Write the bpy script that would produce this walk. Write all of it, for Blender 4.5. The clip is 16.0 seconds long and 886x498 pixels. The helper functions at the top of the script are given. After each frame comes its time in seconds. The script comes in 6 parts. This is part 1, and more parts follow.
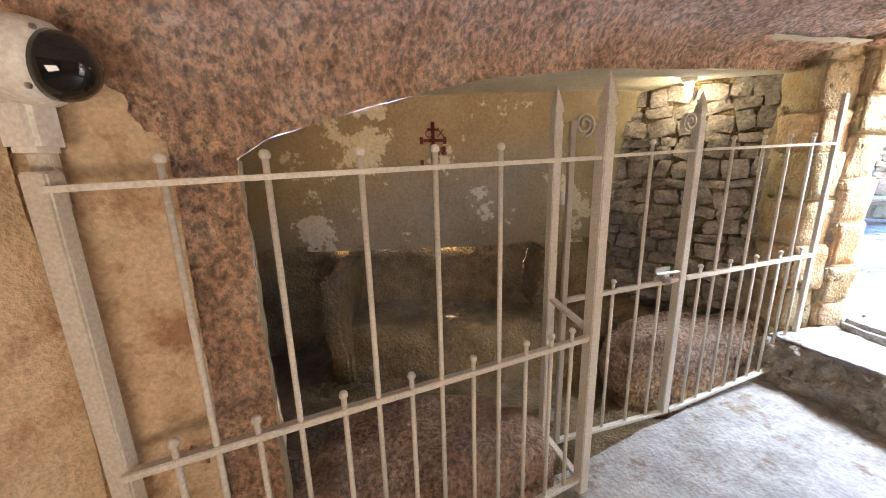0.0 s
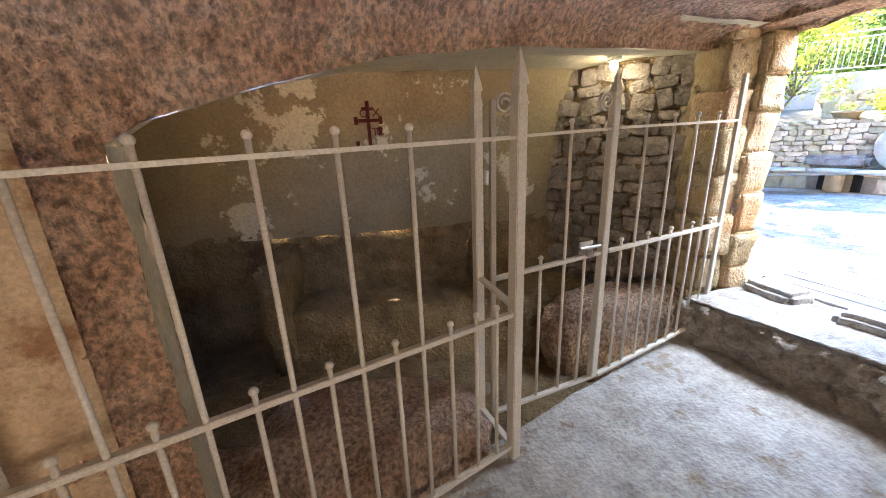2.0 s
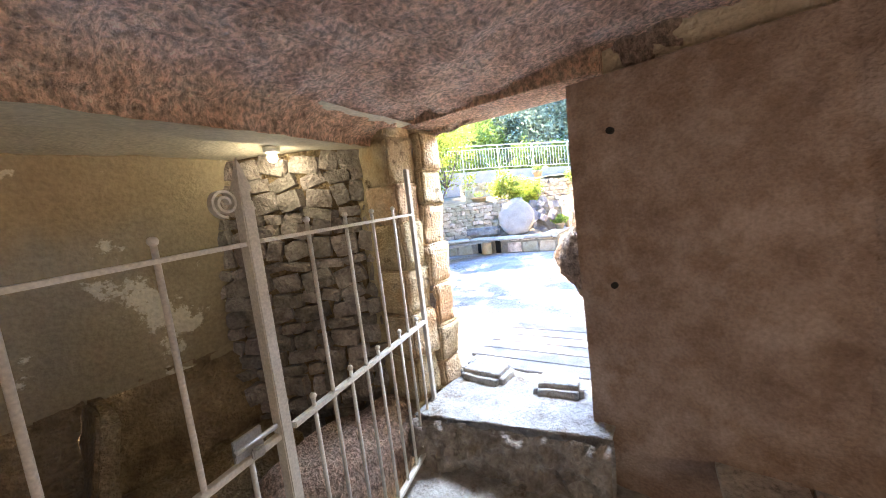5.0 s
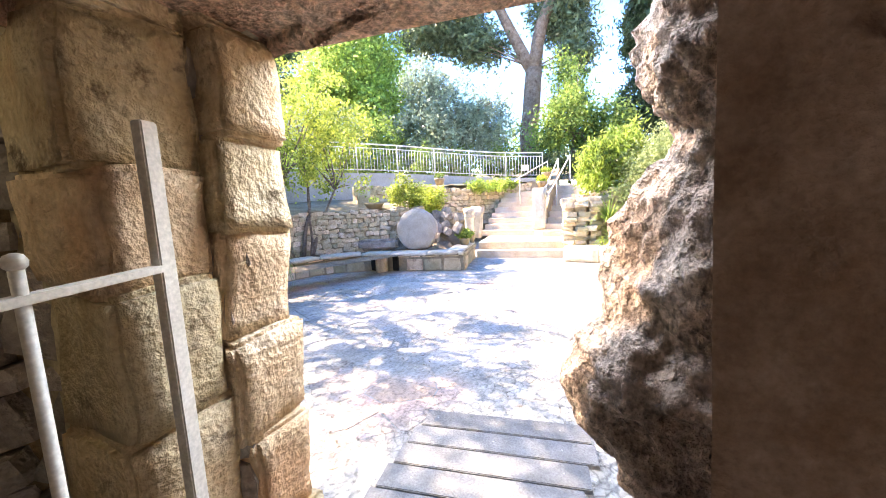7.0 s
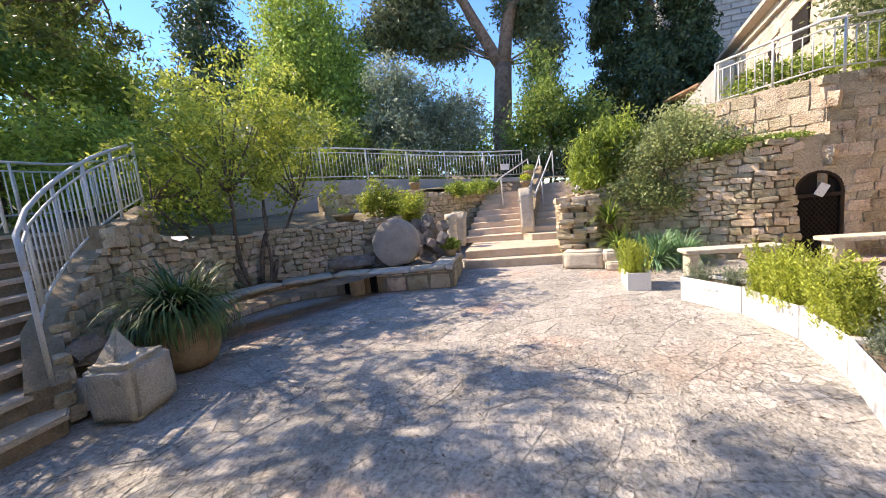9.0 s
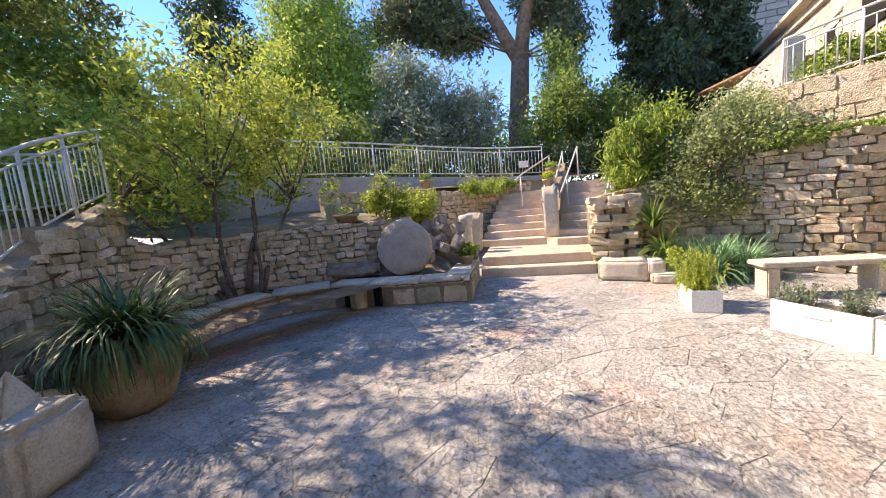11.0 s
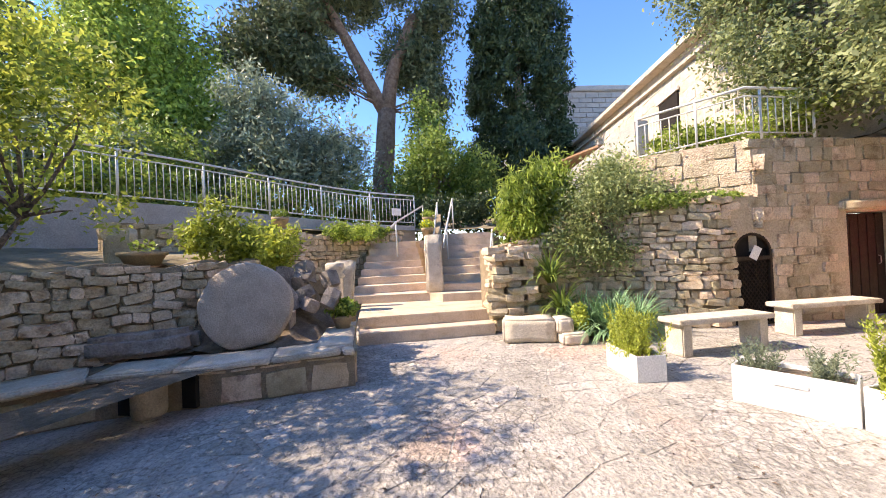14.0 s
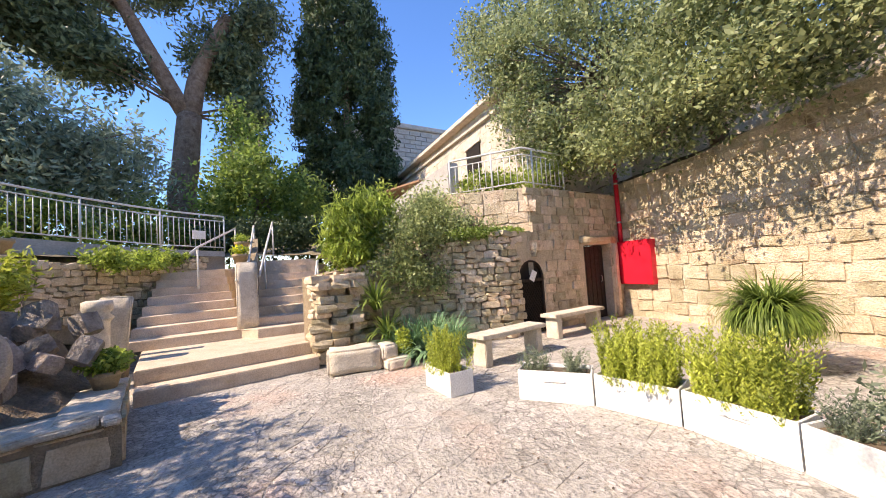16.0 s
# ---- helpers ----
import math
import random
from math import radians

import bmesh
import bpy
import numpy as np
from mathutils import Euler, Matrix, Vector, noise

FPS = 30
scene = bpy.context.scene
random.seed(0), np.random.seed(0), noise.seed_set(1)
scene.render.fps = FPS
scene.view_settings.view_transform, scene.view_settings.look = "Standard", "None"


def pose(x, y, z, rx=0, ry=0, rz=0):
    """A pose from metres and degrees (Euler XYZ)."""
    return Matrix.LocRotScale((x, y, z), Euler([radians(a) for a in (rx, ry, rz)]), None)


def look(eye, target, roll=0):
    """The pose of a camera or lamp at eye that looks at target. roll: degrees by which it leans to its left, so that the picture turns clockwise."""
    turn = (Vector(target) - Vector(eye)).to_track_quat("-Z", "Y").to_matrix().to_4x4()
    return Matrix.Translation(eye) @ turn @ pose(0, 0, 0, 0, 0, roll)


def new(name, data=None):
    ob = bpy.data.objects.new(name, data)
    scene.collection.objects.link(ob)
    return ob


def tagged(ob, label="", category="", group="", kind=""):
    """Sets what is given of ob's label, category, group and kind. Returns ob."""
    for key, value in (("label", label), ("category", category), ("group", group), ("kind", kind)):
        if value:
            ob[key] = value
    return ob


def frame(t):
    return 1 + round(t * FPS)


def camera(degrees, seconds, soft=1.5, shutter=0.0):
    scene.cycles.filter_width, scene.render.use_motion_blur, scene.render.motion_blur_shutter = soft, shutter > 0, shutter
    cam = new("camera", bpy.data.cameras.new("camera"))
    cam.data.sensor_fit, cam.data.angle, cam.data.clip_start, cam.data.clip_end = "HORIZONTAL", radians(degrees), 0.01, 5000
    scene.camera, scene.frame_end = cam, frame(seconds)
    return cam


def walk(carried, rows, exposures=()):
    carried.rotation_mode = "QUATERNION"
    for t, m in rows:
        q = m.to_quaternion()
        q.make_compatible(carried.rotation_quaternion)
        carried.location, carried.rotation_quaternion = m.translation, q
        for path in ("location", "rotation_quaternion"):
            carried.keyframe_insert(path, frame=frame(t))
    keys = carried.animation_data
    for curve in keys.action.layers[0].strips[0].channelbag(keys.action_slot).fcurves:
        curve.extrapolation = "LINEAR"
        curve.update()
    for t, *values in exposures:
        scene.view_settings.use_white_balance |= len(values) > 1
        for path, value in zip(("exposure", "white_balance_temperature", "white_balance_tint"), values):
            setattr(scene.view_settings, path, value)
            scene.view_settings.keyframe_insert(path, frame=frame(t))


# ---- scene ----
cam = camera(101.7, 16.0, soft=0.95)
PATH = [
    (0, (-0.03, 0.032, 1.193), (0.054, 1.977, 0.734), -1.6),
    (0.5, (-0.018, 0.031, 1.187), (0.067, 1.969, 0.702), -1.9),
    (1, (0.002, 0.033, 1.182), (0.113, 1.96, 0.658), -2.0),
    (1.5, (0.049, 0.029, 1.185), (0.22, 1.943, 0.63), -2.3),
    (2, (0.118, 0.033, 1.194), (0.418, 1.927, 0.626), -2.5),
    (2.5, (0.185, 0.053, 1.192), (0.602, 1.925, 0.625), -2.8),
    (3, (0.268, 0.077, 1.193), (0.761, 1.929, 0.623), -3.3),
    (3.5, (0.356, 0.111, 1.2), (0.967, 1.929, 0.635), -3.6),
    (4, (0.465, 0.178, 1.203), (1.319, 1.914, 0.697), -4.7),
    (4.5, (0.613, 0.408, 1.232), (1.884, 1.91, 0.876), -6.1),
    (5, (0.815, 0.582, 1.266), (2.339, 1.858, 1.043), -6.7),
    (5.2, (0.935, 0.641, 1.243), (2.523, 1.843, 1.061), -6.7),
    (7.3, (2.165, 1.475, 1.364), (4.003, 2.226, 1.120), -2.4),
    (7.5, (2.248, 1.510, 1.371), (4.089, 2.256, 1.135), -2.3),
    (8, (2.40, 1.586, 1.377), (4.232, 2.351, 1.136), -2.4),
    (8.5, (2.703, 1.774, 1.378), (4.558, 2.485, 1.148), -4.1),
    (8.7, (2.787, 1.863, 1.414), (4.668, 2.501, 1.172), -5.9),
    (10.8, (3.656, 2.319, 1.475), (5.54, 2.952, 1.244), -5.3),
    (11, (3.754, 2.354, 1.426), (5.619, 3.038, 1.195), -5.4),
    (11.5, (3.978, 2.473, 1.35), (5.743, 3.392, 1.152), -2.6),
    (12, (4.333, 2.677, 1.238), (6.165, 3.47, 1.118), -2.6),
    (12.5, (4.658, 2.856, 1.248), (6.54, 3.529, 1.175), -3.4),
    (13, (4.904, 3.016, 1.263), (6.844, 3.504, 1.269), -2.6),
    (13.5, (5.049, 3.119, 1.282), (7.039, 3.311, 1.305), -2.4),
    (14, (5.095, 3.133, 1.297), (7.09, 2.996, 1.316), -2.6),
    (14.5, (5.063, 3.099, 1.313), (7.033, 2.759, 1.339), -2.9),
    (15, (5.02, 3.07, 1.328), (6.951, 2.551, 1.38), -3.1),
    (15.5, (4.996, 3.039, 1.334), (6.87, 2.345, 1.409), -3.1),
    (16, (5.067, 3.062, 1.339), (6.787, 2.048, 1.444), -3.7),
]

EXPOSURES = [(0.0, 4.45, 7300, 17), (1.5, 4.35, 7200, 16), (2.5, 3.75, 7100, 14), (3.5, 3.7, 7000, 12), (4.2, 3.7, 6900, 14), (5.2, 3.85, 6900, 16), (7.3, 2.6, 7400, 18), (8.0, 1.85, 7400, 18), (8.5, 1.15, 7400, 18), (8.8, 1.0, 7400, 18), (10.8, 1.02, 7500, 20), (12.5, 1.3, 7550, 20), (13.5, 1.2, 7500, 20), (16.0, 0.88, 7500, 20)]
walk(cam, [(t, look(eye, target, roll)) for t, eye, target, roll in PATH], EXPOSURES)

# world and sun: a clear morning, the sun high over the upper garden
SUN_AZ, SUN_EL = radians(4), radians(45)   # azimuth from +y towards +x
world = bpy.data.worlds.new("sky")
scene.world = world
world.use_nodes = True
wt = world.node_tree
sky = wt.nodes.new("ShaderNodeTexSky")
sky.sky_type, sky.sun_disc, sky.sun_elevation, sky.sun_rotation = "NISHITA", False, SUN_EL, SUN_AZ
sky.air_density, sky.dust_density, sky.ozone_density = 1.0, 0.0, 6.5
wt.nodes["Background"].inputs["Strength"].default_value = 0.2
deep = wt.nodes.new("ShaderNodeHueSaturation")
deep.inputs["Hue"].default_value, deep.inputs["Saturation"].default_value = 0.505, 1.15
wt.links.new(sky.outputs[0], deep.inputs["Color"])
wt.links.new(deep.outputs[0], wt.nodes["Background"].inputs["Color"])
sun = new("sun", bpy.data.lights.new("sun", "SUN"))
sun.data.energy, sun.data.angle, sun.data.color = 4.6, radians(0.55), (1.0, 0.91, 0.77)
sun_from = Vector((math.sin(SUN_AZ) * math.cos(SUN_EL), math.cos(SUN_AZ) * math.cos(SUN_EL), math.sin(SUN_EL)))
sun.matrix_world = look(sun_from * 60, (0, 0, 0))

# area lamp outside above the doorway, added to strengthen the open sky's light falling in
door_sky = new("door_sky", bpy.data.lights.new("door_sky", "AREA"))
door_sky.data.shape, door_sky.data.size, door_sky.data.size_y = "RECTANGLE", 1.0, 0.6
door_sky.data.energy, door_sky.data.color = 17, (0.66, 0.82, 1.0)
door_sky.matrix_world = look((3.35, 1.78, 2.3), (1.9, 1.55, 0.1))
# unseen fill lamp behind the viewpoint, added to brighten the cave's walls and ceiling
back_fill = new("back_fill", bpy.data.lights.new("back_fill", "AREA"))
back_fill.data.shape, back_fill.data.size, back_fill.data.size_y = "RECTANGLE", 1.5, 1.3
back_fill.data.energy, back_fill.data.color = 3.6, (1.0, 0.9, 0.78)
back_fill.matrix_world = look((0.5, -1.62, 0.8), (0.6, 1.2, 2.6))
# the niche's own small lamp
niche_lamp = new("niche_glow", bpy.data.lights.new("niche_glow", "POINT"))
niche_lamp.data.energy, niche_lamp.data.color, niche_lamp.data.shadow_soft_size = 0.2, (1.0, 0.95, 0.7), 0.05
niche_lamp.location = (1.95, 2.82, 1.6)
# ---- materials ----
def mat(name, colors, scale=6.0, rough=0.85, bump=0.3, fine=60.0, vary=0.0, island=False, metal=0.0, stain=None, stain_scale=1.2, bump_dist=0.02, stain_at=(0.52, 0.62), spec=0.3, patch=None, patch_scale=0.7):
    """A surface with two scales of colour, grain relief, and optional stains or piece-by-piece variation."""
    m = bpy.data.materials.new(name)
    m.use_nodes = True
    nt = m.node_tree
    N, L = nt.nodes, nt.links
    b = N["Principled BSDF"]
    b.inputs["Roughness"].default_value, b.inputs["Metallic"].default_value = rough, metal
    b.inputs["Specular IOR Level"].default_value = spec
    geo = N.new("ShaderNodeNewGeometry")
    n1 = N.new("ShaderNodeTexNoise")
    n1.inputs["Scale"].default_value, n1.inputs["Detail"].default_value, n1.inputs["Roughness"].default_value = scale, 6, 0.65
    L.new(geo.outputs["Position"], n1.inputs["Vector"])
    r = N.new("ShaderNodeValToRGB")
    els = r.color_ramp.elements
    k = len(colors)
    for i, c in enumerate(colors):
        e = els[i] if i < 2 else els.new(0.5)
        e.position, e.color = 0.28 + 0.44 * i / max(1, k - 1), (*c, 1)
    L.new(n1.outputs["Fac"], r.inputs["Fac"])
    col = r.outputs["Color"]
    n2 = N.new("ShaderNodeTexNoise")
    n2.inputs["Scale"].default_value, n2.inputs["Detail"].default_value = fine, 4
    L.new(geo.outputs["Position"], n2.inputs["Vector"])
    if patch:
        n4 = N.new("ShaderNodeTexNoise")
        n4.inputs["Scale"].default_value, n4.inputs["Detail"].default_value = patch_scale, 3
        L.new(geo.outputs["Position"], n4.inputs["Vector"])
        mp_ = N.new("ShaderNodeMapRange")
        mp_.inputs["From Min"].default_value, mp_.inputs["From Max"].default_value = 0.55, 0.68
        L.new(n4.outputs["Fac"], mp_.inputs["Value"])
        mz = N.new("ShaderNodeMix")
        mz.data_type = "RGBA"
        L.new(mp_.outputs["Result"], mz.inputs["Factor"])
        L.new(col, mz.inputs["A"])
        mz.inputs["B"].default_value = (*patch, 1)
        col = mz.outputs["Result"]
    if stain:
        n3 = N.new("ShaderNodeTexNoise")
        n3.inputs["Scale"].default_value, n3.inputs["Detail"].default_value, n3.inputs["Roughness"].default_value = stain_scale, 8, 0.7
        L.new(geo.outputs["Position"], n3.inputs["Vector"])
        mr = N.new("ShaderNodeMapRange")
        mr.inputs["From Min"].default_value, mr.inputs["From Max"].default_value = stain_at
        L.new(n3.outputs["Fac"], mr.inputs["Value"])
        mx = N.new("ShaderNodeMix")
        mx.data_type = "RGBA"
        L.new(mr.outputs["Result"], mx.inputs["Factor"])
        L.new(col, mx.inputs["A"])
        mx.inputs["B"].default_value = (*stain, 1)
        col = mx.outputs["Result"]
    fx = N.new("ShaderNodeMapRange")
    fx.inputs["From Min"].default_value, fx.inputs["From Max"].default_value = 0.3, 0.7
    fx.inputs["To Min"].default_value, fx.inputs["To Max"].default_value = 0.82, 1.14
    L.new(n2.outputs["Fac"], fx.inputs["Value"])
    val = fx.outputs["Result"]
    if vary:
        src = geo.outputs["Random Per Island"] if island else N.new("ShaderNodeObjectInfo").outputs["Random"]
        vr = N.new("ShaderNodeMapRange")
        vr.inputs["To Min"].default_value, vr.inputs["To Max"].default_value = 1 - vary, 1 + vary
        L.new(src, vr.inputs["Value"])
        mu = N.new("ShaderNodeMath")
        mu.operation = "MULTIPLY"
        L.new(val, mu.inputs[0])
        L.new(vr.outputs["Result"], mu.inputs[1])
        val = mu.outputs[0]
    hs = N.new("ShaderNodeHueSaturation")
    L.new(val, hs.inputs["Value"])
    L.new(col, hs.inputs["Color"])
    if vary:
        hr = N.new("ShaderNodeMapRange")
        hr.inputs["To Min"].default_value, hr.inputs["To Max"].default_value = 0.5 + 0.06 * vary, 0.5 - 0.06 * vary
        L.new(src, hr.inputs["Value"])
        L.new(hr.outputs["Result"], hs.inputs["Hue"])
    L.new(hs.outputs["Color"], b.inputs["Base Color"])
    if bump:
        add = N.new("ShaderNodeMath")
        add.operation = "MULTIPLY_ADD"
        L.new(n1.outputs["Fac"], add.inputs[0])
        add.inputs[1].default_value = 1.5
        L.new(n2.outputs["Fac"], add.inputs[2])
        bp = N.new("ShaderNodeBump")
        bp.inputs["Strength"].default_value, bp.inputs["Distance"].default_value = bump, bump_dist
        L.new(add.outputs[0], bp.inputs["Height"])
        L.new(bp.outputs["Normal"], b.inputs["Normal"])
    return m


def leaf_mat(name, dark, light, through_col=0.5, rough=0.5):
    m = bpy.data.materials.new(name)
    m.use_nodes = True
    N, L = m.node_tree.nodes, m.node_tree.links
    b = N["Principled BSDF"]
    b.inputs["Roughness"].default_value = rough
    b.inputs["Specular IOR Level"].default_value = 0.35
    geo = N.new("ShaderNodeNewGeometry")
    nz = N.new("ShaderNodeTexNoise")
    nz.inputs["Scale"].default_value = 1.3
    L.new(geo.outputs["Position"], nz.inputs["Vector"])
    av = N.new("ShaderNodeMath")
    av.operation = "MULTIPLY_ADD"
    L.new(geo.outputs["Random Per Island"], av.inputs[0])
    av.inputs[1].default_value = 0.6
    sc = N.new("ShaderNodeMath")
    sc.operation = "MULTIPLY_ADD"
    L.new(nz.outputs["Fac"], sc.inputs[0])
    sc.inputs[1].default_value, sc.inputs[2].default_value = 1.1, -0.35
    L.new(sc.outputs[0], av.inputs[2])
    r = N.new("ShaderNodeValToRGB")
    r.color_ramp.elements[0].color, r.color_ramp.elements[1].color = (*dark, 1), (*light, 1)
    r.color_ramp.elements[0].position, r.color_ramp.elements[1].position = 0.1, 0.9
    L.new(av.outputs[0], r.inputs["Fac"])
    L.new(r.outputs["Color"], b.inputs["Base Color"])
    tr = N.new("ShaderNodeBsdfTranslucent")
    L.new(r.outputs["Color"], tr.inputs["Color"])
    mix = N.new("ShaderNodeMixShader")
    mix.inputs[0].default_value = through_col
    L.new(b.outputs[0], mix.inputs[1])
    L.new(tr.outputs[0], mix.inputs[2])
    L.new(mix.outputs[0], N["Material Output"].inputs["Surface"])
    return m


def pitted(name, colors, **kw):
    """Coarse hacked rock: as mat(), with a Voronoi chisel relief on top, the shade of its pits painted in."""
    m = mat(name, colors, **kw)
    N, L = m.node_tree.nodes, m.node_tree.links
    geo = next(n for n in N if n.type == "NEW_GEOMETRY")
    old = next(n for n in N if n.type == "BUMP")
    mp = N.new("ShaderNodeMapping")
    mp.inputs["Scale"].default_value = (1.0, 1.0, 0.7)
    L.new(geo.outputs["Position"], mp.inputs["Vector"])
    v = N.new("ShaderNodeTexNoise")
    v.inputs["Scale"].default_value, v.inputs["Detail"].default_value, v.inputs["Roughness"].default_value = 46, 4, 0.65
    L.new(mp.outputs[0], v.inputs["Vector"])
    bp = N.new("ShaderNodeBump")
    bp.inputs["Strength"].default_value, bp.inputs["Distance"].default_value = 1.0, 0.09
    L.new(v.outputs["Fac"], bp.inputs["Height"])
    L.new(bp.outputs["Normal"], old.inputs["Normal"])
    b = N["Principled BSDF"]
    src = b.inputs["Base Color"].links[0].from_socket
    # the relief's noise also scales the colour, painting shade into the pits
    grain = N.new("ShaderNodeMapRange")
    grain.inputs["From Min"].default_value, grain.inputs["From Max"].default_value = 0.36, 0.62
    grain.inputs["To Min"].default_value, grain.inputs["To Max"].default_value = 0.56, 1.4
    L.new(v.outputs["Fac"], grain.inputs["Value"])
    tone = N.new("ShaderNodeHueSaturation")
    L.new(src, tone.inputs["Color"])
    L.new(grain.outputs[0], tone.inputs["Value"])
    L.new(tone.outputs[0], b.inputs["Base Color"])
    return m


def cobbled(name, colors, **kw):
    """Worn paving: as mat(), broken in places into small set stones with dusty joints."""
    m = mat(name, colors, **kw)
    N, L = m.node_tree.nodes, m.node_tree.links
    geo = next(n for n in N if n.type == "NEW_GEOMETRY")
    old = next(n for n in N if n.type == "BUMP")
    warp = N.new("ShaderNodeTexNoise")
    warp.inputs["Scale"].default_value, warp.inputs["Detail"].default_value = 7, 3
    L.new(geo.outputs["Position"], warp.inputs["Vector"])
    bend = N.new("ShaderNodeMix")
    bend.data_type, bend.blend_type = "RGBA", "ADD"
    bend.inputs["Factor"].default_value = 0.09
    L.new(geo.outputs["Position"], bend.inputs["A"])
    L.new(warp.outputs["Color"], bend.inputs["B"])
    cell, edge = N.new("ShaderNodeTexVoronoi"), N.new("ShaderNodeTexVoronoi")
    edge.feature = "DISTANCE_TO_EDGE"
    for v in (cell, edge):
        v.inputs["Scale"].default_value = 12
        L.new(bend.outputs["Result"], v.inputs["Vector"])
    area = N.new("ShaderNodeTexNoise")
    area.inputs["Scale"].default_value, area.inputs["Detail"].default_value = 0.9, 5
    L.new(geo.outputs["Position"], area.inputs["Vector"])
    where = N.new("ShaderNodeMapRange")
    where.inputs["From Min"].default_value, where.inputs["From Max"].default_value = 0.44, 0.58
    L.new(area.outputs["Fac"], where.inputs["Value"])
    joint = N.new("ShaderNodeMapRange")
    joint.inputs["From Min"].default_value, joint.inputs["From Max"].default_value = 0.0, 0.12
    joint.inputs["To Min"].default_value, joint.inputs["To Max"].default_value = 0.6, 1.0
    L.new(edge.outputs["Distance"], joint.inputs["Value"])
    sep = N.new("ShaderNodeSeparateColor")
    L.new(cell.outputs["Color"], sep.inputs[0])
    each = N.new("ShaderNodeMapRange")
    each.inputs["To Min"].default_value, each.inputs["To Max"].default_value = 0.78, 1.2
    L.new(sep.outputs[0], each.inputs["Value"])
    both = N.new("ShaderNodeMath")
    both.operation = "MULTIPLY"
    L.new(joint.outputs[0], both.inputs[0])
    L.new(each.outputs[0], both.inputs[1])
    amount = N.new("ShaderNodeMix")
    L.new(where.outputs[0], amount.inputs["Factor"])
    amount.inputs["A"].default_value = 1.0
    L.new(both.outputs[0], amount.inputs["B"])
    pit = N.new("ShaderNodeTexNoise")
    pit.inputs["Scale"].default_value, pit.inputs["Detail"].default_value, pit.inputs["Roughness"].default_value = 26, 6, 0.75
    L.new(geo.outputs["Position"], pit.inputs["Vector"])
    pits = N.new("ShaderNodeMapRange")
    pits.inputs["From Min"].default_value, pits.inputs["From Max"].default_value = 0.36, 0.5
    pits.inputs["To Min"].default_value, pits.inputs["To Max"].default_value = 0.64, 1.08
    L.new(pit.outputs["Fac"], pits.inputs["Value"])
    total = N.new("ShaderNodeMath")
    total.operation = "MULTIPLY"
    L.new(amount.outputs["Result"], total.inputs[0])
    L.new(pits.outputs[0], total.inputs[1])
    b = N["Principled BSDF"]
    tone = N.new("ShaderNodeHueSaturation")
    L.new(b.inputs["Base Color"].links[0].from_socket, tone.inputs["Color"])
    L.new(total.outputs[0], tone.inputs["Value"])
    L.new(tone.outputs[0], b.inputs["Base Color"])
    bp = N.new("ShaderNodeBump")
    bp.inputs["Strength"].default_value, bp.inputs["Distance"].default_value = 0.6, 0.014
    L.new(total.outputs[0], bp.inputs["Height"])
    L.new(bp.outputs["Normal"], old.inputs["Normal"])
    return m


M = {}
M["cave_rock"] = pitted("hacked cave rock", [(0.47, 0.27, 0.17), (0.73, 0.475, 0.325), (0.83, 0.62, 0.46)], scale=5, fine=70, bump=0.6, bump_dist=0.02)
M["cave_tan"] = mat("tan cave plaster", [(0.5, 0.36, 0.22), (0.66, 0.5, 0.33), (0.45, 0.28, 0.16)], scale=3.5, fine=80, bump=0.6, stain=(0.36, 0.2, 0.11), stain_scale=3)
M["cave_wall"] = mat("dusty pink cement wall", [(0.2, 0.125, 0.085), (0.34, 0.245, 0.19), (0.46, 0.355, 0.29)], scale=5.5, fine=70, bump=0.8, bump_dist=0.012, stain=(0.27, 0.175, 0.12), stain_scale=3.6, stain_at=(0.5, 0.66), patch=(0.44, 0.34, 0.28), patch_scale=2.6)
M["cave_floor"] = mat("dusty grey cave floor", [(0.22, 0.2, 0.175), (0.37, 0.35, 0.325), (0.48, 0.465, 0.44)], scale=7, fine=45, bump=0.9, stain=(0.24, 0.19, 0.14), stain_scale=5, stain_at=(0.56, 0.64))
M["pale_lime"] = mat("pale lime plaster", [(0.58, 0.52, 0.38), (0.7, 0.64, 0.5)], scale=5, fine=50, bump=0.3)
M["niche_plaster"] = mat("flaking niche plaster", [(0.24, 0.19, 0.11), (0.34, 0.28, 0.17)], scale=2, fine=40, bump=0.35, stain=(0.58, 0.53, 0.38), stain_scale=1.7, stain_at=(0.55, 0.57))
M["niche_rock"] = mat("dark brown niche rock", [(0.12, 0.08, 0.045), (0.24, 0.17, 0.09), (0.33, 0.25, 0.15)], scale=4, fine=40, bump=1.0, bump_dist=0.04)
M["boulder"] = pitted("pink cave boulder", [(0.36, 0.22, 0.15), (0.52, 0.36, 0.27), (0.6, 0.46, 0.36)], scale=4, fine=60, bump=0.7)
M["jamb_rock"] = pitted("weathered purple-brown jamb rock", [(0.27, 0.175, 0.13), (0.44, 0.32, 0.25), (0.55, 0.43, 0.35)], scale=6, fine=60, bump=0.8)
M["mortar"] = mat("earthy lime mortar", [(0.24, 0.185, 0.115), (0.4, 0.32, 0.22)], scale=9, fine=70, bump=0.8)
M["rubble"] = mat("rough honey limestone", [(0.4, 0.3, 0.18), (0.58, 0.48, 0.33), (0.7, 0.62, 0.47)], scale=7, fine=55, bump=0.8, vary=0.3, stain=(0.28, 0.2, 0.12), stain_scale=4, stain_at=(0.56, 0.68))
M["rubble_far"] = mat("rough honey limestone far", [(0.4, 0.3, 0.18), (0.58, 0.48, 0.33), (0.7, 0.62, 0.47)], scale=7, fine=55, bump=0.8, vary=0.3, island=True)
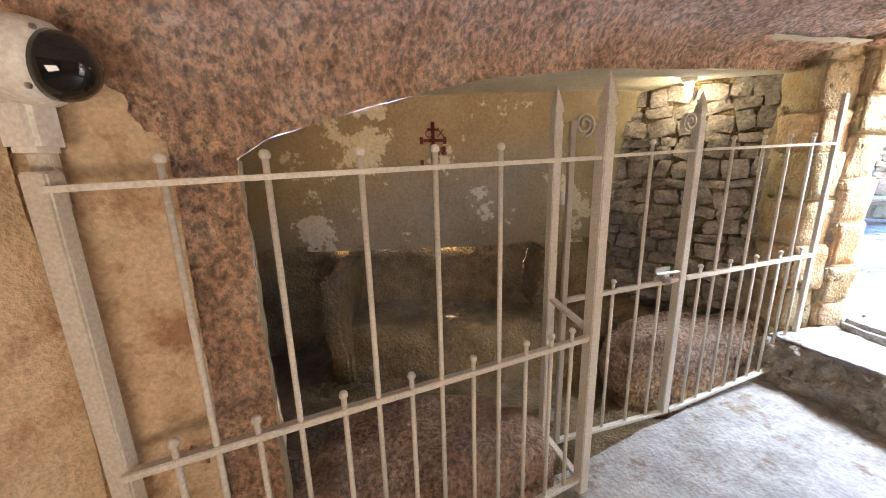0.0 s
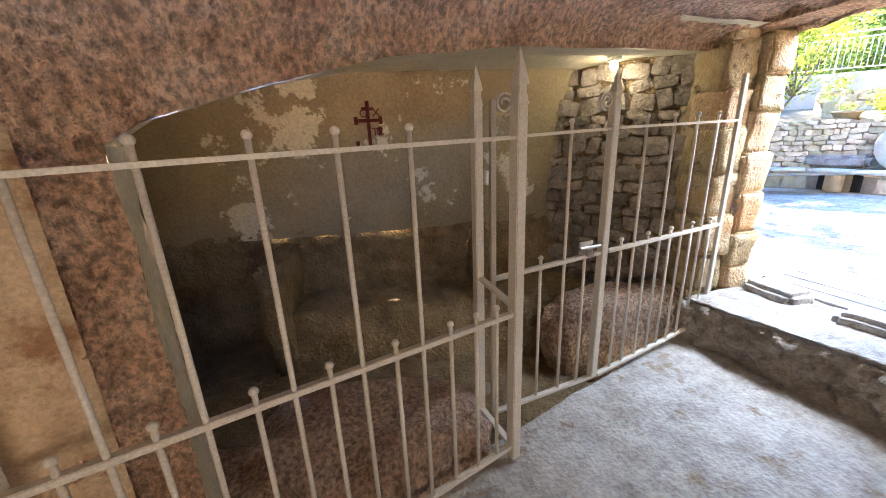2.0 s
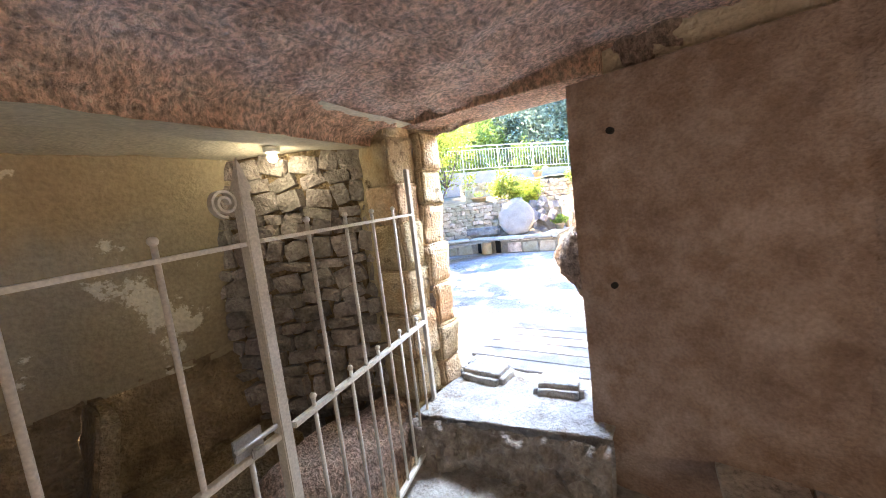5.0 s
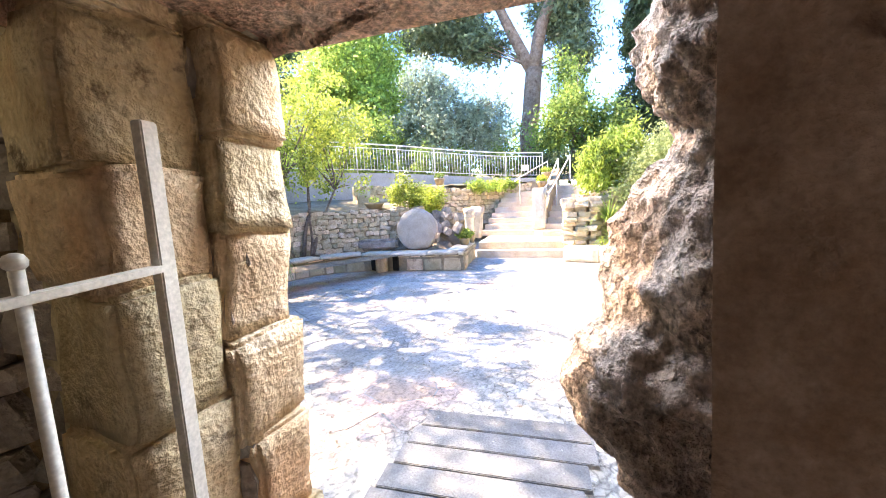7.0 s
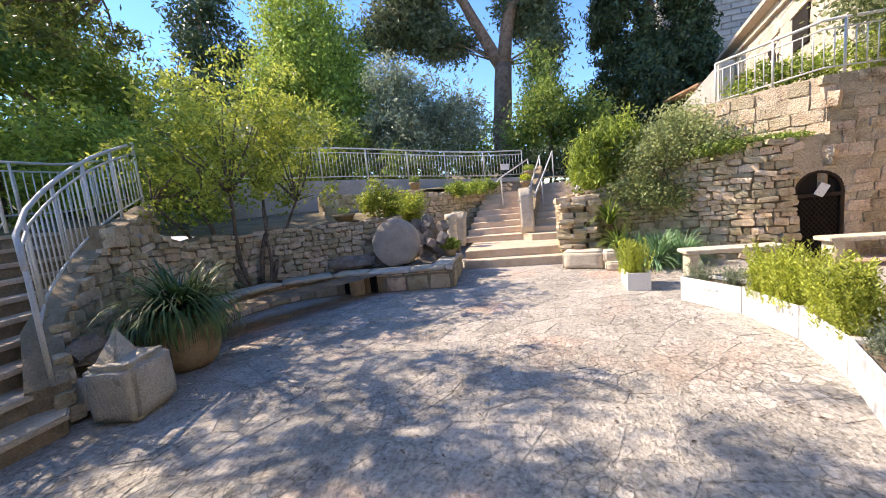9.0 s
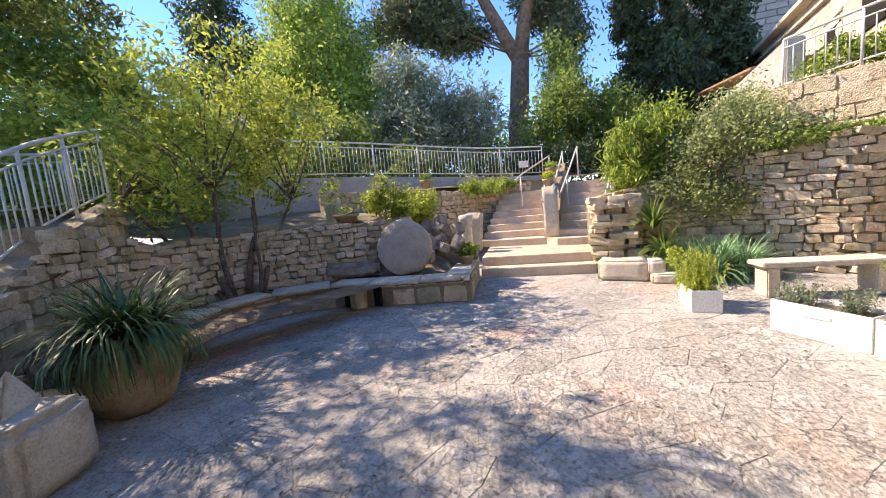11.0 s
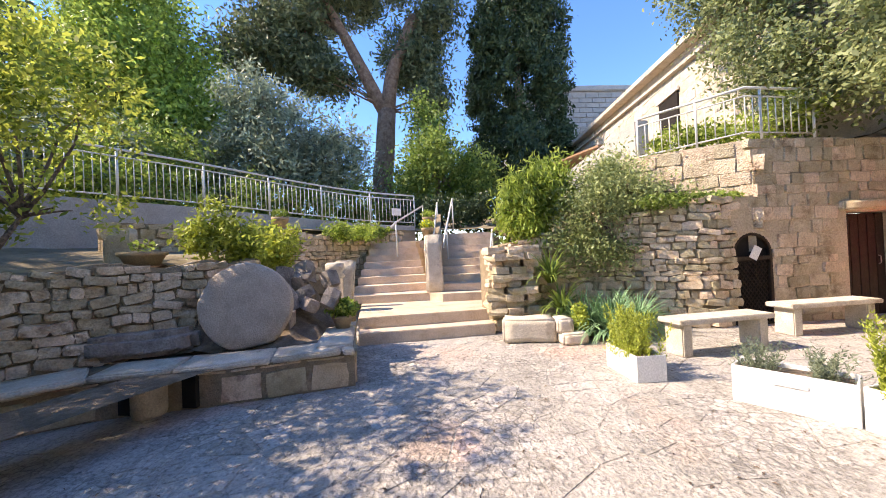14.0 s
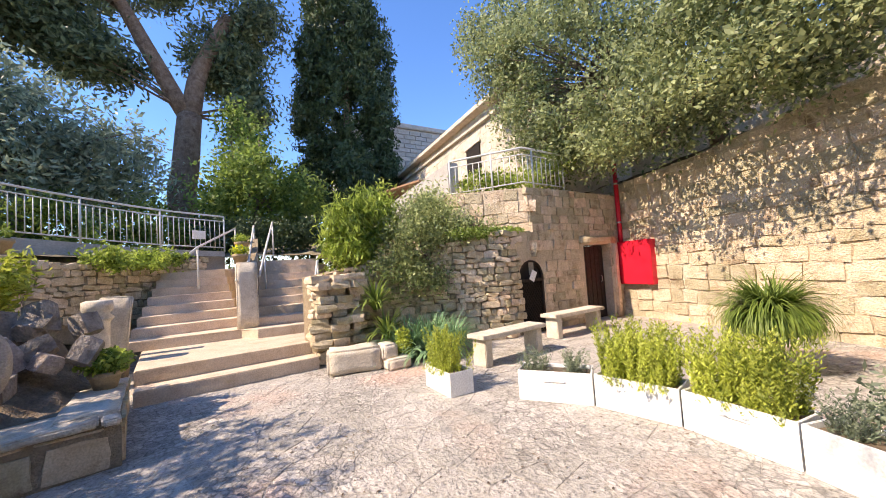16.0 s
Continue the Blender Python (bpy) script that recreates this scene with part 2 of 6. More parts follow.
M["quoin"] = mat("dressed sandy limestone", [(0.46, 0.34, 0.2), (0.58, 0.46, 0.3), (0.66, 0.56, 0.4)], scale=5, fine=70, bump=0.4, vary=0.35, bump_dist=0.01, stain=(0.3, 0.2, 0.13), stain_scale=4, stain_at=(0.54, 0.68))
M["quoin_worn"] = mat("worn orange-stained limestone", [(0.4, 0.27, 0.15), (0.57, 0.43, 0.27), (0.67, 0.55, 0.39)], scale=7, fine=60, bump=0.9, bump_dist=0.02, vary=0.2, stain=(0.2, 0.14, 0.085), stain_scale=7, stain_at=(0.57, 0.66), patch=(0.56, 0.35, 0.19), patch_scale=3.0)
M["pale_stone"] = mat("weathered pale limestone", [(0.46, 0.4, 0.31), (0.6, 0.54, 0.44), (0.68, 0.63, 0.54)], scale=6, fine=60, bump=0.6, vary=0.12, stain=(0.34, 0.28, 0.21), stain_scale=3, stain_at=(0.58, 0.7))
M["disc"] = mat("grey weathered millstone", [(0.38, 0.31, 0.24), (0.48, 0.4, 0.32), (0.55, 0.47, 0.38)], scale=5, fine=70, bump=0.6, stain=(0.3, 0.25, 0.2), stain_scale=3, stain_at=(0.6, 0.75))
M["dark_stone"] = mat("dark grey-brown stone", [(0.16, 0.13, 0.11), (0.3, 0.26, 0.22), (0.42, 0.37, 0.32)], scale=7, fine=50, bump=0.9, vary=0.25)
M["paver"] = cobbled("worn limestone paving", [(0.32, 0.3, 0.27), (0.43, 0.403, 0.36), (0.52, 0.487, 0.435)], scale=6, fine=38, bump=0.9, bump_dist=0.02, vary=0.14, stain=(0.17, 0.14, 0.11), stain_scale=5.5, stain_at=(0.6, 0.69), patch=(0.6, 0.42, 0.33), patch_scale=0.55)
M["paver_joint"] = cobbled("paving joint mortar", [(0.31, 0.285, 0.25), (0.41, 0.38, 0.335), (0.48, 0.445, 0.395)], scale=5, fine=38, bump=0.9, stain=(0.18, 0.15, 0.11), stain_scale=4, stain_at=(0.58, 0.68))
M["step"] = mat("rosy limestone step", [(0.5, 0.38, 0.27), (0.62, 0.5, 0.38), (0.68, 0.58, 0.46)], scale=4, fine=60, bump=0.4, vary=0.1)
M["plank"] = mat("weathered grey boards", [(0.17, 0.16, 0.15), (0.28, 0.265, 0.25)], scale=9, fine=90, bump=0.5, vary=0.12)
M["paint"] = mat("chalky cream-grey fence paint", [(0.56, 0.52, 0.45), (0.64, 0.6, 0.53)], scale=12, rough=0.45, fine=120, bump=0.12, bump_dist=0.004, spec=0.5)
M["rail_paint"] = mat("pale grey railing paint", [(0.58, 0.58, 0.55), (0.66, 0.66, 0.63)], scale=10, rough=0.4, fine=90, bump=0.08, bump_dist=0.004, spec=0.5)
M["steel"] = mat("worn galvanised latch", [(0.4, 0.38, 0.35), (0.58, 0.56, 0.52)], scale=25, rough=0.35, metal=0.9, fine=150, bump=0.1)
M["white_shell"] = mat("white plastic housing", [(0.72, 0.69, 0.63), (0.78, 0.75, 0.7)], scale=8, rough=0.4, fine=100, bump=0.02, spec=0.5)
M["dome"] = mat("smoked dark dome", [(0.006, 0.006, 0.007), (0.012, 0.012, 0.013)], rough=0.06, bump=0.0, spec=0.8)
M["trough"] = mat("white painted planter", [(0.7, 0.71, 0.7), (0.8, 0.81, 0.8)], scale=4, rough=0.5, fine=60, bump=0.15, bump_dist=0.006, spec=0.4)
M["soil"] = mat("dry garden soil", [(0.1, 0.07, 0.045), (0.2, 0.15, 0.1), (0.3, 0.24, 0.17)], scale=7, fine=60, bump=1.0)
M["terracotta"] = mat("faded ochre pot", [(0.36, 0.27, 0.16), (0.5, 0.38, 0.23)], scale=4, rough=0.75, fine=60, bump=0.4, stain=(0.28, 0.2, 0.12), stain_scale=2)
M["ashlar"] = mat("sunlit ashlar limestone", [(0.46, 0.36, 0.23), (0.59, 0.49, 0.345), (0.68, 0.59, 0.44)], scale=5, fine=45, bump=1.0, bump_dist=0.03, vary=0.28, stain=(0.3, 0.22, 0.14), stain_scale=3.2, stain_at=(0.54, 0.68))
M["wall_render"] = mat("rough render over stone", [(0.42, 0.33, 0.22), (0.56, 0.46, 0.33), (0.64, 0.55, 0.41)], scale=2.4, fine=35, bump=0.9, bump_dist=0.03)
M["grey_stone"] = mat("grey hall limestone", [(0.42, 0.4, 0.37), (0.55, 0.53, 0.5)], scale=3, fine=30, bump=0.5, vary=0.1, island=True)
M["dark_wood"] = mat("dark brown weathered wood", [(0.018, 0.011, 0.008), (0.045, 0.029, 0.019)], scale=12, rough=0.6, fine=90, bump=0.4)
# near-black that puts the shade inside recesses and openings into the colour
M["black"] = mat("painted black of shaded recesses", [(0.012, 0.01, 0.008), (0.03, 0.025, 0.02)], bump=0.2)
M["red"] = mat("red painted steel", [(0.62, 0.012, 0.03), (0.7, 0.02, 0.045)], scale=4, rough=0.4, fine=60, bump=0.05, spec=0.5)
M["sign_white"] = mat("white sign card", [(0.75, 0.75, 0.73), (0.8, 0.8, 0.78)], rough=0.5, bump=0.02)
M["ink"] = mat("dark red ink paint", [(0.07, 0.008, 0.008), (0.13, 0.02, 0.018)], scale=20, bump=0.1, stain=(0.3, 0.2, 0.12), stain_scale=28, stain_at=(0.6, 0.68))
M["bark"] = mat("grey-brown bark", [(0.09, 0.06, 0.045), (0.22, 0.16, 0.12), (0.32, 0.25, 0.2)], scale=9, fine=40, bump=1.0, bump_dist=0.05)
M["pine_bark"] = mat("rosy pine bark", [(0.14, 0.075, 0.05), (0.3, 0.19, 0.13), (0.4, 0.28, 0.21)], scale=5, fine=25, bump=1.0, bump_dist=0.08)
M["hill"] = mat("garden earth and litter", [(0.1, 0.085, 0.045), (0.22, 0.18, 0.11), (0.3, 0.26, 0.17)], scale=1.5, fine=20, bump=0.8)
M["roof_tile"] = mat("brown canopy boards", [(0.3, 0.17, 0.1), (0.42, 0.27, 0.17)], scale=5, fine=40, bump=0.4)
M["cement"] = mat("grey cement coping", [(0.38, 0.36, 0.33), (0.52, 0.5, 0.46)], scale=4, fine=50, bump=0.5)
M["leaf_yellow"] = leaf_mat("yellow-green shrub leaf", (0.13, 0.2, 0.035), (0.66, 0.7, 0.13))
M["leaf_carob"] = leaf_mat("carob leaf", (0.09, 0.12, 0.05), (0.5, 0.56, 0.27), 0.45)
M["leaf_pine"] = leaf_mat("pine needle", (0.05, 0.075, 0.04), (0.24, 0.28, 0.14), 0.3)
M["leaf_shrub"] = leaf_mat("grey-green shrub leaf", (0.12, 0.17, 0.06), (0.54, 0.6, 0.27), 0.4)
# backlit shade of the overhanging crown is put into this darker leaf colour
M["leaf_shade"] = leaf_mat("feathery leaf with shade painted in", (0.03, 0.055, 0.015), (0.2, 0.25, 0.06), 0.35)
M["leaf_mid"] = leaf_mat("mid green leaf", (0.07, 0.13, 0.03), (0.37, 0.48, 0.11))
M["leaf_bright"] = leaf_mat("fresh green leaf", (0.11, 0.18, 0.03), (0.56, 0.68, 0.14))
M["leaf_dark"] = leaf_mat("dark conifer leaf", (0.0228, 0.0475, 0.0228), (0.095, 0.142, 0.057), 0.15)
M["leaf_olive"] = leaf_mat("silvery olive leaf", (0.12, 0.16, 0.11), (0.46, 0.53, 0.36), 0.35)
M["leaf_rosemary"] = leaf_mat("lime rosemary needle", (0.153, 0.204, 0.034), (0.612, 0.68, 0.119), 0.3)
M["leaf_strap"] = leaf_mat("glossy strap leaf", (0.0204, 0.051, 0.0204), (0.17, 0.289, 0.102), 0.2, 0.45)
M["leaf_pale"] = leaf_mat("dry strap leaf", (0.34, 0.289, 0.119), (0.8, 0.782, 0.425), 0.2)
M["leaf_grey"] = leaf_mat("grey-green blade leaf", (0.085, 0.187, 0.085), (0.34, 0.544, 0.289), 0.2)
M["petal"] = leaf_mat("yellow petal", (0.8, 0.714, 0.017), (0.8, 0.8, 0.034), 0.3)
# ---- building helpers ----
RNG = random.Random(7)


def part(name, bm, material, parent=None, label="", smooth=False, kind="", cat=""):
    """Links a bmesh as one mesh object, under a thing or under a part."""
    me = bpy.data.meshes.new(name)
    bmesh.ops.recalc_face_normals(bm, faces=bm.faces)
    bm.to_mesh(me)
    bm.free()
    me.materials.append(M[material])
    if smooth:
        me.shade_smooth()
    ob = new(name, me)
    if parent:
        ob.parent = parent
    return tagged(ob, label, cat, "", kind)


def raw(name, verts, faces, material, parent=None, label="", smooth=False, kind="", cat=""):
    me = bpy.data.meshes.new(name)
    me.from_pydata([tuple(v) for v in verts], [], [tuple(f) for f in faces])
    me.materials.append(M[material])
    if smooth:
        me.shade_smooth()
    ob = new(name, me)
    if parent:
        ob.parent = parent
    return tagged(ob, label, cat, "", kind)


def thing(name, label, cat, at=(0, 0, 0), turn=0.0, group=""):
    ob = new(name)
    ob.empty_display_size = 0.1
    ob.matrix_basis = pose(*at, 0, 0, turn)
    return tagged(ob, label, cat, group)


def box(size, at=(0, 0, 0), turn=None, bevel=0.0, bm=None, wob=0.0, cuts=0):
    """A box of that size centred on at, bevelled, perhaps roughened."""
    b = bmesh.new()
    bmesh.ops.create_cube(b, size=1)
    bmesh.ops.scale(b, vec=size, verts=b.verts)
    if bevel:
        bmesh.ops.bevel(b, geom=b.edges[:], offset=bevel, segments=2, affect="EDGES")
    if cuts:
        bmesh.ops.subdivide_edges(b, edges=b.edges[:], cuts=cuts, use_grid_fill=True)
    if wob:
        k = RNG.uniform(0, 99)
        for v in b.verts:
            v.co += wob * (noise.noise_vector(v.co * 3.1 + Vector((k, 0, k))) + 0.5 * noise.noise_vector(v.co * 9 + Vector((0, k, k))))
    if turn is not None:
        bmesh.ops.transform(b, matrix=turn.to_4x4() if len(turn) == 3 else turn, verts=b.verts)
    bmesh.ops.translate(b, vec=at, verts=b.verts)
    if bm is None:
        return b
    me = bpy.data.meshes.new("tmp")
    b.to_mesh(me)
    b.free()
    bm.from_mesh(me)
    bpy.data.meshes.remove(me)
    return bm


def tube(points, radius, sides=8, bm=None, taper=None, caps=True):
    """A round bar along points; taper: radius at the end."""
    bm = bm or bmesh.new()
    pts = [Vector(p) for p in points]
    rings = []
    ref = None
    for i, p in enumerate(pts):
        d = (pts[min(i + 1, len(pts) - 1)] - pts[max(i - 1, 0)]).normalized()
        if ref is None:
            ref = d.orthogonal().normalized()
        ref = (ref - d * ref.dot(d)).normalized()
        side = d.cross(ref)
        r = radius if taper is None else radius + (taper - radius) * i / (len(pts) - 1)
        rings.append([bm.verts.new(p + r * (math.cos(a) * ref + math.sin(a) * side)) for a in [2 * math.pi * k / sides for k in range(sides)]])
    for a, b in zip(rings, rings[1:]):
        for k in range(sides):
            bm.faces.new((a[k], a[(k + 1) % sides], b[(k + 1) % sides], b[k]))
    if caps:
        bm.faces.new(rings[0][::-1])
        bm.faces.new(rings[-1])
    return bm


def lathe(profile, sides=28, at=(0, 0, 0), bm=None, wob=0.0):
    """A turned body from (radius, height) pairs."""
    bm = bm or bmesh.new()
    rings = []
    for r, h in profile:
        ring = []
        for k in range(sides):
            a = 2 * math.pi * k / sides
            rr = r * (1 + wob * noise.noise(Vector((math.cos(a) * 2, math.sin(a) * 2, h * 4 + at[0]))))
            ring.append(bm.verts.new((at[0] + rr * math.cos(a), at[1] + rr * math.sin(a), at[2] + h)))
        rings.append(ring)
    for a, b in zip(rings, rings[1:]):
        for k in range(sides):
            bm.faces.new((a[k], a[(k + 1) % sides], b[(k + 1) % sides], b[k]))
    bm.faces.new(rings[0][::-1])
    bm.faces.new(rings[-1])
    return bm


def sheet(name, f, nu, nv, material, rough=0.0, freq=5.0, parent=None, label="", kind="structure", closed=False, seed=0.0, fine=0.0):
    """A surface from f(u, v) over the unit square, displaced along its normal by fractal noise."""
    P = np.array([[f(i / nu, j / nv) for i in range(nu + 1)] for j in range(nv + 1)], float)
    du = np.gradient(P, axis=1)
    dv = np.gradient(P, axis=0)
    n = np.cross(du, dv)
    n /= np.maximum(np.linalg.norm(n, axis=2, keepdims=True), 1e-9)
    verts = []
    for j in range(nv + 1):
        for i in range(nu + 1):
            p = Vector(P[j, i])
            k = 0.0
            if rough:
                q = p * freq + Vector((seed, seed, 0))
                k = rough * (noise.noise(q) + 0.6 * noise.noise(q * 2.3) + 0.35 * noise.noise(q * 5.1))
            if fine:
                k += fine * noise.noise(p * 31) + 0.7 * fine * noise.noise(p * 57)
            verts.append(p + k * Vector(n[j, i]))
    w = nu + 1
    faces = [(j * w + i, j * w + i + 1, (j + 1) * w + i + 1, (j + 1) * w + i) for j in range(nv) for i in range(nu)]
    return raw(name, verts, faces, material, parent, label, True, kind)


def lerp_path(pts, s):
    """Point at arc length s along a plan polyline, with its direction; extra values are carried along."""
    for a, b in zip(pts, pts[1:]):
        L = math.hypot(b[0] - a[0], b[1] - a[1])
        if s <= L or b is pts[-1]:
            k = max(0.0, min(1.0, s / L))
            return [a[i] + (b[i] - a[i]) * k for i in range(len(a))], ((b[0] - a[0]) / L, (b[1] - a[1]) / L)
        s -= L
    return list(pts[-1]), (1, 0)


def plen(pts):
    return sum(math.hypot(b[0] - a[0], b[1] - a[1]) for a, b in zip(pts, pts[1:]))


def smooth_path(pts, n=6):
    """A rounder polyline through the same points (Catmull-Rom)."""
    P = [np.array(p, float) for p in pts]
    P = [2 * P[0] - P[1], *P, 2 * P[-1] - P[-2]]
    out = []
    for a, b, c, d in zip(P, P[1:], P[2:], P[3:]):
        for i in range(n):
            t = i / n
            out.append(tuple(0.5 * (2 * b + (c - a) * t + (2 * a - 5 * b + 4 * c - d) * t * t + (3 * b - a - 3 * c + d) * t ** 3)))
    out.append(tuple(P[-2]))
    return out


def stone_meshes(material, count=10, seed=1, squarish=0.5):
    """Unit stones (1 x 1 x 1, centred) with worn uneven edges, to be scaled and shared."""
    rng = random.Random(seed)
    out = []
    for _ in range(count):
        b = bmesh.new()
        bmesh.ops.create_cube(b, size=1)
        bmesh.ops.subdivide_edges(b, edges=b.edges[:], cuts=1, use_grid_fill=True)
        k = Vector((rng.uniform(0, 50), rng.uniform(0, 50), rng.uniform(0, 50)))
        for v in b.verts:
            far = sum(abs(c) > 0.4 for c in v.co)
            pull = {3: 0.13, 2: 0.06, 1: 0.0}.get(far, 0) * (1.5 - squarish) * (0.35 if squarish > 0.9 else 1)
            v.co *= 1 - pull * rng.uniform(0.5, 1.3)
            v.co += 0.1 * noise.noise_vector(v.co * 2.2 + k) * (1.3 - squarish)
        me = bpy.data.meshes.new("stone")
        b.to_mesh(me)
        b.free()
        me.materials.append(M[material])
        if squarish < 0.4:
            me.shade_smooth()
        out.append(me)
    return out


STONES = {"rubble": stone_meshes("rubble", 14, 1, 0.5), "ashlar": stone_meshes("ashlar", 10, 3, 0.9), "quoin": stone_meshes("quoin", 8, 4, 0.85), "pale_stone": stone_meshes("pale_stone", 8, 5, 0.7), "dark_stone": stone_meshes("dark_stone", 10, 6, 0.42), "grey_stone": stone_meshes("grey_stone", 4, 8, 1.0)}


def lay(parent, pts, material, h=(0.1, 0.2), w=(0.15, 0.4), depth=0.12, side=1, gap=0.015, proud=0.03, limit=300, skip=None, rng=None, name="stone", slack=0.25):
    """Lays stones in rough courses on the face of a wall. pts: (x, y, z bottom, z top) along the wall's face; side +1: the face looks to the right of the way.
    The first `limit` are parts of their own; the rest are one joined part."""
    rng = rng or random.Random(len(pts) * 13 + int(plen(pts) * 100))
    L = plen(pts)
    zlo, zhi = min(p[2] for p in pts), max(p[3] for p in pts)
    z = zlo
    made, V, F = 0, [], []
    while z < zhi - 0.04:
        ch = rng.uniform(*h)
        s = -rng.uniform(0, w[0])
        while s < L:
            cw = rng.uniform(*w)
            mid = s + cw / 2
            s += cw
            if mid < 0 or mid > L:
                continue
            p, d = lerp_path(pts, mid)
            hh = min(ch, p[3] - z)
            cz = z + hh / 2
            if hh < 0.05 or z < p[2] - 0.03 or (skip and skip(p[0], p[1], cz)):
                continue
            nx, ny = d[1] * side, -d[0] * side
            out = proud + rng.uniform(-0.4, 0.5) * proud
            m = Matrix.Translation((p[0] + nx * (out - depth / 2), p[1] + ny * (out - depth / 2), cz + rng.uniform(-1, 1) * slack * 0.1 * hh)) @ Matrix.Rotation(math.atan2(d[1], d[0]), 4, "Z") @ Matrix.Rotation(rng.uniform(-1, 1) * slack * 0.35, 4, "Y") @ Matrix.Rotation(rng.uniform(-1, 1) * slack * 0.25, 4, "Z") @ Matrix.Diagonal((cw - gap, depth, hh * rng.uniform(0.92, 1.06) - gap, 1))
            me = rng.choice(STONES[material])
            if made < limit:
                ob = new(name, me)
                ob.parent = parent
                ob.matrix_local = m
                made += 1
            else:
                o = len(V)
                V += [m @ v.co for v in me.vertices]
                F += [[o + i for i in f.vertices] for f in me.polygons]
        z += ch
    if V:
        raw(name + "_rest", V, F, "rubble_far" if material == "rubble" else material, parent, "", False, "stuff")


def solid_wall(name, pts, thick, side, material, label, foot=0.1):
    """A wall with thickness behind a face along pts (x, y, z bottom, z top)."""
    bm = bmesh.new()
    rows = []
    for i, p in enumerate(pts):
        a, b = pts[max(i - 1, 0)], pts[min(i + 1, len(pts) - 1)]
        L = math.hypot(b[0] - a[0], b[1] - a[1])
        nx, ny = (b[1] - a[1]) / L * side, -(b[0] - a[0]) / L * side
        q = (p[0] - nx * thick, p[1] - ny * thick)
        rows.append([bm.verts.new((p[0], p[1], p[2] - foot)), bm.verts.new((p[0], p[1], p[3])), bm.verts.new((*q, p[3])), bm.verts.new((*q, p[2] - foot))])
    for a, b in zip(rows, rows[1:]):
        for k in range(4):
            bm.faces.new((a[k], a[(k + 1) % 4], b[(k + 1) % 4], b[k]))
    bm.faces.new(rows[0])
    bm.faces.new(rows[-1][::-1])
    return part(name, bm, material, None, label, kind="structure")


# foliage ---------------------------------------------------------------------------------------
def leaves(name, blobs, n, size, material, parent=None, label="", shell=0.55, long=2.0, droop=0.0, seed=0, up=0.0, clump=0.0, kind=""):
    """A crown of n separate leaves in and near the ellipsoids blobs (x, y, z, rx, ry, rz), in clumps, with gaps."""
    rng = np.random.default_rng(seed + 11)
    B = np.array(blobs, float)
    vol = (B[:, 3] * B[:, 4] * B[:, 5]) ** (2 / 3)
    if clump:
        nc = max(8, int(n / 45))
        pick = rng.choice(len(B), nc, p=vol / vol.sum())
        d = rng.normal(size=(nc, 3))
        d /= np.linalg.norm(d, axis=1, keepdims=True)
        r = shell + (1 - shell) * rng.random(nc) ** 0.7
        r *= 0.9 + 0.25 * rng.random(nc)
        C = B[pick, :3] + d * r[:, None] * B[pick, 3:]
        which = rng.integers(0, nc, n)
        P = C[which] + rng.normal(size=(n, 3)) * clump * (0.6 + 0.8 * rng.random((nc, 1))[which])
    else:
        pick = rng.choice(len(B), n, p=vol / vol.sum())
        d = rng.normal(size=(n, 3))
        d /= np.linalg.norm(d, axis=1, keepdims=True)
        r = shell + (1 - shell) * rng.random(n) ** 0.6
        P = B[pick, :3] + d * r[:, None] * B[pick, 3:]
    a = rng.normal(size=(n, 3))
    a[:, 2] += up - droop
    a /= np.linalg.norm(a, axis=1, keepdims=True)
    b = np.cross(a, rng.normal(size=(n, 3)))
    b /= np.linalg.norm(b, axis=1, keepdims=True)
    s = size * (0.6 + 0.8 * rng.random((n, 1)))
    V = np.stack([P - a * s * long / 2, P + b * s / 2 - a * s * 0.1, P + a * s * long / 2, P - b * s / 2 - a * s * 0.1], axis=1).reshape(-1, 3)
    me = bpy.data.meshes.new(name)
    me.vertices.add(4 * n)
    me.vertices.foreach_set("co", V.astype(np.float32).ravel())
    me.loops.add(4 * n)
    me.loops.foreach_set("vertex_index", np.arange(4 * n, dtype=np.int32))
    me.polygons.add(n)
    me.polygons.foreach_set("loop_start", np.arange(0, 4 * n, 4, dtype=np.int32))
    me.polygons.foreach_set("loop_total", np.full(n, 4, dtype=np.int32))
    me.update()
    me.materials.append(M[material])
    ob = new(name, me)
    if parent:
        ob.parent = parent
    return tagged(ob, label, "", "", kind)


def blades(name, at, n, length, width, material, parent=None, spread=0.9, arch=1.0, base=0.06, seed=0, label="", segs=5, lift=1.0, kind=""):
    """A tuft of arching strap leaves."""
    rng = random.Random(seed)
    V, F = [], []
    for _ in range(n):
        az, el = rng.uniform(0, 2 * math.pi), rng.uniform(0.15, 1.0) * spread
        L, w = length * rng.uniform(0.6, 1.1), width * rng.uniform(0.7, 1.2)
        h = Vector((math.cos(az), math.sin(az), 0))
        side = Vector((-h.y, h.x, 0))
        p = Vector(at) + h * base * rng.random() + side * base * rng.uniform(-1, 1)
        ang = math.pi / 2 - el * 0.7
        o = len(V)
        for k in range(segs + 1):
            ww = w * (1 - (k / segs) ** 2 * 0.95) / 2
            V += [p - side * ww, p + side * ww]
            p = p + (h * math.cos(ang) + Vector((0, 0, lift * math.sin(ang)))) * L / segs
            ang -= arch * rng.uniform(0.7, 1.2) * (0.25 + el) * 2.2 / segs
        F += [(o + 2 * k, o + 2 * k + 1, o + 2 * k + 3, o + 2 * k + 2) for k in range(segs)]
    return raw(name, V, F, material, parent, label, True, kind)


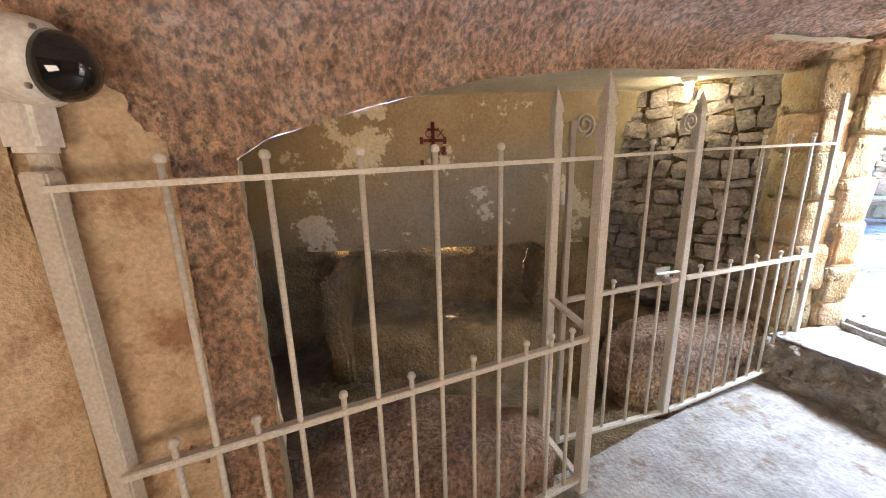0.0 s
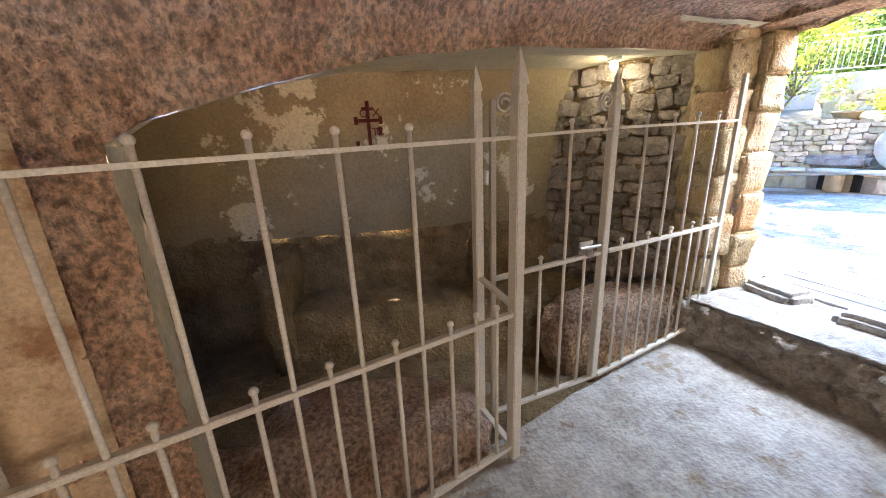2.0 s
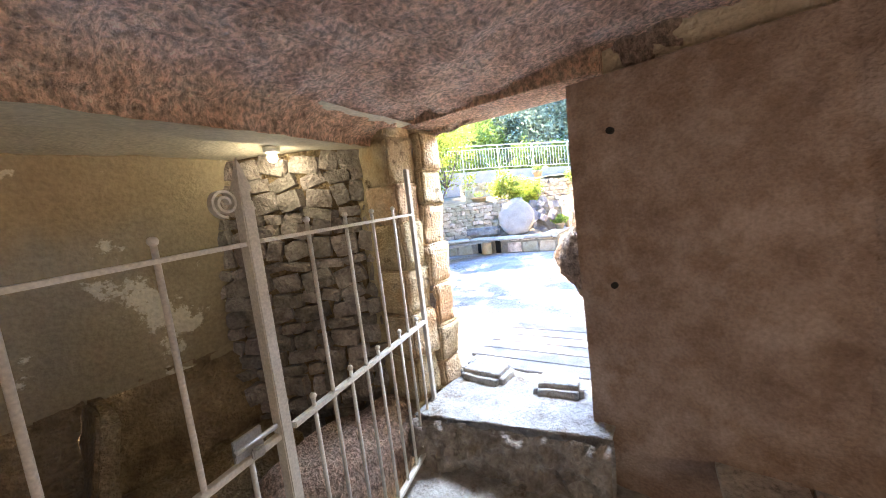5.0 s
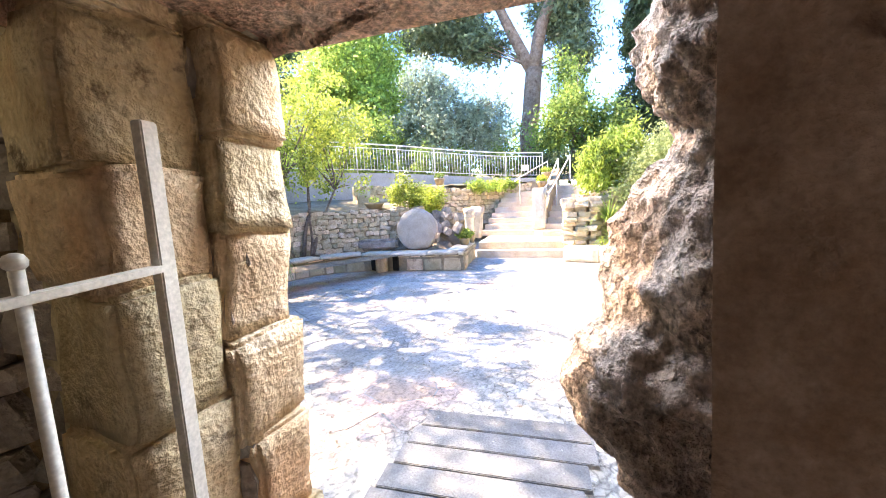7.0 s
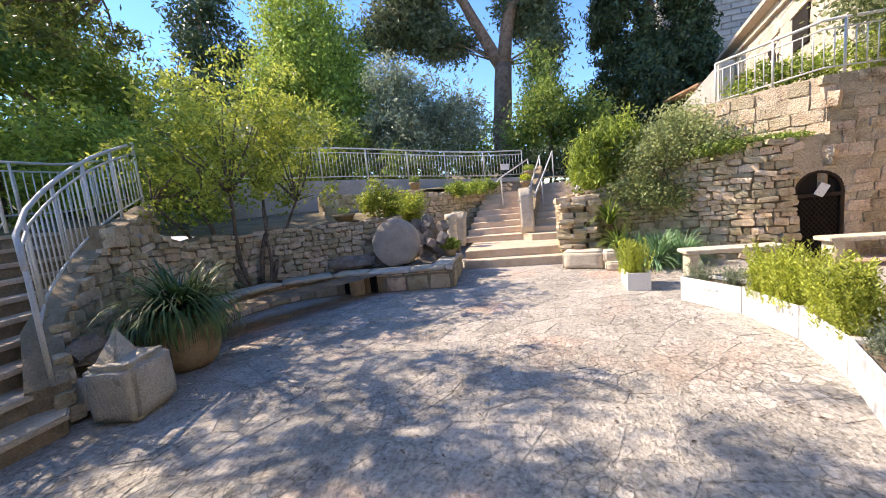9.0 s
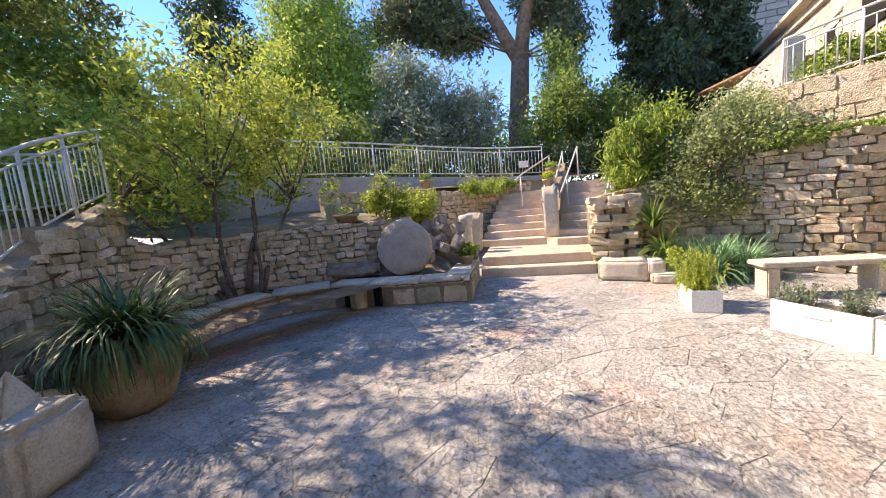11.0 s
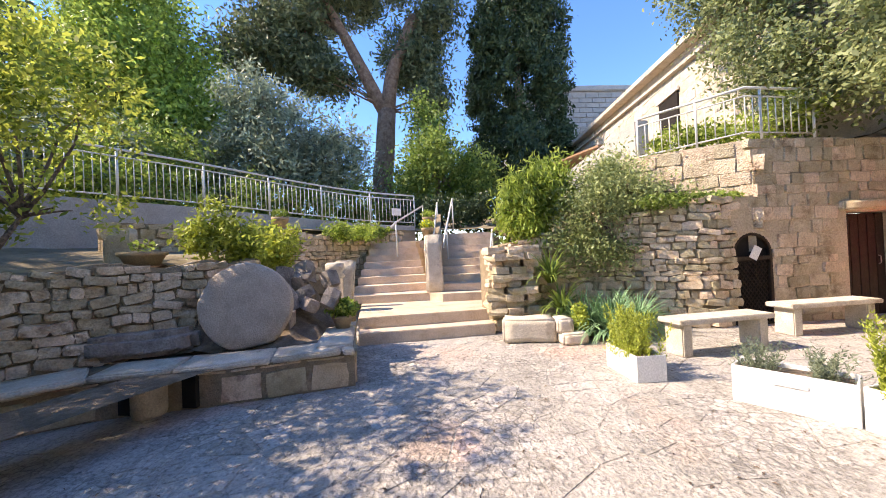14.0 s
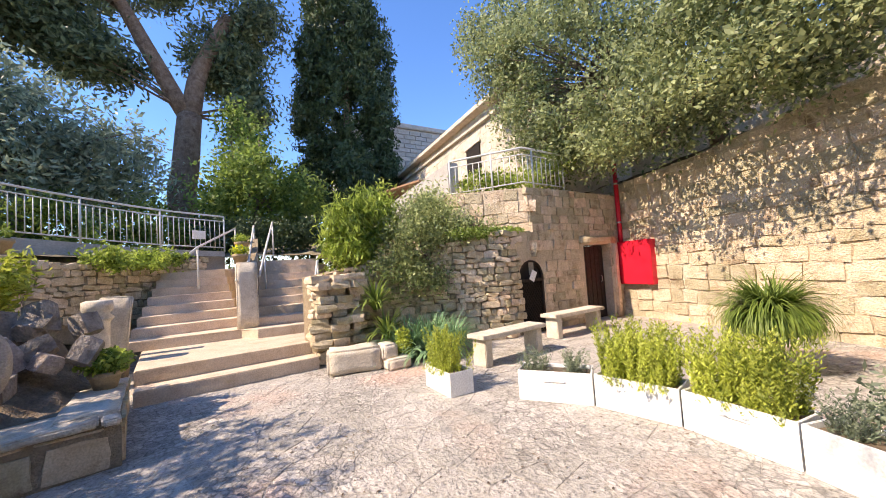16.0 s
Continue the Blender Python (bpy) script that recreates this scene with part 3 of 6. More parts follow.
def sprigs(name, spots, height, n_needles, material, parent=None, seed=0, needle=0.03, label="", wide=0.007, lean=0.35):
    """Upright needle-leaved shoots (rosemary) rising from spots (x, y, z)."""
    rng = random.Random(seed)
    V, F = [], []
    for x, y, z in spots:
        H = height * rng.uniform(0.55, 1.15)
        d = Vector((rng.gauss(0, lean), rng.gauss(0, lean), 1)).normalized()
        for k in range(n_needles):
            f = (k + rng.random()) / n_needles
            c = Vector((x, y, z)) + d * H * f + Vector((rng.gauss(0, 0.008), rng.gauss(0, 0.008), 0))
            az = rng.uniform(0, 6.283)
            out = (Vector((math.cos(az), math.sin(az), 0)) + d * rng.uniform(0.7, 1.6)).normalized()
            sd = out.cross(Vector((rng.gauss(0, 1), rng.gauss(0, 1), rng.gauss(0, 1)))).normalized() * wide * rng.uniform(0.8, 1.4)
            o = len(V)
            L = needle * rng.uniform(0.7, 1.3)
            V += [c - sd * 0.5, c + out * L * 0.5 - sd, c + out * L, c + out * L * 0.5 + sd]
            F.append((o, o + 1, o + 2, o + 3))
    return raw(name, V, F, material, parent, label)


def limb(bm, a, b, r0, r1, bend=0.12, n=6, seed=0, sides=7):
    rng = random.Random(seed)
    a, b = Vector(a), Vector(b)
    L = (b - a).length
    off = Vector((rng.uniform(-1, 1), rng.uniform(-1, 1), rng.uniform(-0.3, 0.6))) * bend * L
    pts = []
    for i in range(n + 1):
        t = i / n
        pts.append(a.lerp(b, t) + off * math.sin(math.pi * t) + 0.04 * L * noise.noise_vector(Vector((t * 3, seed, r0 * 9))) * math.sin(math.pi * t))
    tube(pts, r0, sides, bm, taper=r1)
    return pts
# ---- the cave ----
FLOOR = -0.31
# opening of the burial niche: plan line of its face and height of the arch's lip
ARCH = [(-0.54, 1.07, 1.22), (-0.46, 1.11, 1.28), (-0.36, 1.15, 1.31), (-0.2, 1.23, 1.37), (0.0, 1.32, 1.43), (0.18, 1.4, 1.48), (0.44, 1.52, 1.52), (0.71, 1.66, 1.57), (1.05, 1.82, 1.6), (1.7, 2.12, 1.66), (2.3, 2.36, 1.7), (2.75, 2.52, 1.73)]
CEIL = 1.84


VAULT = [(-2.3, 0.3, 1.24), *ARCH, (3.3, 2.75, 1.75)]


def arch_at(u):
    return lerp_path(ARCH, u * plen(ARCH))[0]


def vault_at(u):
    return lerp_path(VAULT, u * plen(VAULT))[0]


def ceiling_shape(u, v):
    x, y, za = vault_at(u)
    n = Vector((0.38, -0.925, 0))
    if v < 0.35:
        k = v / 0.35 * math.pi / 2
        off, z = 0.45 * (1 - math.cos(k)), za + (CEIL - za) * math.sin(k)
    else:
        k = (v - 0.35) / 0.65
        off, z = 0.45 + 3.2 * k, CEIL + 0.12 * math.sin(k * 3.1) - 0.07 * max(0, u - 0.7) * 4
    px = x + n.x * off
    return (px if px < 2.78 else 2.78 + (px - 2.78) * 0.03, y + n.y * off, z)


sheet("ceiling", ceiling_shape, 190, 150, "cave_rock", 0.03, 4.0, label="rough hacked pink-brown cave ceiling sweeping down to the arch", fine=0.011)
# pale plastered reveal of the arch
sheet("arch_reveal", lambda u, v: (arch_at(u)[0] - 0.12 * v, arch_at(u)[1] + 0.3 * v, arch_at(u)[2] + 0.03 * v), 90, 6, "pale_lime", 0.006, 9, label="pale lime-plastered reveal of the arch")
# rock pier beside the niche, with its plastered reveal
sheet("wall_pier", lambda u, v: (-0.54 - 0.36 * u, 1.07 - 0.16 * u + 0.02 * math.sin(u * 6), FLOOR - 0.1 + (1.34 - FLOOR + 0.1) * v), 40, 130, "cave_rock", 0.022, 5, label="rough hacked rock pier beside the niche", fine=0.011)
sheet("pier_reveal", lambda u, v: (-0.54 - 0.135 * u, 1.07 + 0.3 * u, FLOOR - 0.4 + (1.22 - FLOOR + 0.4) * v), 8, 60, "pale_lime", 0.012, 5, label="pale plastered edge of the rock pier")
sheet("wall_tan", lambda u, v: (-0.70 - 0.28 * u + 0.03 * math.sin(v * 2), 1.0 - 0.24 * u, FLOOR - 0.1 + 2.3 * v), 40, 110, "cave_tan", 0.02, 4, label="smoothed tan rock wall beside the fence post", fine=0.004)
sheet("wall_side", lambda u, v: (-0.9 - 0.35 * min(1, u * 4) + 0.07 * math.sin(v * 3), 0.8 - 2.6 * u, FLOOR - 0.1 + 2.4 * v), 40, 60, "cave_tan", 0.03, 3, label="tan rock wall of the cave")
# unseen back wall, its opening made up to hold the fill lamp
for x0_, x1_, z0_, z1_ in ((-1.4, -0.3, -0.4, 2.0), (-0.3, 1.3, -0.4, 0.25), (-0.3, 1.3, 1.65, 2.0), (1.3, 2.9, -0.4, 2.0)):
    sheet("wall_back", lambda u, v: (x0_ + (x1_ - x0_) * u, -1.7, z0_ + (z1_ - z0_) * v), 20, 16, "cave_wall", 0.02, 3, label="unseen cemented rock wall round an added opening")
# wall with the way out: right of the doorway, then the return towards the camera's side
sheet("wall_east", lambda u, v: (2.68 - 0.03 * math.sin(v * 3), 1.225 - 0.012 * math.sin(v * 5) - 1.02 * u, FLOOR - 0.1 + 2.2 * v), 60, 110, "cave_wall", 0.012, 2.2, label="dusty pink cemented wall with two drilled holes", fine=0.0006)
sheet("wall_return", lambda u, v: (2.68 - 0.14 * math.sin(u * 1.5) - 0.75 * u * 0.6, 0.32 - 2.1 * u, FLOOR - 0.1 + 2.2 * v), 60, 70, "cave_wall", 0.02, 2.2, label="dusty brown cemented wall", fine=0.0006)
# black plugs in the wall paint the shade of two drilled holes
holes = bmesh.new()
for hy, hz in ((1.04, 1.53), (1.06, 0.8)):
    tube([(2.635, hy, hz), (2.70, hy, hz)], 0.016, 10, holes)
part("hole_plugs", holes, "black", None, "black plugs painting the shade of small drilled holes", kind="structure")
sheet("floor", lambda u, v: (-1.35 + 4.15 * u, -1.75 + (2.42 + 1.78 * u) * v, FLOOR - 0.04 * (1 - v) - 0.02 * math.sin(u * 4)), 110, 110, "cave_floor", 0.012, 4, label="uneven dusty grey cave floor", fine=0.004)

# the step up to the doorway and its worn threshold
STEP_A, STEP_B = (2.27, 2.2), (2.58, 1.1)


def step_shape(u, v):
    ax, ay = STEP_A[0] + (STEP_B[0] - STEP_A[0]) * u, STEP_A[1] + (STEP_B[1] - STEP_A[1]) * u
    if v < 0.35:
        k = v / 0.35
        return (ax + 0.03 * math.sin(k * 3) - 0.02 + 0.03 * k, ay, FLOOR - 0.05 + (0.0 + 0.02 * u - FLOOR + 0.05) * k)
    k = (v - 0.35) / 0.65
    return (ax + (3.12 - ax) * k, ay + (2.2 - 1.0 * u - ay) * k * 0.3, 0.0 + 0.02 * u + 0.03 * math.sin(k * 3.1))


sheet("step", step_shape, 60, 60, "cave_floor", 0.012, 7, label="worn rock step below the doorway", fine=0.005)

# second sheet over the riser, in a darker stone than the step
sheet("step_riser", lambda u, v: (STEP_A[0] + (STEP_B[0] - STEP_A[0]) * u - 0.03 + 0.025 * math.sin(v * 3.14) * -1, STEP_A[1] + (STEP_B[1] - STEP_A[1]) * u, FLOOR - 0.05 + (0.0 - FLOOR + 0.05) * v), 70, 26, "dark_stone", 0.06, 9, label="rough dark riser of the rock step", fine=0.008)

# doorway: dressed quoins on one jamb, natural rock on the other, lintel rock above
jamb = raw("wall_jamb", [(2.42, 2.33, -0.4), (2.74, 2.31, -0.4), (2.86, 2.6, -0.4), (2.4, 2.62, -0.4), (2.42, 2.33, 2.0), (2.74, 2.31, 2.0), (2.86, 2.6, 2.0), (2.4, 2.62, 2.0)], [(0, 1, 5, 4), (1, 2, 6, 5), (2, 3, 7, 6), (3, 0, 4, 7), (4, 5, 6, 7)], "quoin", None, "sandy limestone jamb of dressed blocks", False, "structure")
rj = random.Random(3)
for x0_, x1_, yc_, courses in ((2.605, 2.81, 2.335, (0.0, 0.2, 0.46, 0.75, 1.02, 1.3, 1.53, 1.78, 2.0)), (2.375, 2.6, 2.36, (0.0, 0.31, 0.6, 0.9, 1.2, 1.44, 1.74, 2.0))):
    for z0_, z1_ in zip(courses, courses[1:]):
        w_ = x1_ - x0_ + rj.uniform(-0.025, 0.02)
        part("block", box((w_, 0.27, z1_ - z0_ + 0.004), ((x0_ + x1_) / 2, yc_ + rj.uniform(-0.014, 0.012), (z0_ + z1_) / 2), Matrix.Rotation(rj.uniform(-0.04, 0.04), 3, "Z") @ Matrix.Rotation(rj.uniform(-0.025, 0.025), 3, "Y"), bevel=0.013, wob=0.024, cuts=5), "quoin_worn", jamb, smooth=True)


def rock_jamb(u, v):
    # u round the jamb from inside the cave to outside, v up
    k = math.pi * u
    z = FLOOR + 2.35 * v
    bulge = 0.07 * math.sin(z * 3.4 - 1.6) + 0.035 * math.sin(z * 9.5)
    return (2.94 - 0.21 * math.cos(k) + 0.03 * math.sin(z * 5), 1.265 + 0.02 * math.sin(k) - 0.09 * math.cos(k) - 0.16 * max(0, 0.95 - z) - 0.14 * math.exp(-((z - 1.45) / 0.11) ** 2) - 0.42 * (1 - math.sin(k) ** 0.6) + 0.05 * math.sin(k) + bulge * math.sin(k), z)


sheet("wall_rock_jamb", rock_jamb, 70, 130, "jamb_rock", 0.05, 6, label="eroded natural rock jamb of the doorway", fine=0.012)
solid_wall("facade", [(3.0, -3.2, -0.1, 4.2), (2.98, 1.1, -0.1, 4.2)], 0.24, 1, "wall_render", "rough rock face outside the cave")
solid_wall("facade_upper", [(2.98, 1.1, 1.8, 4.2), (2.86, 2.34, 1.8, 4.2)], 0.35, 1, "cave_rock", "rough rock face above the doorway", 0)
solid_wall("facade_north", [(2.86, 2.34, -0.1, 4.2), (3.05, 4.0, -0.1, 4.2), (3.25, 6.4, -0.1, 4.2)], 0.35, 1, "wall_render", "rough rock face outside the cave")
solid_wall("roof_rock", [(-2.6, -2.0, 2.1, 2.6), (3.0, -2.0, 2.1, 2.6)], 6.4, -1, "wall_render", "solid rock above the cave", 0)
solid_wall("cliff_west", [(-2.4, -2.0, -1.4, 2.6), (-2.4, 4.4, -1.4, 2.6)], 0.2, 1, "niche_rock", "solid rock beyond the cave", 0)
solid_wall("cliff_south", [(3.0, -1.9, -1.4, 2.6), (-2.5, -1.9, -1.4, 2.6)], 0.2, -1, "niche_rock", "solid rock behind the cave", 0)

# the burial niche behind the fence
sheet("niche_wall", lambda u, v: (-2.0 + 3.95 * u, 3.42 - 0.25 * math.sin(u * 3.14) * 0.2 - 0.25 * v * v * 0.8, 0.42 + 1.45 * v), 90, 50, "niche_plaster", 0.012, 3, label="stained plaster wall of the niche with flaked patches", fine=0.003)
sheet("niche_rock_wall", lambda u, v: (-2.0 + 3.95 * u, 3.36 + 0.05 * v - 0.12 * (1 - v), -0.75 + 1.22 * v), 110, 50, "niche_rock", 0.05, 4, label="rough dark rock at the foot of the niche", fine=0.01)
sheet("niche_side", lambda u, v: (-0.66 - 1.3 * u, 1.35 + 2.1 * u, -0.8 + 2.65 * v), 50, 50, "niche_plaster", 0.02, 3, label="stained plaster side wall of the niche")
sheet("niche_ceiling", lambda u, v: (-2.0 + 4.8 * u, 1.2 + 0.42 * u * 2.4 + (2.4 - 0.9 * u) * v, 1.3 + 0.5 * math.sin(min(1, u * 1.6 + 0.2) * 1.57) - 0.06 * v), 70, 40, "pale_lime", 0.012, 3, label="pale plastered niche ceiling")
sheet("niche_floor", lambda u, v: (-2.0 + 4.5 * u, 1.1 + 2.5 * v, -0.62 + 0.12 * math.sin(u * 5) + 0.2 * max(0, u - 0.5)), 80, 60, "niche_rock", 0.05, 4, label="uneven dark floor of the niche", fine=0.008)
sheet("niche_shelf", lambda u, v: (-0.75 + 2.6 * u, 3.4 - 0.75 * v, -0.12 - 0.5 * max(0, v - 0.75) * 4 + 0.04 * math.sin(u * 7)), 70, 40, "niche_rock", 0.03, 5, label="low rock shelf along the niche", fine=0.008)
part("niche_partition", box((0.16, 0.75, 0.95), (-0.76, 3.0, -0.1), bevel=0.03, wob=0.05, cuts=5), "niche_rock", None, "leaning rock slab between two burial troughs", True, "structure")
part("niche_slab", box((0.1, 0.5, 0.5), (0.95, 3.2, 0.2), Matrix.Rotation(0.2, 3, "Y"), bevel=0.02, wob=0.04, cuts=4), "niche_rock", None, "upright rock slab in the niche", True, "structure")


def boulder(name, c, r, label, seed, mat_name="boulder", flat=0.5):
    b = bmesh.new()
    bmesh.ops.create_icosphere(b, subdivisions=5, radius=1)
    k = Vector((seed * 3.1, seed, 2))
    for v in b.verts:
        n = v.co.normalized()
        f = 1 + 0.16 * noise.noise(n * 1.6 + k) + 0.07 * noise.noise(n * 4 + k) + 0.025 * noise.noise(n * 11 + k)
        q = Vector((abs(n.x) ** 0.75 * (1 if n.x > 0 else -1), abs(n.y) ** 0.75 * (1 if n.y > 0 else -1), abs(n.z) ** flat * (1 if n.z > 0 else -1))) * f
        v.co = Vector((c[0] + q.x * r[0], c[1] + q.y * r[1], c[2] + q.z * r[2]))
    return part(name, b, mat_name, None, label, True, cat="rock")


boulder("rock_ledge", (-0.05, 1.58, -0.46), (0.58, 0.32, 0.44), "rounded pink rock ledge behind the iron fence", 1)
boulder("rock_ledge", (1.98, 2.47, -0.42), (0.68, 0.24, 0.42), "rounded pinkish rock ledge behind the gate", 2)
boulder("rock_ledge", (-0.62, 1.35, -0.5), (0.35, 0.3, 0.4), "pink rock ledge at the foot of the pier", 3)

# rubble wall closing the niche
nw = [(2.64, 2.3, -0.35, 1.75), (2.42, 2.6, -0.35, 1.76), (2.05, 3.05, -0.35, 1.76), (1.7, 3.5, -0.35, 1.76)]
niche_end = solid_wall("wall_niche_end", nw, 0.1, -1, "niche_rock", "rubble stone wall at the end of the niche", 0.3)
niche_end["label"] = "rubble limestone wall with deep joints at the niche's end"

# ---- courtyard ground and terraces ----
gp = bmesh.new()
for x0_, y0_, x1_, y1_ in ((-600, 4.6, 600, 600), (-600, -600, 600, -2.2), (-600, -2.2, -3, 4.6), (2.95, -2.2, 600, 4.6)):
    gp.faces.new([gp.verts.new((x, y, -0.002)) for x, y in ((x0_, y0_), (x1_, y0_), (x1_, y1_), (x0_, y1_))])
part("ground", gp, "paver_joint", None, "mortar bed of the paved court and land beyond", kind="structure")
# hillside of the upper garden: one sheet that rises behind the walls
def hill(u, v):
    # v from the retaining walls outwards
    p, d = lerp_path(HILL_EDGE, u * plen(HILL_EDGE))
    far = (p[0] + (p[2]) * v * v * 60, p[1] + p[3] * v * v * 60)
    return (*far, p[4] + (5.5 - p[4]) * min(1, v * v * 1.6))


HILL_EDGE = [(3.3, 9.6, -0.2, 1.0, 1.4), (6.7, 8.6, 0.0, 1.0, 1.5), (7.6, 7.75, 0.2, 1.0, 1.28), (8.5, 7.2, 0.5, 0.9, 1.28), (9.3, 6.6, 0.6, 0.7, 1.28), (10.4, 5.4, 0.8, 0.5, 1.3), (12.2, 6.6, 0.9, 0.4, 1.9), (15.8, 3.6, 1.0, 0.2, 2.0), (16.2, 1.2, 1.0, 0.0, 2.0), (13.5, 0.9, 1.0, 0.0, 1.8), (11.3, 1.2, 1.0, -0.1, 1.3), (11.0, -0.6, 1.0, -0.2, 1.7), (11.6, -1.2, 1.0, -0.3, 2.6), (10.6, -3.0, 1.0, -0.5, 2.6), (10.5, -5.4, 0.8, -0.8, 3.2), (6.2, -4.2, 0.1, -1.0, 3.4), (2.6, -3.0, -0.6, -0.8, 3.4)]
sheet("hillside", hill, 140, 40, "hill", 0.05, 2, label="leaf-strewn earth of the terraced garden")

# bench wall in an arc, with the seat slabs on it
BENCH = smooth_path([(5.75, 6.25), (6.39, 6.62), (7.2, 6.85), (7.95, 6.55), (8.36, 5.92), (8.51, 4.97), (8.78, 3.82)], 6)
bench_pts = [(x, y, 0.0, 0.335) for x, y in BENCH]
bench = solid_wall("bench_wall", bench_pts, 0.5, 1, "mortar", "curved stone bench wall in mortar", 0.1)
end_pts = [(8.78, 3.82, 0, 0.36), (9.9, 4.02, 0, 0.36), (10.35, 4.08, 0, 0.36)]
bench_end = solid_wall("bench_wall_end", end_pts, 0.4, 1, "mortar", "end of the stone bench beside the steps", 0.1)

# garden wall behind the bench
BACK = smooth_path([(5.7, 7.05), (6.3, 7.4), (7.2, 7.45), (8.1, 7.1), (8.85, 6.3), (9.4, 5.6), (9.9, 5.2)], 5)
back_pts = [(x, y, 0.0, 1.3 + 0.3 * max(0, 1 - i / 9) + 0.04 * math.sin(i * 1.3)) for i, (x, y) in enumerate(BACK)]
back_wall = solid_wall("garden_wall", back_pts, 0.4, 1, "mortar", "rubble garden wall behind the stone bench", 0.1)
fill = raw("bench_fill", [(*p, 0.35) for p in BENCH] + [(x, y, 0.35) for x, y in BACK[::-1]] + [(10.3, 4.6, 0.35), (10.35, 4.1, 0.35)], [tuple(range(len(BENCH) + len(BACK) + 2))[::-1]], "soil", None, "earth between bench and wall", kind="structure")

# wall below the upper path, with railing
UP = [(10.6, 7.6, 0.9, 1.95), (12.15, 6.35, 0.9, 1.95), (12.9, 5.6, 0.9, 1.85), (14.2, 4.9, 0.6, 1.75), (15.9, 3.6, 0.6, 2.0)]
up_wall = solid_wall("terrace_wall", UP, 0.45, 1, "mortar", "rubble terrace wall below the upper path", 0.3)

UPPER_RAIL = smooth_path([(9.6, 10.0, 2.5), (11.2, 8.9, 2.46), (12.77, 7.65, 2.43), (14.67, 6.0, 2.32), (15.6, 4.6, 2.2), (16.2, 3.2, 2.13)], 6)
solid_wall("terrace_kerb", [(x, y, 1.5, z_ + 0.02) for x, y, z_ in UPPER_RAIL], 0.25, 1, "cement", "grey cement kerb wall under the upper railing", 0.2)

# rubble wall and stone pile on the other side of the steps
RB = smooth_path([(10.75, 2.0), (10.95, 1.2), (11.0, 0.4), (10.6, -0.4), (10.22, -1.1), (10.2, -1.56)], 5)
rb_pts = [(x, y, 0.0, 1.32 + 0.62 * min(1, i / (len(RB) * 0.75))) for i, (x, y) in enumerate(RB)]
rb_wall = solid_wall("garden_wall_south", rb_pts, 0.4, 1, "mortar", "dry rubble garden wall under the shrubs", 0.1)

# house front with the arched door and the cellar door
house = tagged(new("house_front"), "honey limestone house front with two dark doorways", kind="structure")
for y0, y1, z0, z1 in ((-1.56, -1.97, 1.4, 1.94), (-1.97, -2.2, 1.4, 2.8), (-2.2, -3.45, 0.0, 2.8), (-3.45, -4.35, 1.64, 2.78), (-4.35, -4.8, 0.0, 2.76)):
    w_ = solid_wall("wall", [(10.2, y0, z0, z1), (10.2, y1, z0, z1)], 0.5, 1, "wall_render", "", 0.1 if z0 == 0 else 0)
    w_.parent = house
HL = [(11.9, -0.2, 1.2, 2.85), (10.2, -1.96, 1.2, 2.8)]
house_side = solid_wall("house_side", HL, 0.5, 1, "wall_render", "sunlit limestone house side above the shrubs", 0.1)
BIGW = [(10.24, -4.75, -0.1, 3.0), (8.3, -4.35, -0.1, 3.1), (6.2, -3.9, -0.1, 3.4), (2.9, -3.2, -0.1, 4.2)]
big_wall = solid_wall("court_wall", BIGW, 0.5, 1, "wall_render", "tall honey limestone court wall in dappled light", 0.1)

# broad steps, landing and the two flights
def slab_poly(name, poly, z0, z1, material, parent=None, label="", kind="", bev=0.012):
    bm = bmesh.new()
    lo = [bm.verts.new((x, y, z0)) for x, y in poly]
    hi = [bm.verts.new((x, y, z1)) for x, y in poly]
    n = len(poly)
    bm.faces.new(lo[::-1])
    top = bm.faces.new(hi)
    for i in range(n):
        bm.faces.new((lo[i], lo[(i + 1) % n], hi[(i + 1) % n], hi[i]))
    if bev:
        bmesh.ops.bevel(bm, geom=list(top.edges), offset=bev, segments=2, affect="EDGES")
    return part(name, bm, material, parent, label, kind=kind)


stairs = tagged(new("stairs"), "rosy limestone garden steps with a broad landing", kind="structure")
slab_poly("step", [(10.4, 4.05), (10.6, 2.0), (14.8, 1.2), (14.8, 4.6)], -0.1, 0.172, "step", stairs)
slab_poly("step", [(10.72, 4.1), (10.92, 1.98), (14.8, 1.2), (14.8, 4.6)], 0.172, 0.345, "step", stairs)
slab_poly("step", [(12.4, 4.55), (12.35, 2.95), (12.05, 2.7), (12.0, 1.6), (15.2, 1.0), (15.4, 4.7)], 0.345, 0.5, "step", stairs)
for i in range(7):
    x0 = 12.75 + 0.34 * i
    slab_poly("step", [(x0, 4.5 - 0.02 * i), (x0 + 0.12, 2.95 + 0.04 * i), (15.9, 2.9), (15.9, 4.4)], 0.5 + 0.16 * i, 0.66 + 0.16 * i, "step", stairs)
for i in range(8):
    x0 = 12.45 + 0.3 * i
    slab_poly("step", [(x0, 2.72 - 0.02 * i), (x0 - 0.15, 1.75 - 0.08 * i), (15.8, 0.9), (15.8, 2.5)], 0.5 + 0.16 * i, 0.66 + 0.16 * i, "step", stairs)
PARAPET = [(12.72, 2.86, 0.5, 1.1), (13.6, 2.8, 0.9, 1.7), (15.0, 2.7, 1.2, 2.35)]
pier_wall = solid_wall("stair_wall", PARAPET, 0.22, -1, "mortar", "low stone wall between the two flights", 0.3)

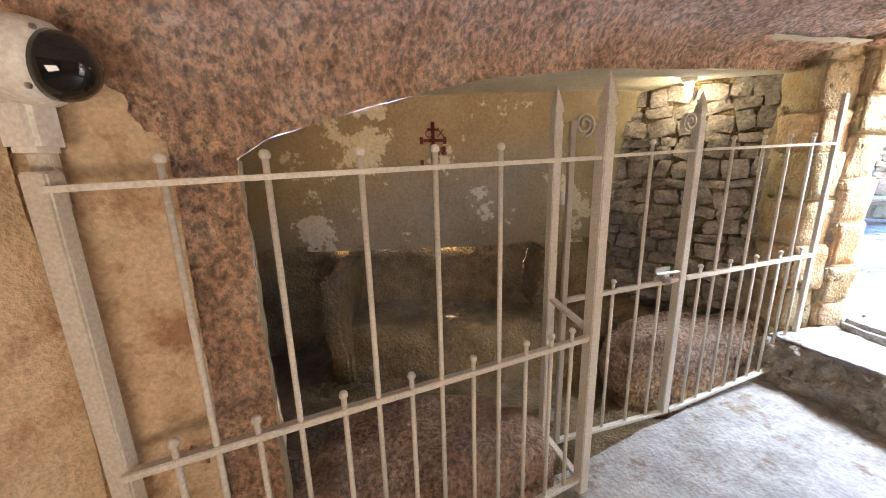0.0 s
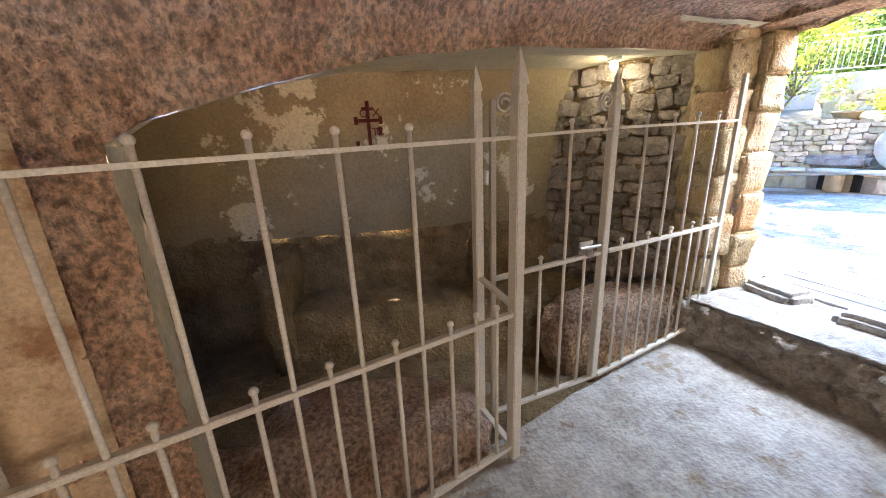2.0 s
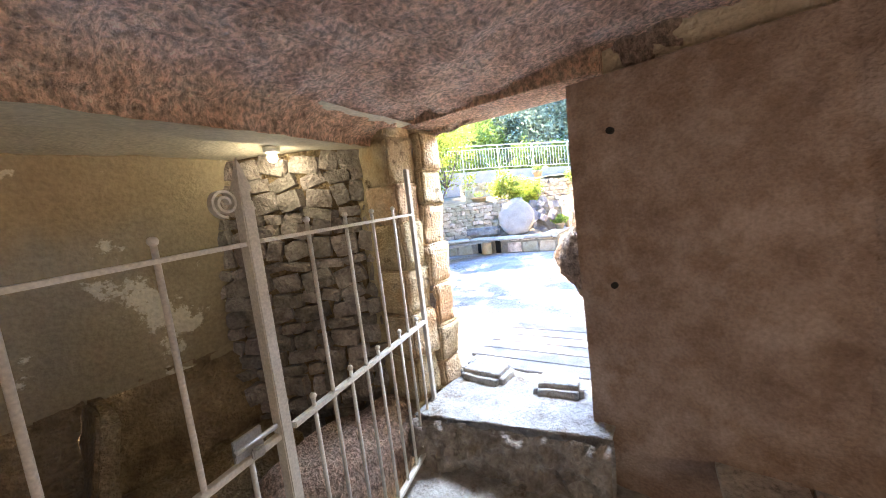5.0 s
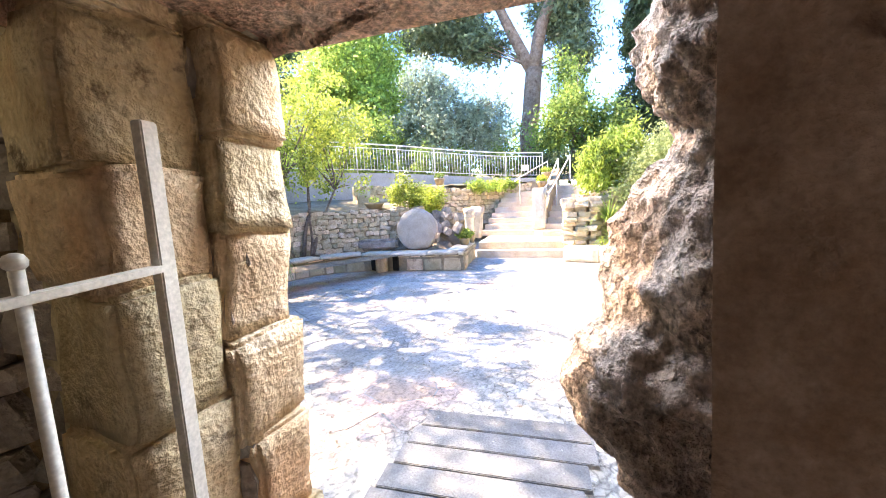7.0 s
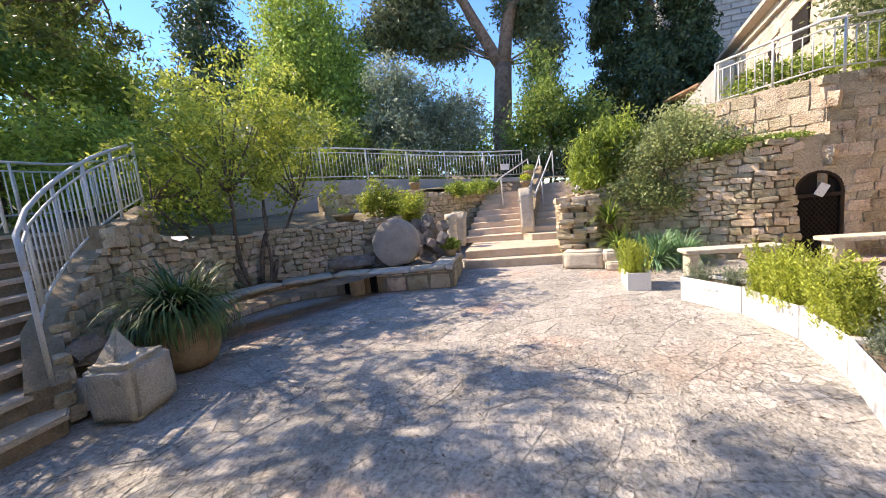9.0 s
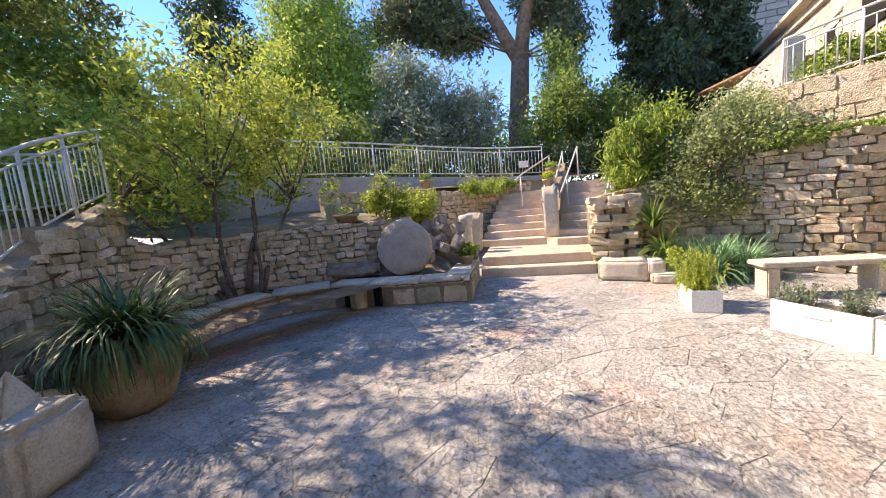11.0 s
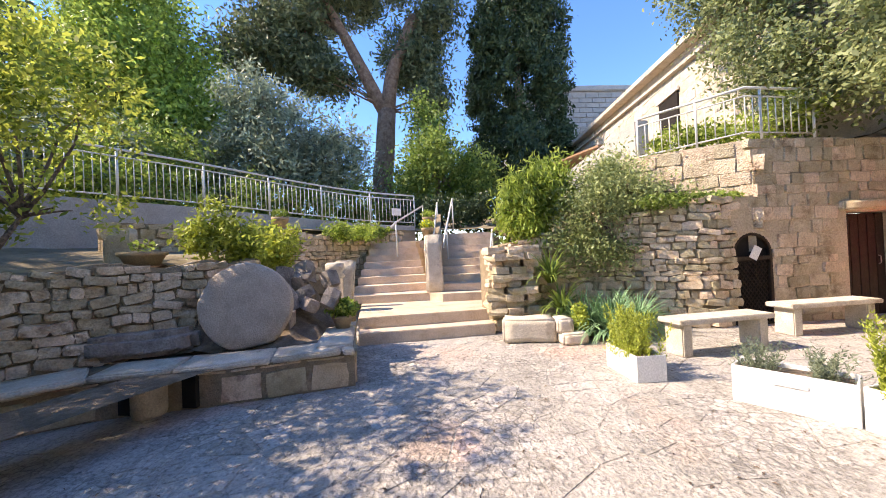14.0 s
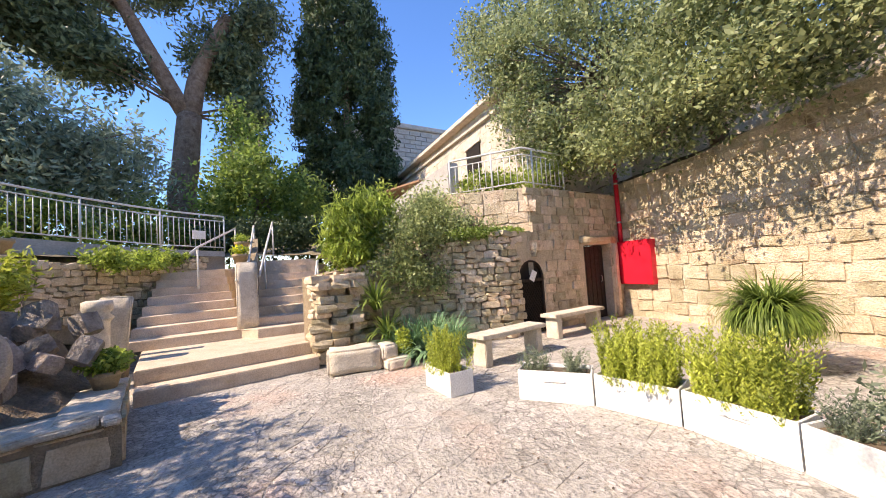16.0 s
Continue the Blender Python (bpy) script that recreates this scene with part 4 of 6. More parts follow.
# flight to the upper terrace beside the rock face
stairs2 = tagged(new("stairs_upper"), "worn limestone steps climbing to the upper terrace", kind="structure")
for i in range(10):
    y0 = 5.62 + 0.3 * i
    xl, xr = 3.3 + 0.22 * i, 4.42 + 0.2 * i
    slab_poly("step", [(xl, y0 - 0.15), (xr, y0 + 0.02 + 0.03 * i), (xr + 0.45, y0 + 0.8), (xl + 0.4, y0 + 0.7)], 0.0 if i == 0 else 0.16 * i - 0.06, 0.16 * (i + 1) - 0.045, "mortar", stairs2)
    slab_poly("tread", [(xl - 0.02, y0 - 0.185), (xr, y0 - 0.015 + 0.03 * i), (xr + 0.45, y0 + 0.8), (xl + 0.4, y0 + 0.7)], 0.16 * (i + 1) - 0.045, 0.16 * (i + 1), "step", stairs2)
side_pts = [(4.56, 5.8, 0, 0.34), (4.78, 6.25, 0, 0.72), (5.36, 6.85, 0, 1.15), (6.06, 7.4, 0, 1.55), (6.92, 8.0, 0, 1.9)]
side_wall = solid_wall("stair_side_wall", side_pts, 0.25, 1, "mortar", "rubble side wall of the steps", 0.1)
slab_poly("step", [(15.3, 4.6), (15.3, 0.8), (19.5, 0.2), (19.5, 4.6)], 1.2, 1.66, "step", stairs)
upper_house = solid_wall("upper_house", [(12.6, -3.9, 2.4, 4.4), (11.4, -5.6, 2.4, 4.8), (8.0, -7.0, 2.4, 5.4), (2.0, -6.5, 2.4, 6.0)], 0.4, 1, "wall_render", "shaded limestone wall of the upper house", 0.2)
# ---- things in the cave ----
def flat_bar(a, b, w, h, up=(0, 0, 1), bm=None):
    """A flat or square bar between two points."""
    a, b = Vector(a), Vector(b)
    d = (b - a).normalized()
    side = d.cross(Vector(up))
    side = side.normalized() if side.length > 1e-4 else Vector((1, 0, 0))
    u = side.cross(d).normalized()
    m = Matrix((side, d, u)).transposed()
    return box((w, (b - a).length, h), (a + b) / 2, m, bevel=min(w, h) * 0.12, bm=bm)


def spear_post(parent, x, y, z0, tip, w, turn, name="post"):
    """A square post with a collar and a pointed head."""
    neck = tip - 3.2 * w
    r = Matrix.Rotation(turn, 3, "Z")
    bm = box((w, w, neck - z0), (x, y, (z0 + neck) / 2), r, bevel=0.004)
    box((w * 1.12, w * 1.12, w * 0.25), (x, y, neck - 0.6 * w), r, bevel=0.003, bm=bm)
    box((w * 0.82, w * 0.82, w * 0.9), (x, y, neck + 0.3 * w), r, bevel=0.003, bm=bm)
    box((w * 1.08, w * 1.08, w * 0.22), (x, y, neck + 0.75 * w), r, bevel=0.003, bm=bm)
    z = neck + 0.86 * w
    q = [bm.verts.new(Vector((x, y, z)) + r @ Vector((sx * w * 0.5, sy * w * 0.5, 0))) for sx, sy in ((-1, -1), (1, -1), (1, 1), (-1, 1))]
    t = bm.verts.new((x, y, tip))
    for i in range(4):
        bm.faces.new((q[i], q[(i + 1) % 4], t))
    return part(name, bm, "paint", parent)


def knob_bar(parent, x, y, z0, z1, r=0.0085, name="bar"):
    """A round bar with a flattened ball head."""
    bm = tube([(x, y, z0), (x, y, z1)], r, 10)
    lathe([(r * 0.9, 0), (r * 1.5, 0.005), (r * 1.65, 0.013), (r * 1.2, 0.021), (r * 0.4, 0.024)], 12, (x, y, z1 - 0.004), bm)
    return part(name, bm, "paint", parent, smooth=True)


def fence_run(a, b, top, mid, low, heads, stubs, thing_ob, w=0.028):
    """Rails from a to b (plan points), full bars at the fractions heads, half bars at stubs. top, mid, low: heights at both ends."""
    P = lambda f, z: (a[0] + (b[0] - a[0]) * f, a[1] + (b[1] - a[1]) * f, z[0] + (z[1] - z[0]) * f)
    for z in (top, mid, low):
        part("rail", flat_bar(P(0, z), P(1, z), w, 0.014 if z is top else 0.022), "paint", thing_ob)
    for f in heads:
        p = P(f, top)
        knob_bar(thing_ob, p[0], p[1], P(f, low)[2], p[2] + 0.045)
    for f in stubs:
        p = P(f, mid)
        knob_bar(thing_ob, p[0], p[1], P(f, low)[2], p[2] + 0.045)


def scroll(parent, x, y, z, r, d, name="scroll", w=0.022, stem=None):
    """A strip rolled into a spiral in the plane of the way d."""
    pts = []
    for k in range(40):
        a = -math.pi / 2 + k / 39 * 3.6 * math.pi
        rr = r * (1 - 0.72 * k / 39)
        pts.append((rr * math.cos(a), rr * math.sin(a)))
    bm = bmesh.new()
    n = Vector((-d[1], d[0], 0))
    rows = []
    for i, (u, v) in enumerate(pts):
        c = Vector((x + d[0] * u, y + d[1] * u, z + v))
        tn = Vector((pts[min(i + 1, 39)][0] - pts[max(i - 1, 0)][0], pts[min(i + 1, 39)][1] - pts[max(i - 1, 0)][1])).normalized()
        nr = Vector((d[0] * -tn.y, d[1] * -tn.y, tn.x)) * 0.004
        rows.append([bm.verts.new(c + s * n * w / 2 + t * nr) for s, t in ((-1, -1), (1, -1), (1, 1), (-1, 1))])
    for p, q in zip(rows, rows[1:]):
        for k in range(4):
            bm.faces.new((p[k], p[(k + 1) % 4], q[(k + 1) % 4], q[k]))
    bm.faces.new(rows[0])
    bm.faces.new(rows[-1])
    return part(name, bm, "paint", parent)


FL, FB, FA, FC, FR = (-0.78, 0.785), (0.64, 1.39), (0.54, 1.63), (1.33, 1.84), (2.455, 2.18)
left_fence = thing("iron_fence", "cream-painted iron fence with ball-headed bars", "fence")
fence_run(FL, FB, (1.165, 1.2), (0.485, 0.47), (-0.27, -0.24), [0.127, 0.26, 0.408, 0.55, 0.7], [0.07, 0.34, 0.48, 0.63, 0.78, 0.19, 0.86, 0.93], left_fence)
spear_post(left_fence, *FB, FLOOR, 1.51, 0.05, 0.4)
part("wall_plate", flat_bar((FL[0] - 0.015, FL[1] + 0.02, FLOOR), (FL[0] - 0.015, FL[1] + 0.02, 1.2), 0.055, 0.04, (0, 1, 0)), "paint", left_fence)
part("wall_strap", flat_bar((FL[0] - 0.03, FL[1] + 0.05, 1.12), (FL[0] - 0.05, FL[1] + 0.07, 1.42), 0.05, 0.02, (0, 1, 0)), "paint", left_fence)
gate = thing("iron_gate", "cream-painted iron gate with scrolls, closed and latched", "gate")
fence_run((0.62, 1.652), FC, (1.2, 1.225), (0.53, 0.55), (-0.27, -0.28), [0.22, 0.62], [0.4, 0.82], gate)
spear_post(gate, *FC, FLOOR + 0.03, 1.51, 0.045, 0.27, "stile")
part("stile", flat_bar((0.62, 1.652, -0.28), (0.62, 1.652, 1.36), 0.024, 0.035, (0, 1, 0)), "paint", gate)
scroll(gate, 0.675, 1.667, 1.345, 0.052, (1, 0.27))
scroll(gate, 1.265, 1.822, 1.36, 0.045, (-1, -0.27))
latch = part("latch", box((0.1, 0.012, 0.07), (1.2, 1.80, 0.60), Matrix.Rotation(0.27, 3, "Z"), bevel=0.002), "steel", gate, "galvanised sliding bolt plate")
part("bolt", tube([(1.15, 1.775, 0.6), (1.3, 1.815, 0.6)], 0.009, 10), "steel", latch)
part("padlock", box((0.04, 0.02, 0.035), (1.22, 1.785, 0.565), bevel=0.005), "steel", latch)
right_fence = thing("iron_fence", "cream-painted iron fence panel beside the gate", "fence")
fence_run((1.37, 1.85), FR, (1.228, 1.25), (0.55, 0.555), (-0.28, -0.2), [0.2, 0.415, 0.61, 0.8], [0.1, 0.31, 0.51, 0.71, 0.9], right_fence)
part("post", flat_bar((*FR, 0.02), (*FR, 1.53), 0.036, 0.024, (0.27, -1, 0)), "paint", right_fence)
hinge_post = thing("gate_post", "cream-painted spear-headed gate post with hinge", "post")
spear_post(hinge_post, *FA, FLOOR - 0.02, 1.5, 0.042, 0.3)
for hz in (1.03, -0.1):
    part("hinge", tube([(0.585, 1.645, hz - 0.03), (0.585, 1.645, hz + 0.03)], 0.014, 12), "steel", hinge_post, "worn steel hinge")
part("tie_bar", flat_bar((FA[0], FA[1], 0.56), (FB[0] - 0.01, FB[1] + 0.02, 0.5), 0.03, 0.02), "paint", hinge_post)
part("tie_bar", flat_bar((FA[0], FA[1], -0.2), (FB[0] - 0.01, FB[1] + 0.02, -0.25), 0.03, 0.02), "paint", hinge_post)

# security camera on the tan wall
secam = thing("security_camera", "white dome security camera with a smoked lens", "camera", (-0.70, 0.775, 1.385))
bm = lathe([(0.06, -0.1), (0.072, -0.07), (0.075, -0.02), (0.072, 0.0), (0.064, 0.012)], 32)
bmesh.ops.transform(bm, matrix=pose(0, 0, 0, 0, 102, 8), verts=bm.verts)
part("housing", bm, "white_shell", secam, smooth=True)
bm = lathe([(0.062, 0.0), (0.06, 0.02), (0.052, 0.04), (0.036, 0.056), (0.015, 0.064), (0.002, 0.066)], 32)
bmesh.ops.transform(bm, matrix=pose(0.008, 0.001, 0, 0, 102, 8), verts=bm.verts)
part("lens_dome", bm, "dome", secam, "glossy black dome", smooth=True)
part("cable_box", box((0.07, 0.07, 0.1), (-0.09, 0.03, -0.1), bevel=0.012), "white_shell", secam)
for a in (0.6, 2.2, 3.8, 5.4):
    bm = lathe([(0.006, 0), (0.006, 0.004), (0.003, 0.006)], 10, (0.067 * math.cos(a), 0.067 * math.sin(a), 0.006))
    bmesh.ops.transform(bm, matrix=pose(0, 0, 0, 0, 102, 8), verts=bm.verts)
    part("screw", bm, "steel", secam)

# painted cross and letters on the niche wall
cross = thing("painted_cross", "faded dark red painted cross with letters", "painting", (0.05, 3.245, 1.33), 3)
part("upright", box((0.028, 0.004, 0.36), (0, 0, 0)), "ink", cross)
for z_, w_ in ((0.06, 0.2), (0.15, 0.1), (-0.16, 0.09)):
    part("arm", box((w_, 0.004, 0.026), (0, 0, z_)), "ink", cross)
for x_, z_ in ((-0.1, 0.06), (0.1, 0.06), (0, 0.18), (-0.1, -0.13), (0.09, -0.02)):
    part("flare", box((0.03, 0.004, 0.06), (x_, 0, z_)), "ink", cross)
for txt, x_, z_ in (("C", -0.07, 0.085), ("X", 0.035, 0.09), ("T", 0.02, -0.06), ("C", 0.055, -0.06)):
    cu = bpy.data.curves.new("letter", "FONT")
    cu.body, cu.size, cu.extrude = txt, 0.09, 0.002
    tmp = bpy.data.objects.new("letter", cu)
    scene.collection.objects.link(tmp)
    me = bpy.data.meshes.new_from_object(tmp.evaluated_get(bpy.context.evaluated_depsgraph_get()))
    bpy.data.objects.remove(tmp)
    me.materials.clear()
    me.materials.append(M["ink"])
    lo = new("letter", me)
    lo.parent, lo.matrix_local = cross, pose(x_, -0.004, z_, 90, 0, 0)

# niche lamp fitting
lampf = thing("niche_lamp", "small white lamp fitting under the niche ceiling", "lamp", (1.95, 2.82, 1.70))
bm = lathe([(0.05, 0.03), (0.05, 0.06), (0.03, 0.07)], 20)
part("base", bm, "white_shell", lampf, smooth=True)
M["glow"] = bpy.data.materials.new("lit bulb")
M["glow"].use_nodes = True
gb = M["glow"].node_tree.nodes["Principled BSDF"]
gb.inputs["Emission Color"].default_value, gb.inputs["Emission Strength"].default_value = (1.0, 0.93, 0.7, 1), 6
bm = bmesh.new()
bmesh.ops.create_uvsphere(bm, u_segments=16, v_segments=10, radius=0.03)
part("bulb", bm, "glow", lampf, "lit warm bulb", smooth=True)

# boards laid outside the doorway
deck = thing("boardwalk", "weathered grey board ramp before the doorway", "ramp", (3.05, 1.8, 0.0), 8)
for i in range(6):
    bd = part("board", box((0.158, 0.98 + 0.03 * math.sin(i * 2), 0.028), (0.09 + 0.168 * i, 0.04 * math.sin(i), 0.016), bevel=0.004), "plank", deck)
    for sy in (-0.36, 0.0, 0.36):
        part("nail", lathe([(0.006, 0), (0.005, 0.003)], 8, (0.09 + 0.168 * i, sy, 0.03)), "steel", bd)
# loose threshold stones
for i, (x, y, s) in enumerate(((2.86, 2.02, 0.2), (2.9, 1.5, 0.17))):
    part("threshold_stone", box((0.24, s * 1.7, 0.12), (x, y, 0.05), Matrix.Rotation(0.3 * i, 3, "Z"), bevel=0.03, wob=0.022, cuts=5), "cave_floor", None, "worn pale threshold stone in the doorway", True, cat="stone")
# ---- things in the court ----
# seat slabs on the bench
rb_ = random.Random(21)
L_ = plen(BENCH)
s_ = 0.9
while s_ < L_ - 0.1:
    w_ = min(rb_.uniform(0.55, 0.95), L_ - s_ + 0.06)
    a_, _ = lerp_path(BENCH, s_)
    b_, _ = lerp_path(BENCH, s_ + w_ - 0.012)
    m_, d_ = lerp_path(BENCH, s_ + w_ / 2)
    dx, dy = b_[0] - a_[0], b_[1] - a_[1]
    ll = math.hypot(dx, dy)
    part("seat_slab", box((ll, 0.46 + rb_.uniform(-0.02, 0.04), 0.055), ((a_[0] + b_[0]) / 2 - dy / ll * 0.17, (a_[1] + b_[1]) / 2 + dx / ll * 0.17, 0.362), Matrix.Rotation(math.atan2(dy, dx), 3, "Z") @ Matrix.Rotation(rb_.uniform(-0.01, 0.01), 3, "X"), bevel=0.012, wob=0.012, cuts=3), "pale_stone", bench, smooth=True)
    s_ += w_
for i in range(3):
    part("seat_slab", box((0.5, 0.36, 0.05), (9.05 + 0.5 * i, 4.06 + 0.07 * i, 0.385), Matrix.Rotation(0.15, 3, "Z"), bevel=0.012, wob=0.012, cuts=3), "pale_stone", bench_end, smooth=True)
# black boxes painting the shade of recesses under the seat, and the drum between them
for (x, y) in ((8.405, 5.74), (8.475, 5.28)):
    part("hollow_shade", box((0.08, 0.28, 0.3), (x + 0.03, y, 0.17), Matrix.Rotation(-0.2, 3, "Z")), "black", bench, "black box painting the recess shade under the seat")
part("drum", lathe([(0.12, 0), (0.135, 0.05), (0.135, 0.3), (0.12, 0.33)], 24, (8.42, 5.52, 0), wob=0.04), "pale_stone", bench, smooth=True)

# the great round stone, leaning on the rubble
mill = thing("round_stone", "large round grey limestone disc standing on edge", "millstone", (9.1, 4.98, 0.375), 0)
bm = lathe([(0.36, -0.09), (0.43, -0.085), (0.455, -0.05), (0.46, 0.0), (0.452, 0.06), (0.43, 0.085), (0.3, 0.09)], 64, (0, 0, 0), wob=0.05)
for v in bm.verts:
    v.co += 0.012 * noise.noise_vector(v.co * 5)
bmesh.ops.transform(bm, matrix=pose(0, 0, 0.45, 82, 0, -80), verts=bm.verts)
part("disc", bm, "disc", mill, smooth=True)
for i, a in enumerate((0.5, 2.2, 3.9)):
    part("chip", box((0.03, 0.12, 0.05), (-0.09 + 0.02 * i, 0.2 - 0.18 * i, 0.3 + 0.2 * (i % 2)), bevel=0.01, wob=0.01, cuts=2), "disc", mill, smooth=True)
trough = part("column_drum", box((0.26, 0.95, 0.24), (8.98, 5.95, 0.5), Matrix.Rotation(0.35, 3, "Z"), bevel=0.06, wob=0.03, cuts=5), "dark_stone", None, "fallen weathered column piece on the bench wall", True, cat="stone")
rr = random.Random(5)
for i in range(26):
    x, y = 9.35 + rr.uniform(0, 0.75), 4.5 + rr.uniform(-0.3, 1.2)
    zz = 0.5 + max(0, (x - 9.3)) * 0.75 + rr.uniform(0, 0.08)
    ob = new("rockery_stone", rr.choice(STONES["dark_stone"]))
    ob.matrix_basis = Matrix.Translation((x, y, zz)) @ Euler((rr.uniform(0, 3), rr.uniform(0, 3), rr.uniform(0, 3))).to_matrix().to_4x4() @ Matrix.Diagonal((rr.uniform(0.15, 0.32), rr.uniform(0.14, 0.26), rr.uniform(0.12, 0.22), 1))
    tagged(ob, "dark weathered rockery stone beside the disc", "stone", "rockery stones")
sheet("rockery_mound", lambda u, v: (9.0 + 1.3 * u, 4.2 + 1.6 * v, 0.36 + 0.85 * u * math.sin(min(1, v * 1.4) * 1.57)), 24, 24, "soil", 0.06, 4, label="earth mound of the rockery")

# short carved column and slab beside the steps, square pillar on the landing, white post in the bed
col = thing("carved_column", "short carved limestone column with a capital", "column", (11.6, 4.62, 0.345))
part("shaft", lathe([(0.15, 0), (0.14, 0.05), (0.125, 0.1), (0.125, 0.55), (0.14, 0.58)], 24, wob=0.03), "pale_stone", col, smooth=True)
part("capital", lathe([(0.14, 0.58), (0.17, 0.62), (0.12, 0.68), (0.165, 0.74), (0.16, 0.84), (0.11, 0.86)], 24, wob=0.06), "pale_stone", col, smooth=True)
part("stone_slab", box((0.16, 0.36, 0.9), (12.05, 4.55, 0.78), Matrix.Rotation(0.1, 3, "X"), bevel=0.02, wob=0.02, cuts=4), "pale_stone", None, "upright worn limestone slab by the steps", True, cat="slab")
part("pillar", box((0.34, 0.34, 1.18), (12.53, 2.83, 1.08), bevel=0.02, wob=0.012, cuts=4), "pale_stone", None, "pale limestone pillar on the stair landing", True, cat="pillar")
part("post", box((0.26, 0.26, 0.62), (9.95, 6.9, 1.48), Matrix.Rotation(0.3, 3, "Z"), bevel=0.012, wob=0.012, cuts=3), "pale_stone", None, "square pale stone post among the shrubs", True, cat="post")
part("stone_block", box((0.36, 0.72, 0.33), (10.12, 1.62, 0.165), Matrix.Rotation(-0.18, 3, "Z"), bevel=0.03, wob=0.02, cuts=4), "pale_stone", None, "hewn limestone block at the foot of the wall", True, cat="stone")
sb = box((0.3, 0.34, 0.15), (9.85, 1.12, 0.075), bevel=0.02, wob=0.012, cuts=3)
box((0.26, 0.22, 0.2), (9.95, 1.2, 0.23), bevel=0.02, wob=0.012, cuts=3, bm=sb)
part("carved_stone", sb, "pale_stone", None, "stepped carved limestone block", True, cat="stone")
# pile of flat stones closing the wall at the steps
rp = random.Random(8)
for lvl in range(10):
    for k in range(3):
        ob = new("pile_stone", rp.choice(STONES["rubble"]))
        ob.matrix_basis = Matrix.Translation((10.72 + rp.uniform(-0.1, 0.12), 1.92 - 0.26 * k + rp.uniform(-0.05, 0.05), 0.34 + 0.105 * lvl + rp.uniform(-0.01, 0.01))) @ Matrix.Rotation(rp.uniform(-0.4, 0.4), 4, "Z") @ Matrix.Diagonal((rp.uniform(0.26, 0.42), rp.uniform(0.22, 0.34), 0.115, 1))
        tagged(ob, "flat honey stone in a dry-laid pile", "stone", "pile stones")

# hewn stones and the great pot by the upper steps
part("stone_block", box((0.46, 0.42, 0.48), (4.76, 5.42, 0.24), Matrix.Rotation(0.35, 3, "Z"), bevel=0.05, wob=0.03, cuts=5), "pale_stone", None, "large hewn pale stone at the foot of the steps", True, cat="stone")
wd = bmesh.new()
q_ = [wd.verts.new(p) for p in ((-0.17, -0.1, 0), (0.17, -0.08, 0), (0.16, 0.12, 0), (-0.15, 0.1, 0), (0.02, -0.03, 0.3), (0.09, 0.05, 0.26))]
for f in ((0, 1, 5, 4), (1, 2, 5), (2, 3, 4, 5), (3, 0, 4), (0, 3, 2, 1)):
    wd.faces.new([q_[i] for i in f])
bmesh.ops.bevel(wd, geom=wd.edges[:], offset=0.015, segments=2, affect="EDGES")
bmesh.ops.transform(wd, matrix=pose(4.74, 5.5, 0.45, 0, 0, 25) @ Matrix.Scale(0.95, 4), verts=wd.verts)
part("wedge_stone", wd, "pale_stone", None, "pointed wedge of pale stone on the block", cat="stone")
for i, (x, y, z_, s) in enumerate(((4.75, 5.85, 0.14, 0.3), (4.9, 6.1, 0.42, 0.3), (5.05, 6.0, 0.2, 0.34), (4.8, 6.0, 0.5, 0.2))):
    ob = new("rough_stone", STONES["dark_stone" if i % 2 else "pale_stone"][i])
    ob.matrix_basis = Matrix.Translation((x, y, z_)) @ Euler((0.2 * i, 0.3, i)).to_matrix().to_4x4() @ Matrix.Diagonal((s * 1.2, s, s * 0.85, 1))
    tagged(ob, "rough stone heaped by the steps", "stone", "heaped stones")
pot = thing("great_pot", "big ochre clay pot with a strap-leaved plant", "plant pot", (5.55, 5.85, 0.0))
part("body", lathe([(0.2, 0), (0.26, 0.06), (0.315, 0.2), (0.325, 0.34), (0.3, 0.48), (0.28, 0.54), (0.3, 0.57), (0.3, 0.6), (0.25, 0.6), (0.24, 0.52)], 40), "terracotta", pot, smooth=True)
part("soil", lathe([(0.24, 0.5), (0.1, 0.53), (0.01, 0.54)], 24), "soil", pot)
blades("foliage", (0, 0, 0.54), 620, 0.86, 0.026, "leaf_strap", pot, 1.45, 1.15, 0.14, 3)
blades("dry_foliage", (0, 0, 0.53), 60, 0.6, 0.02, "leaf_pale", pot, 1.5, 1.5, 0.14, 4, "yellowed drooping leaves")


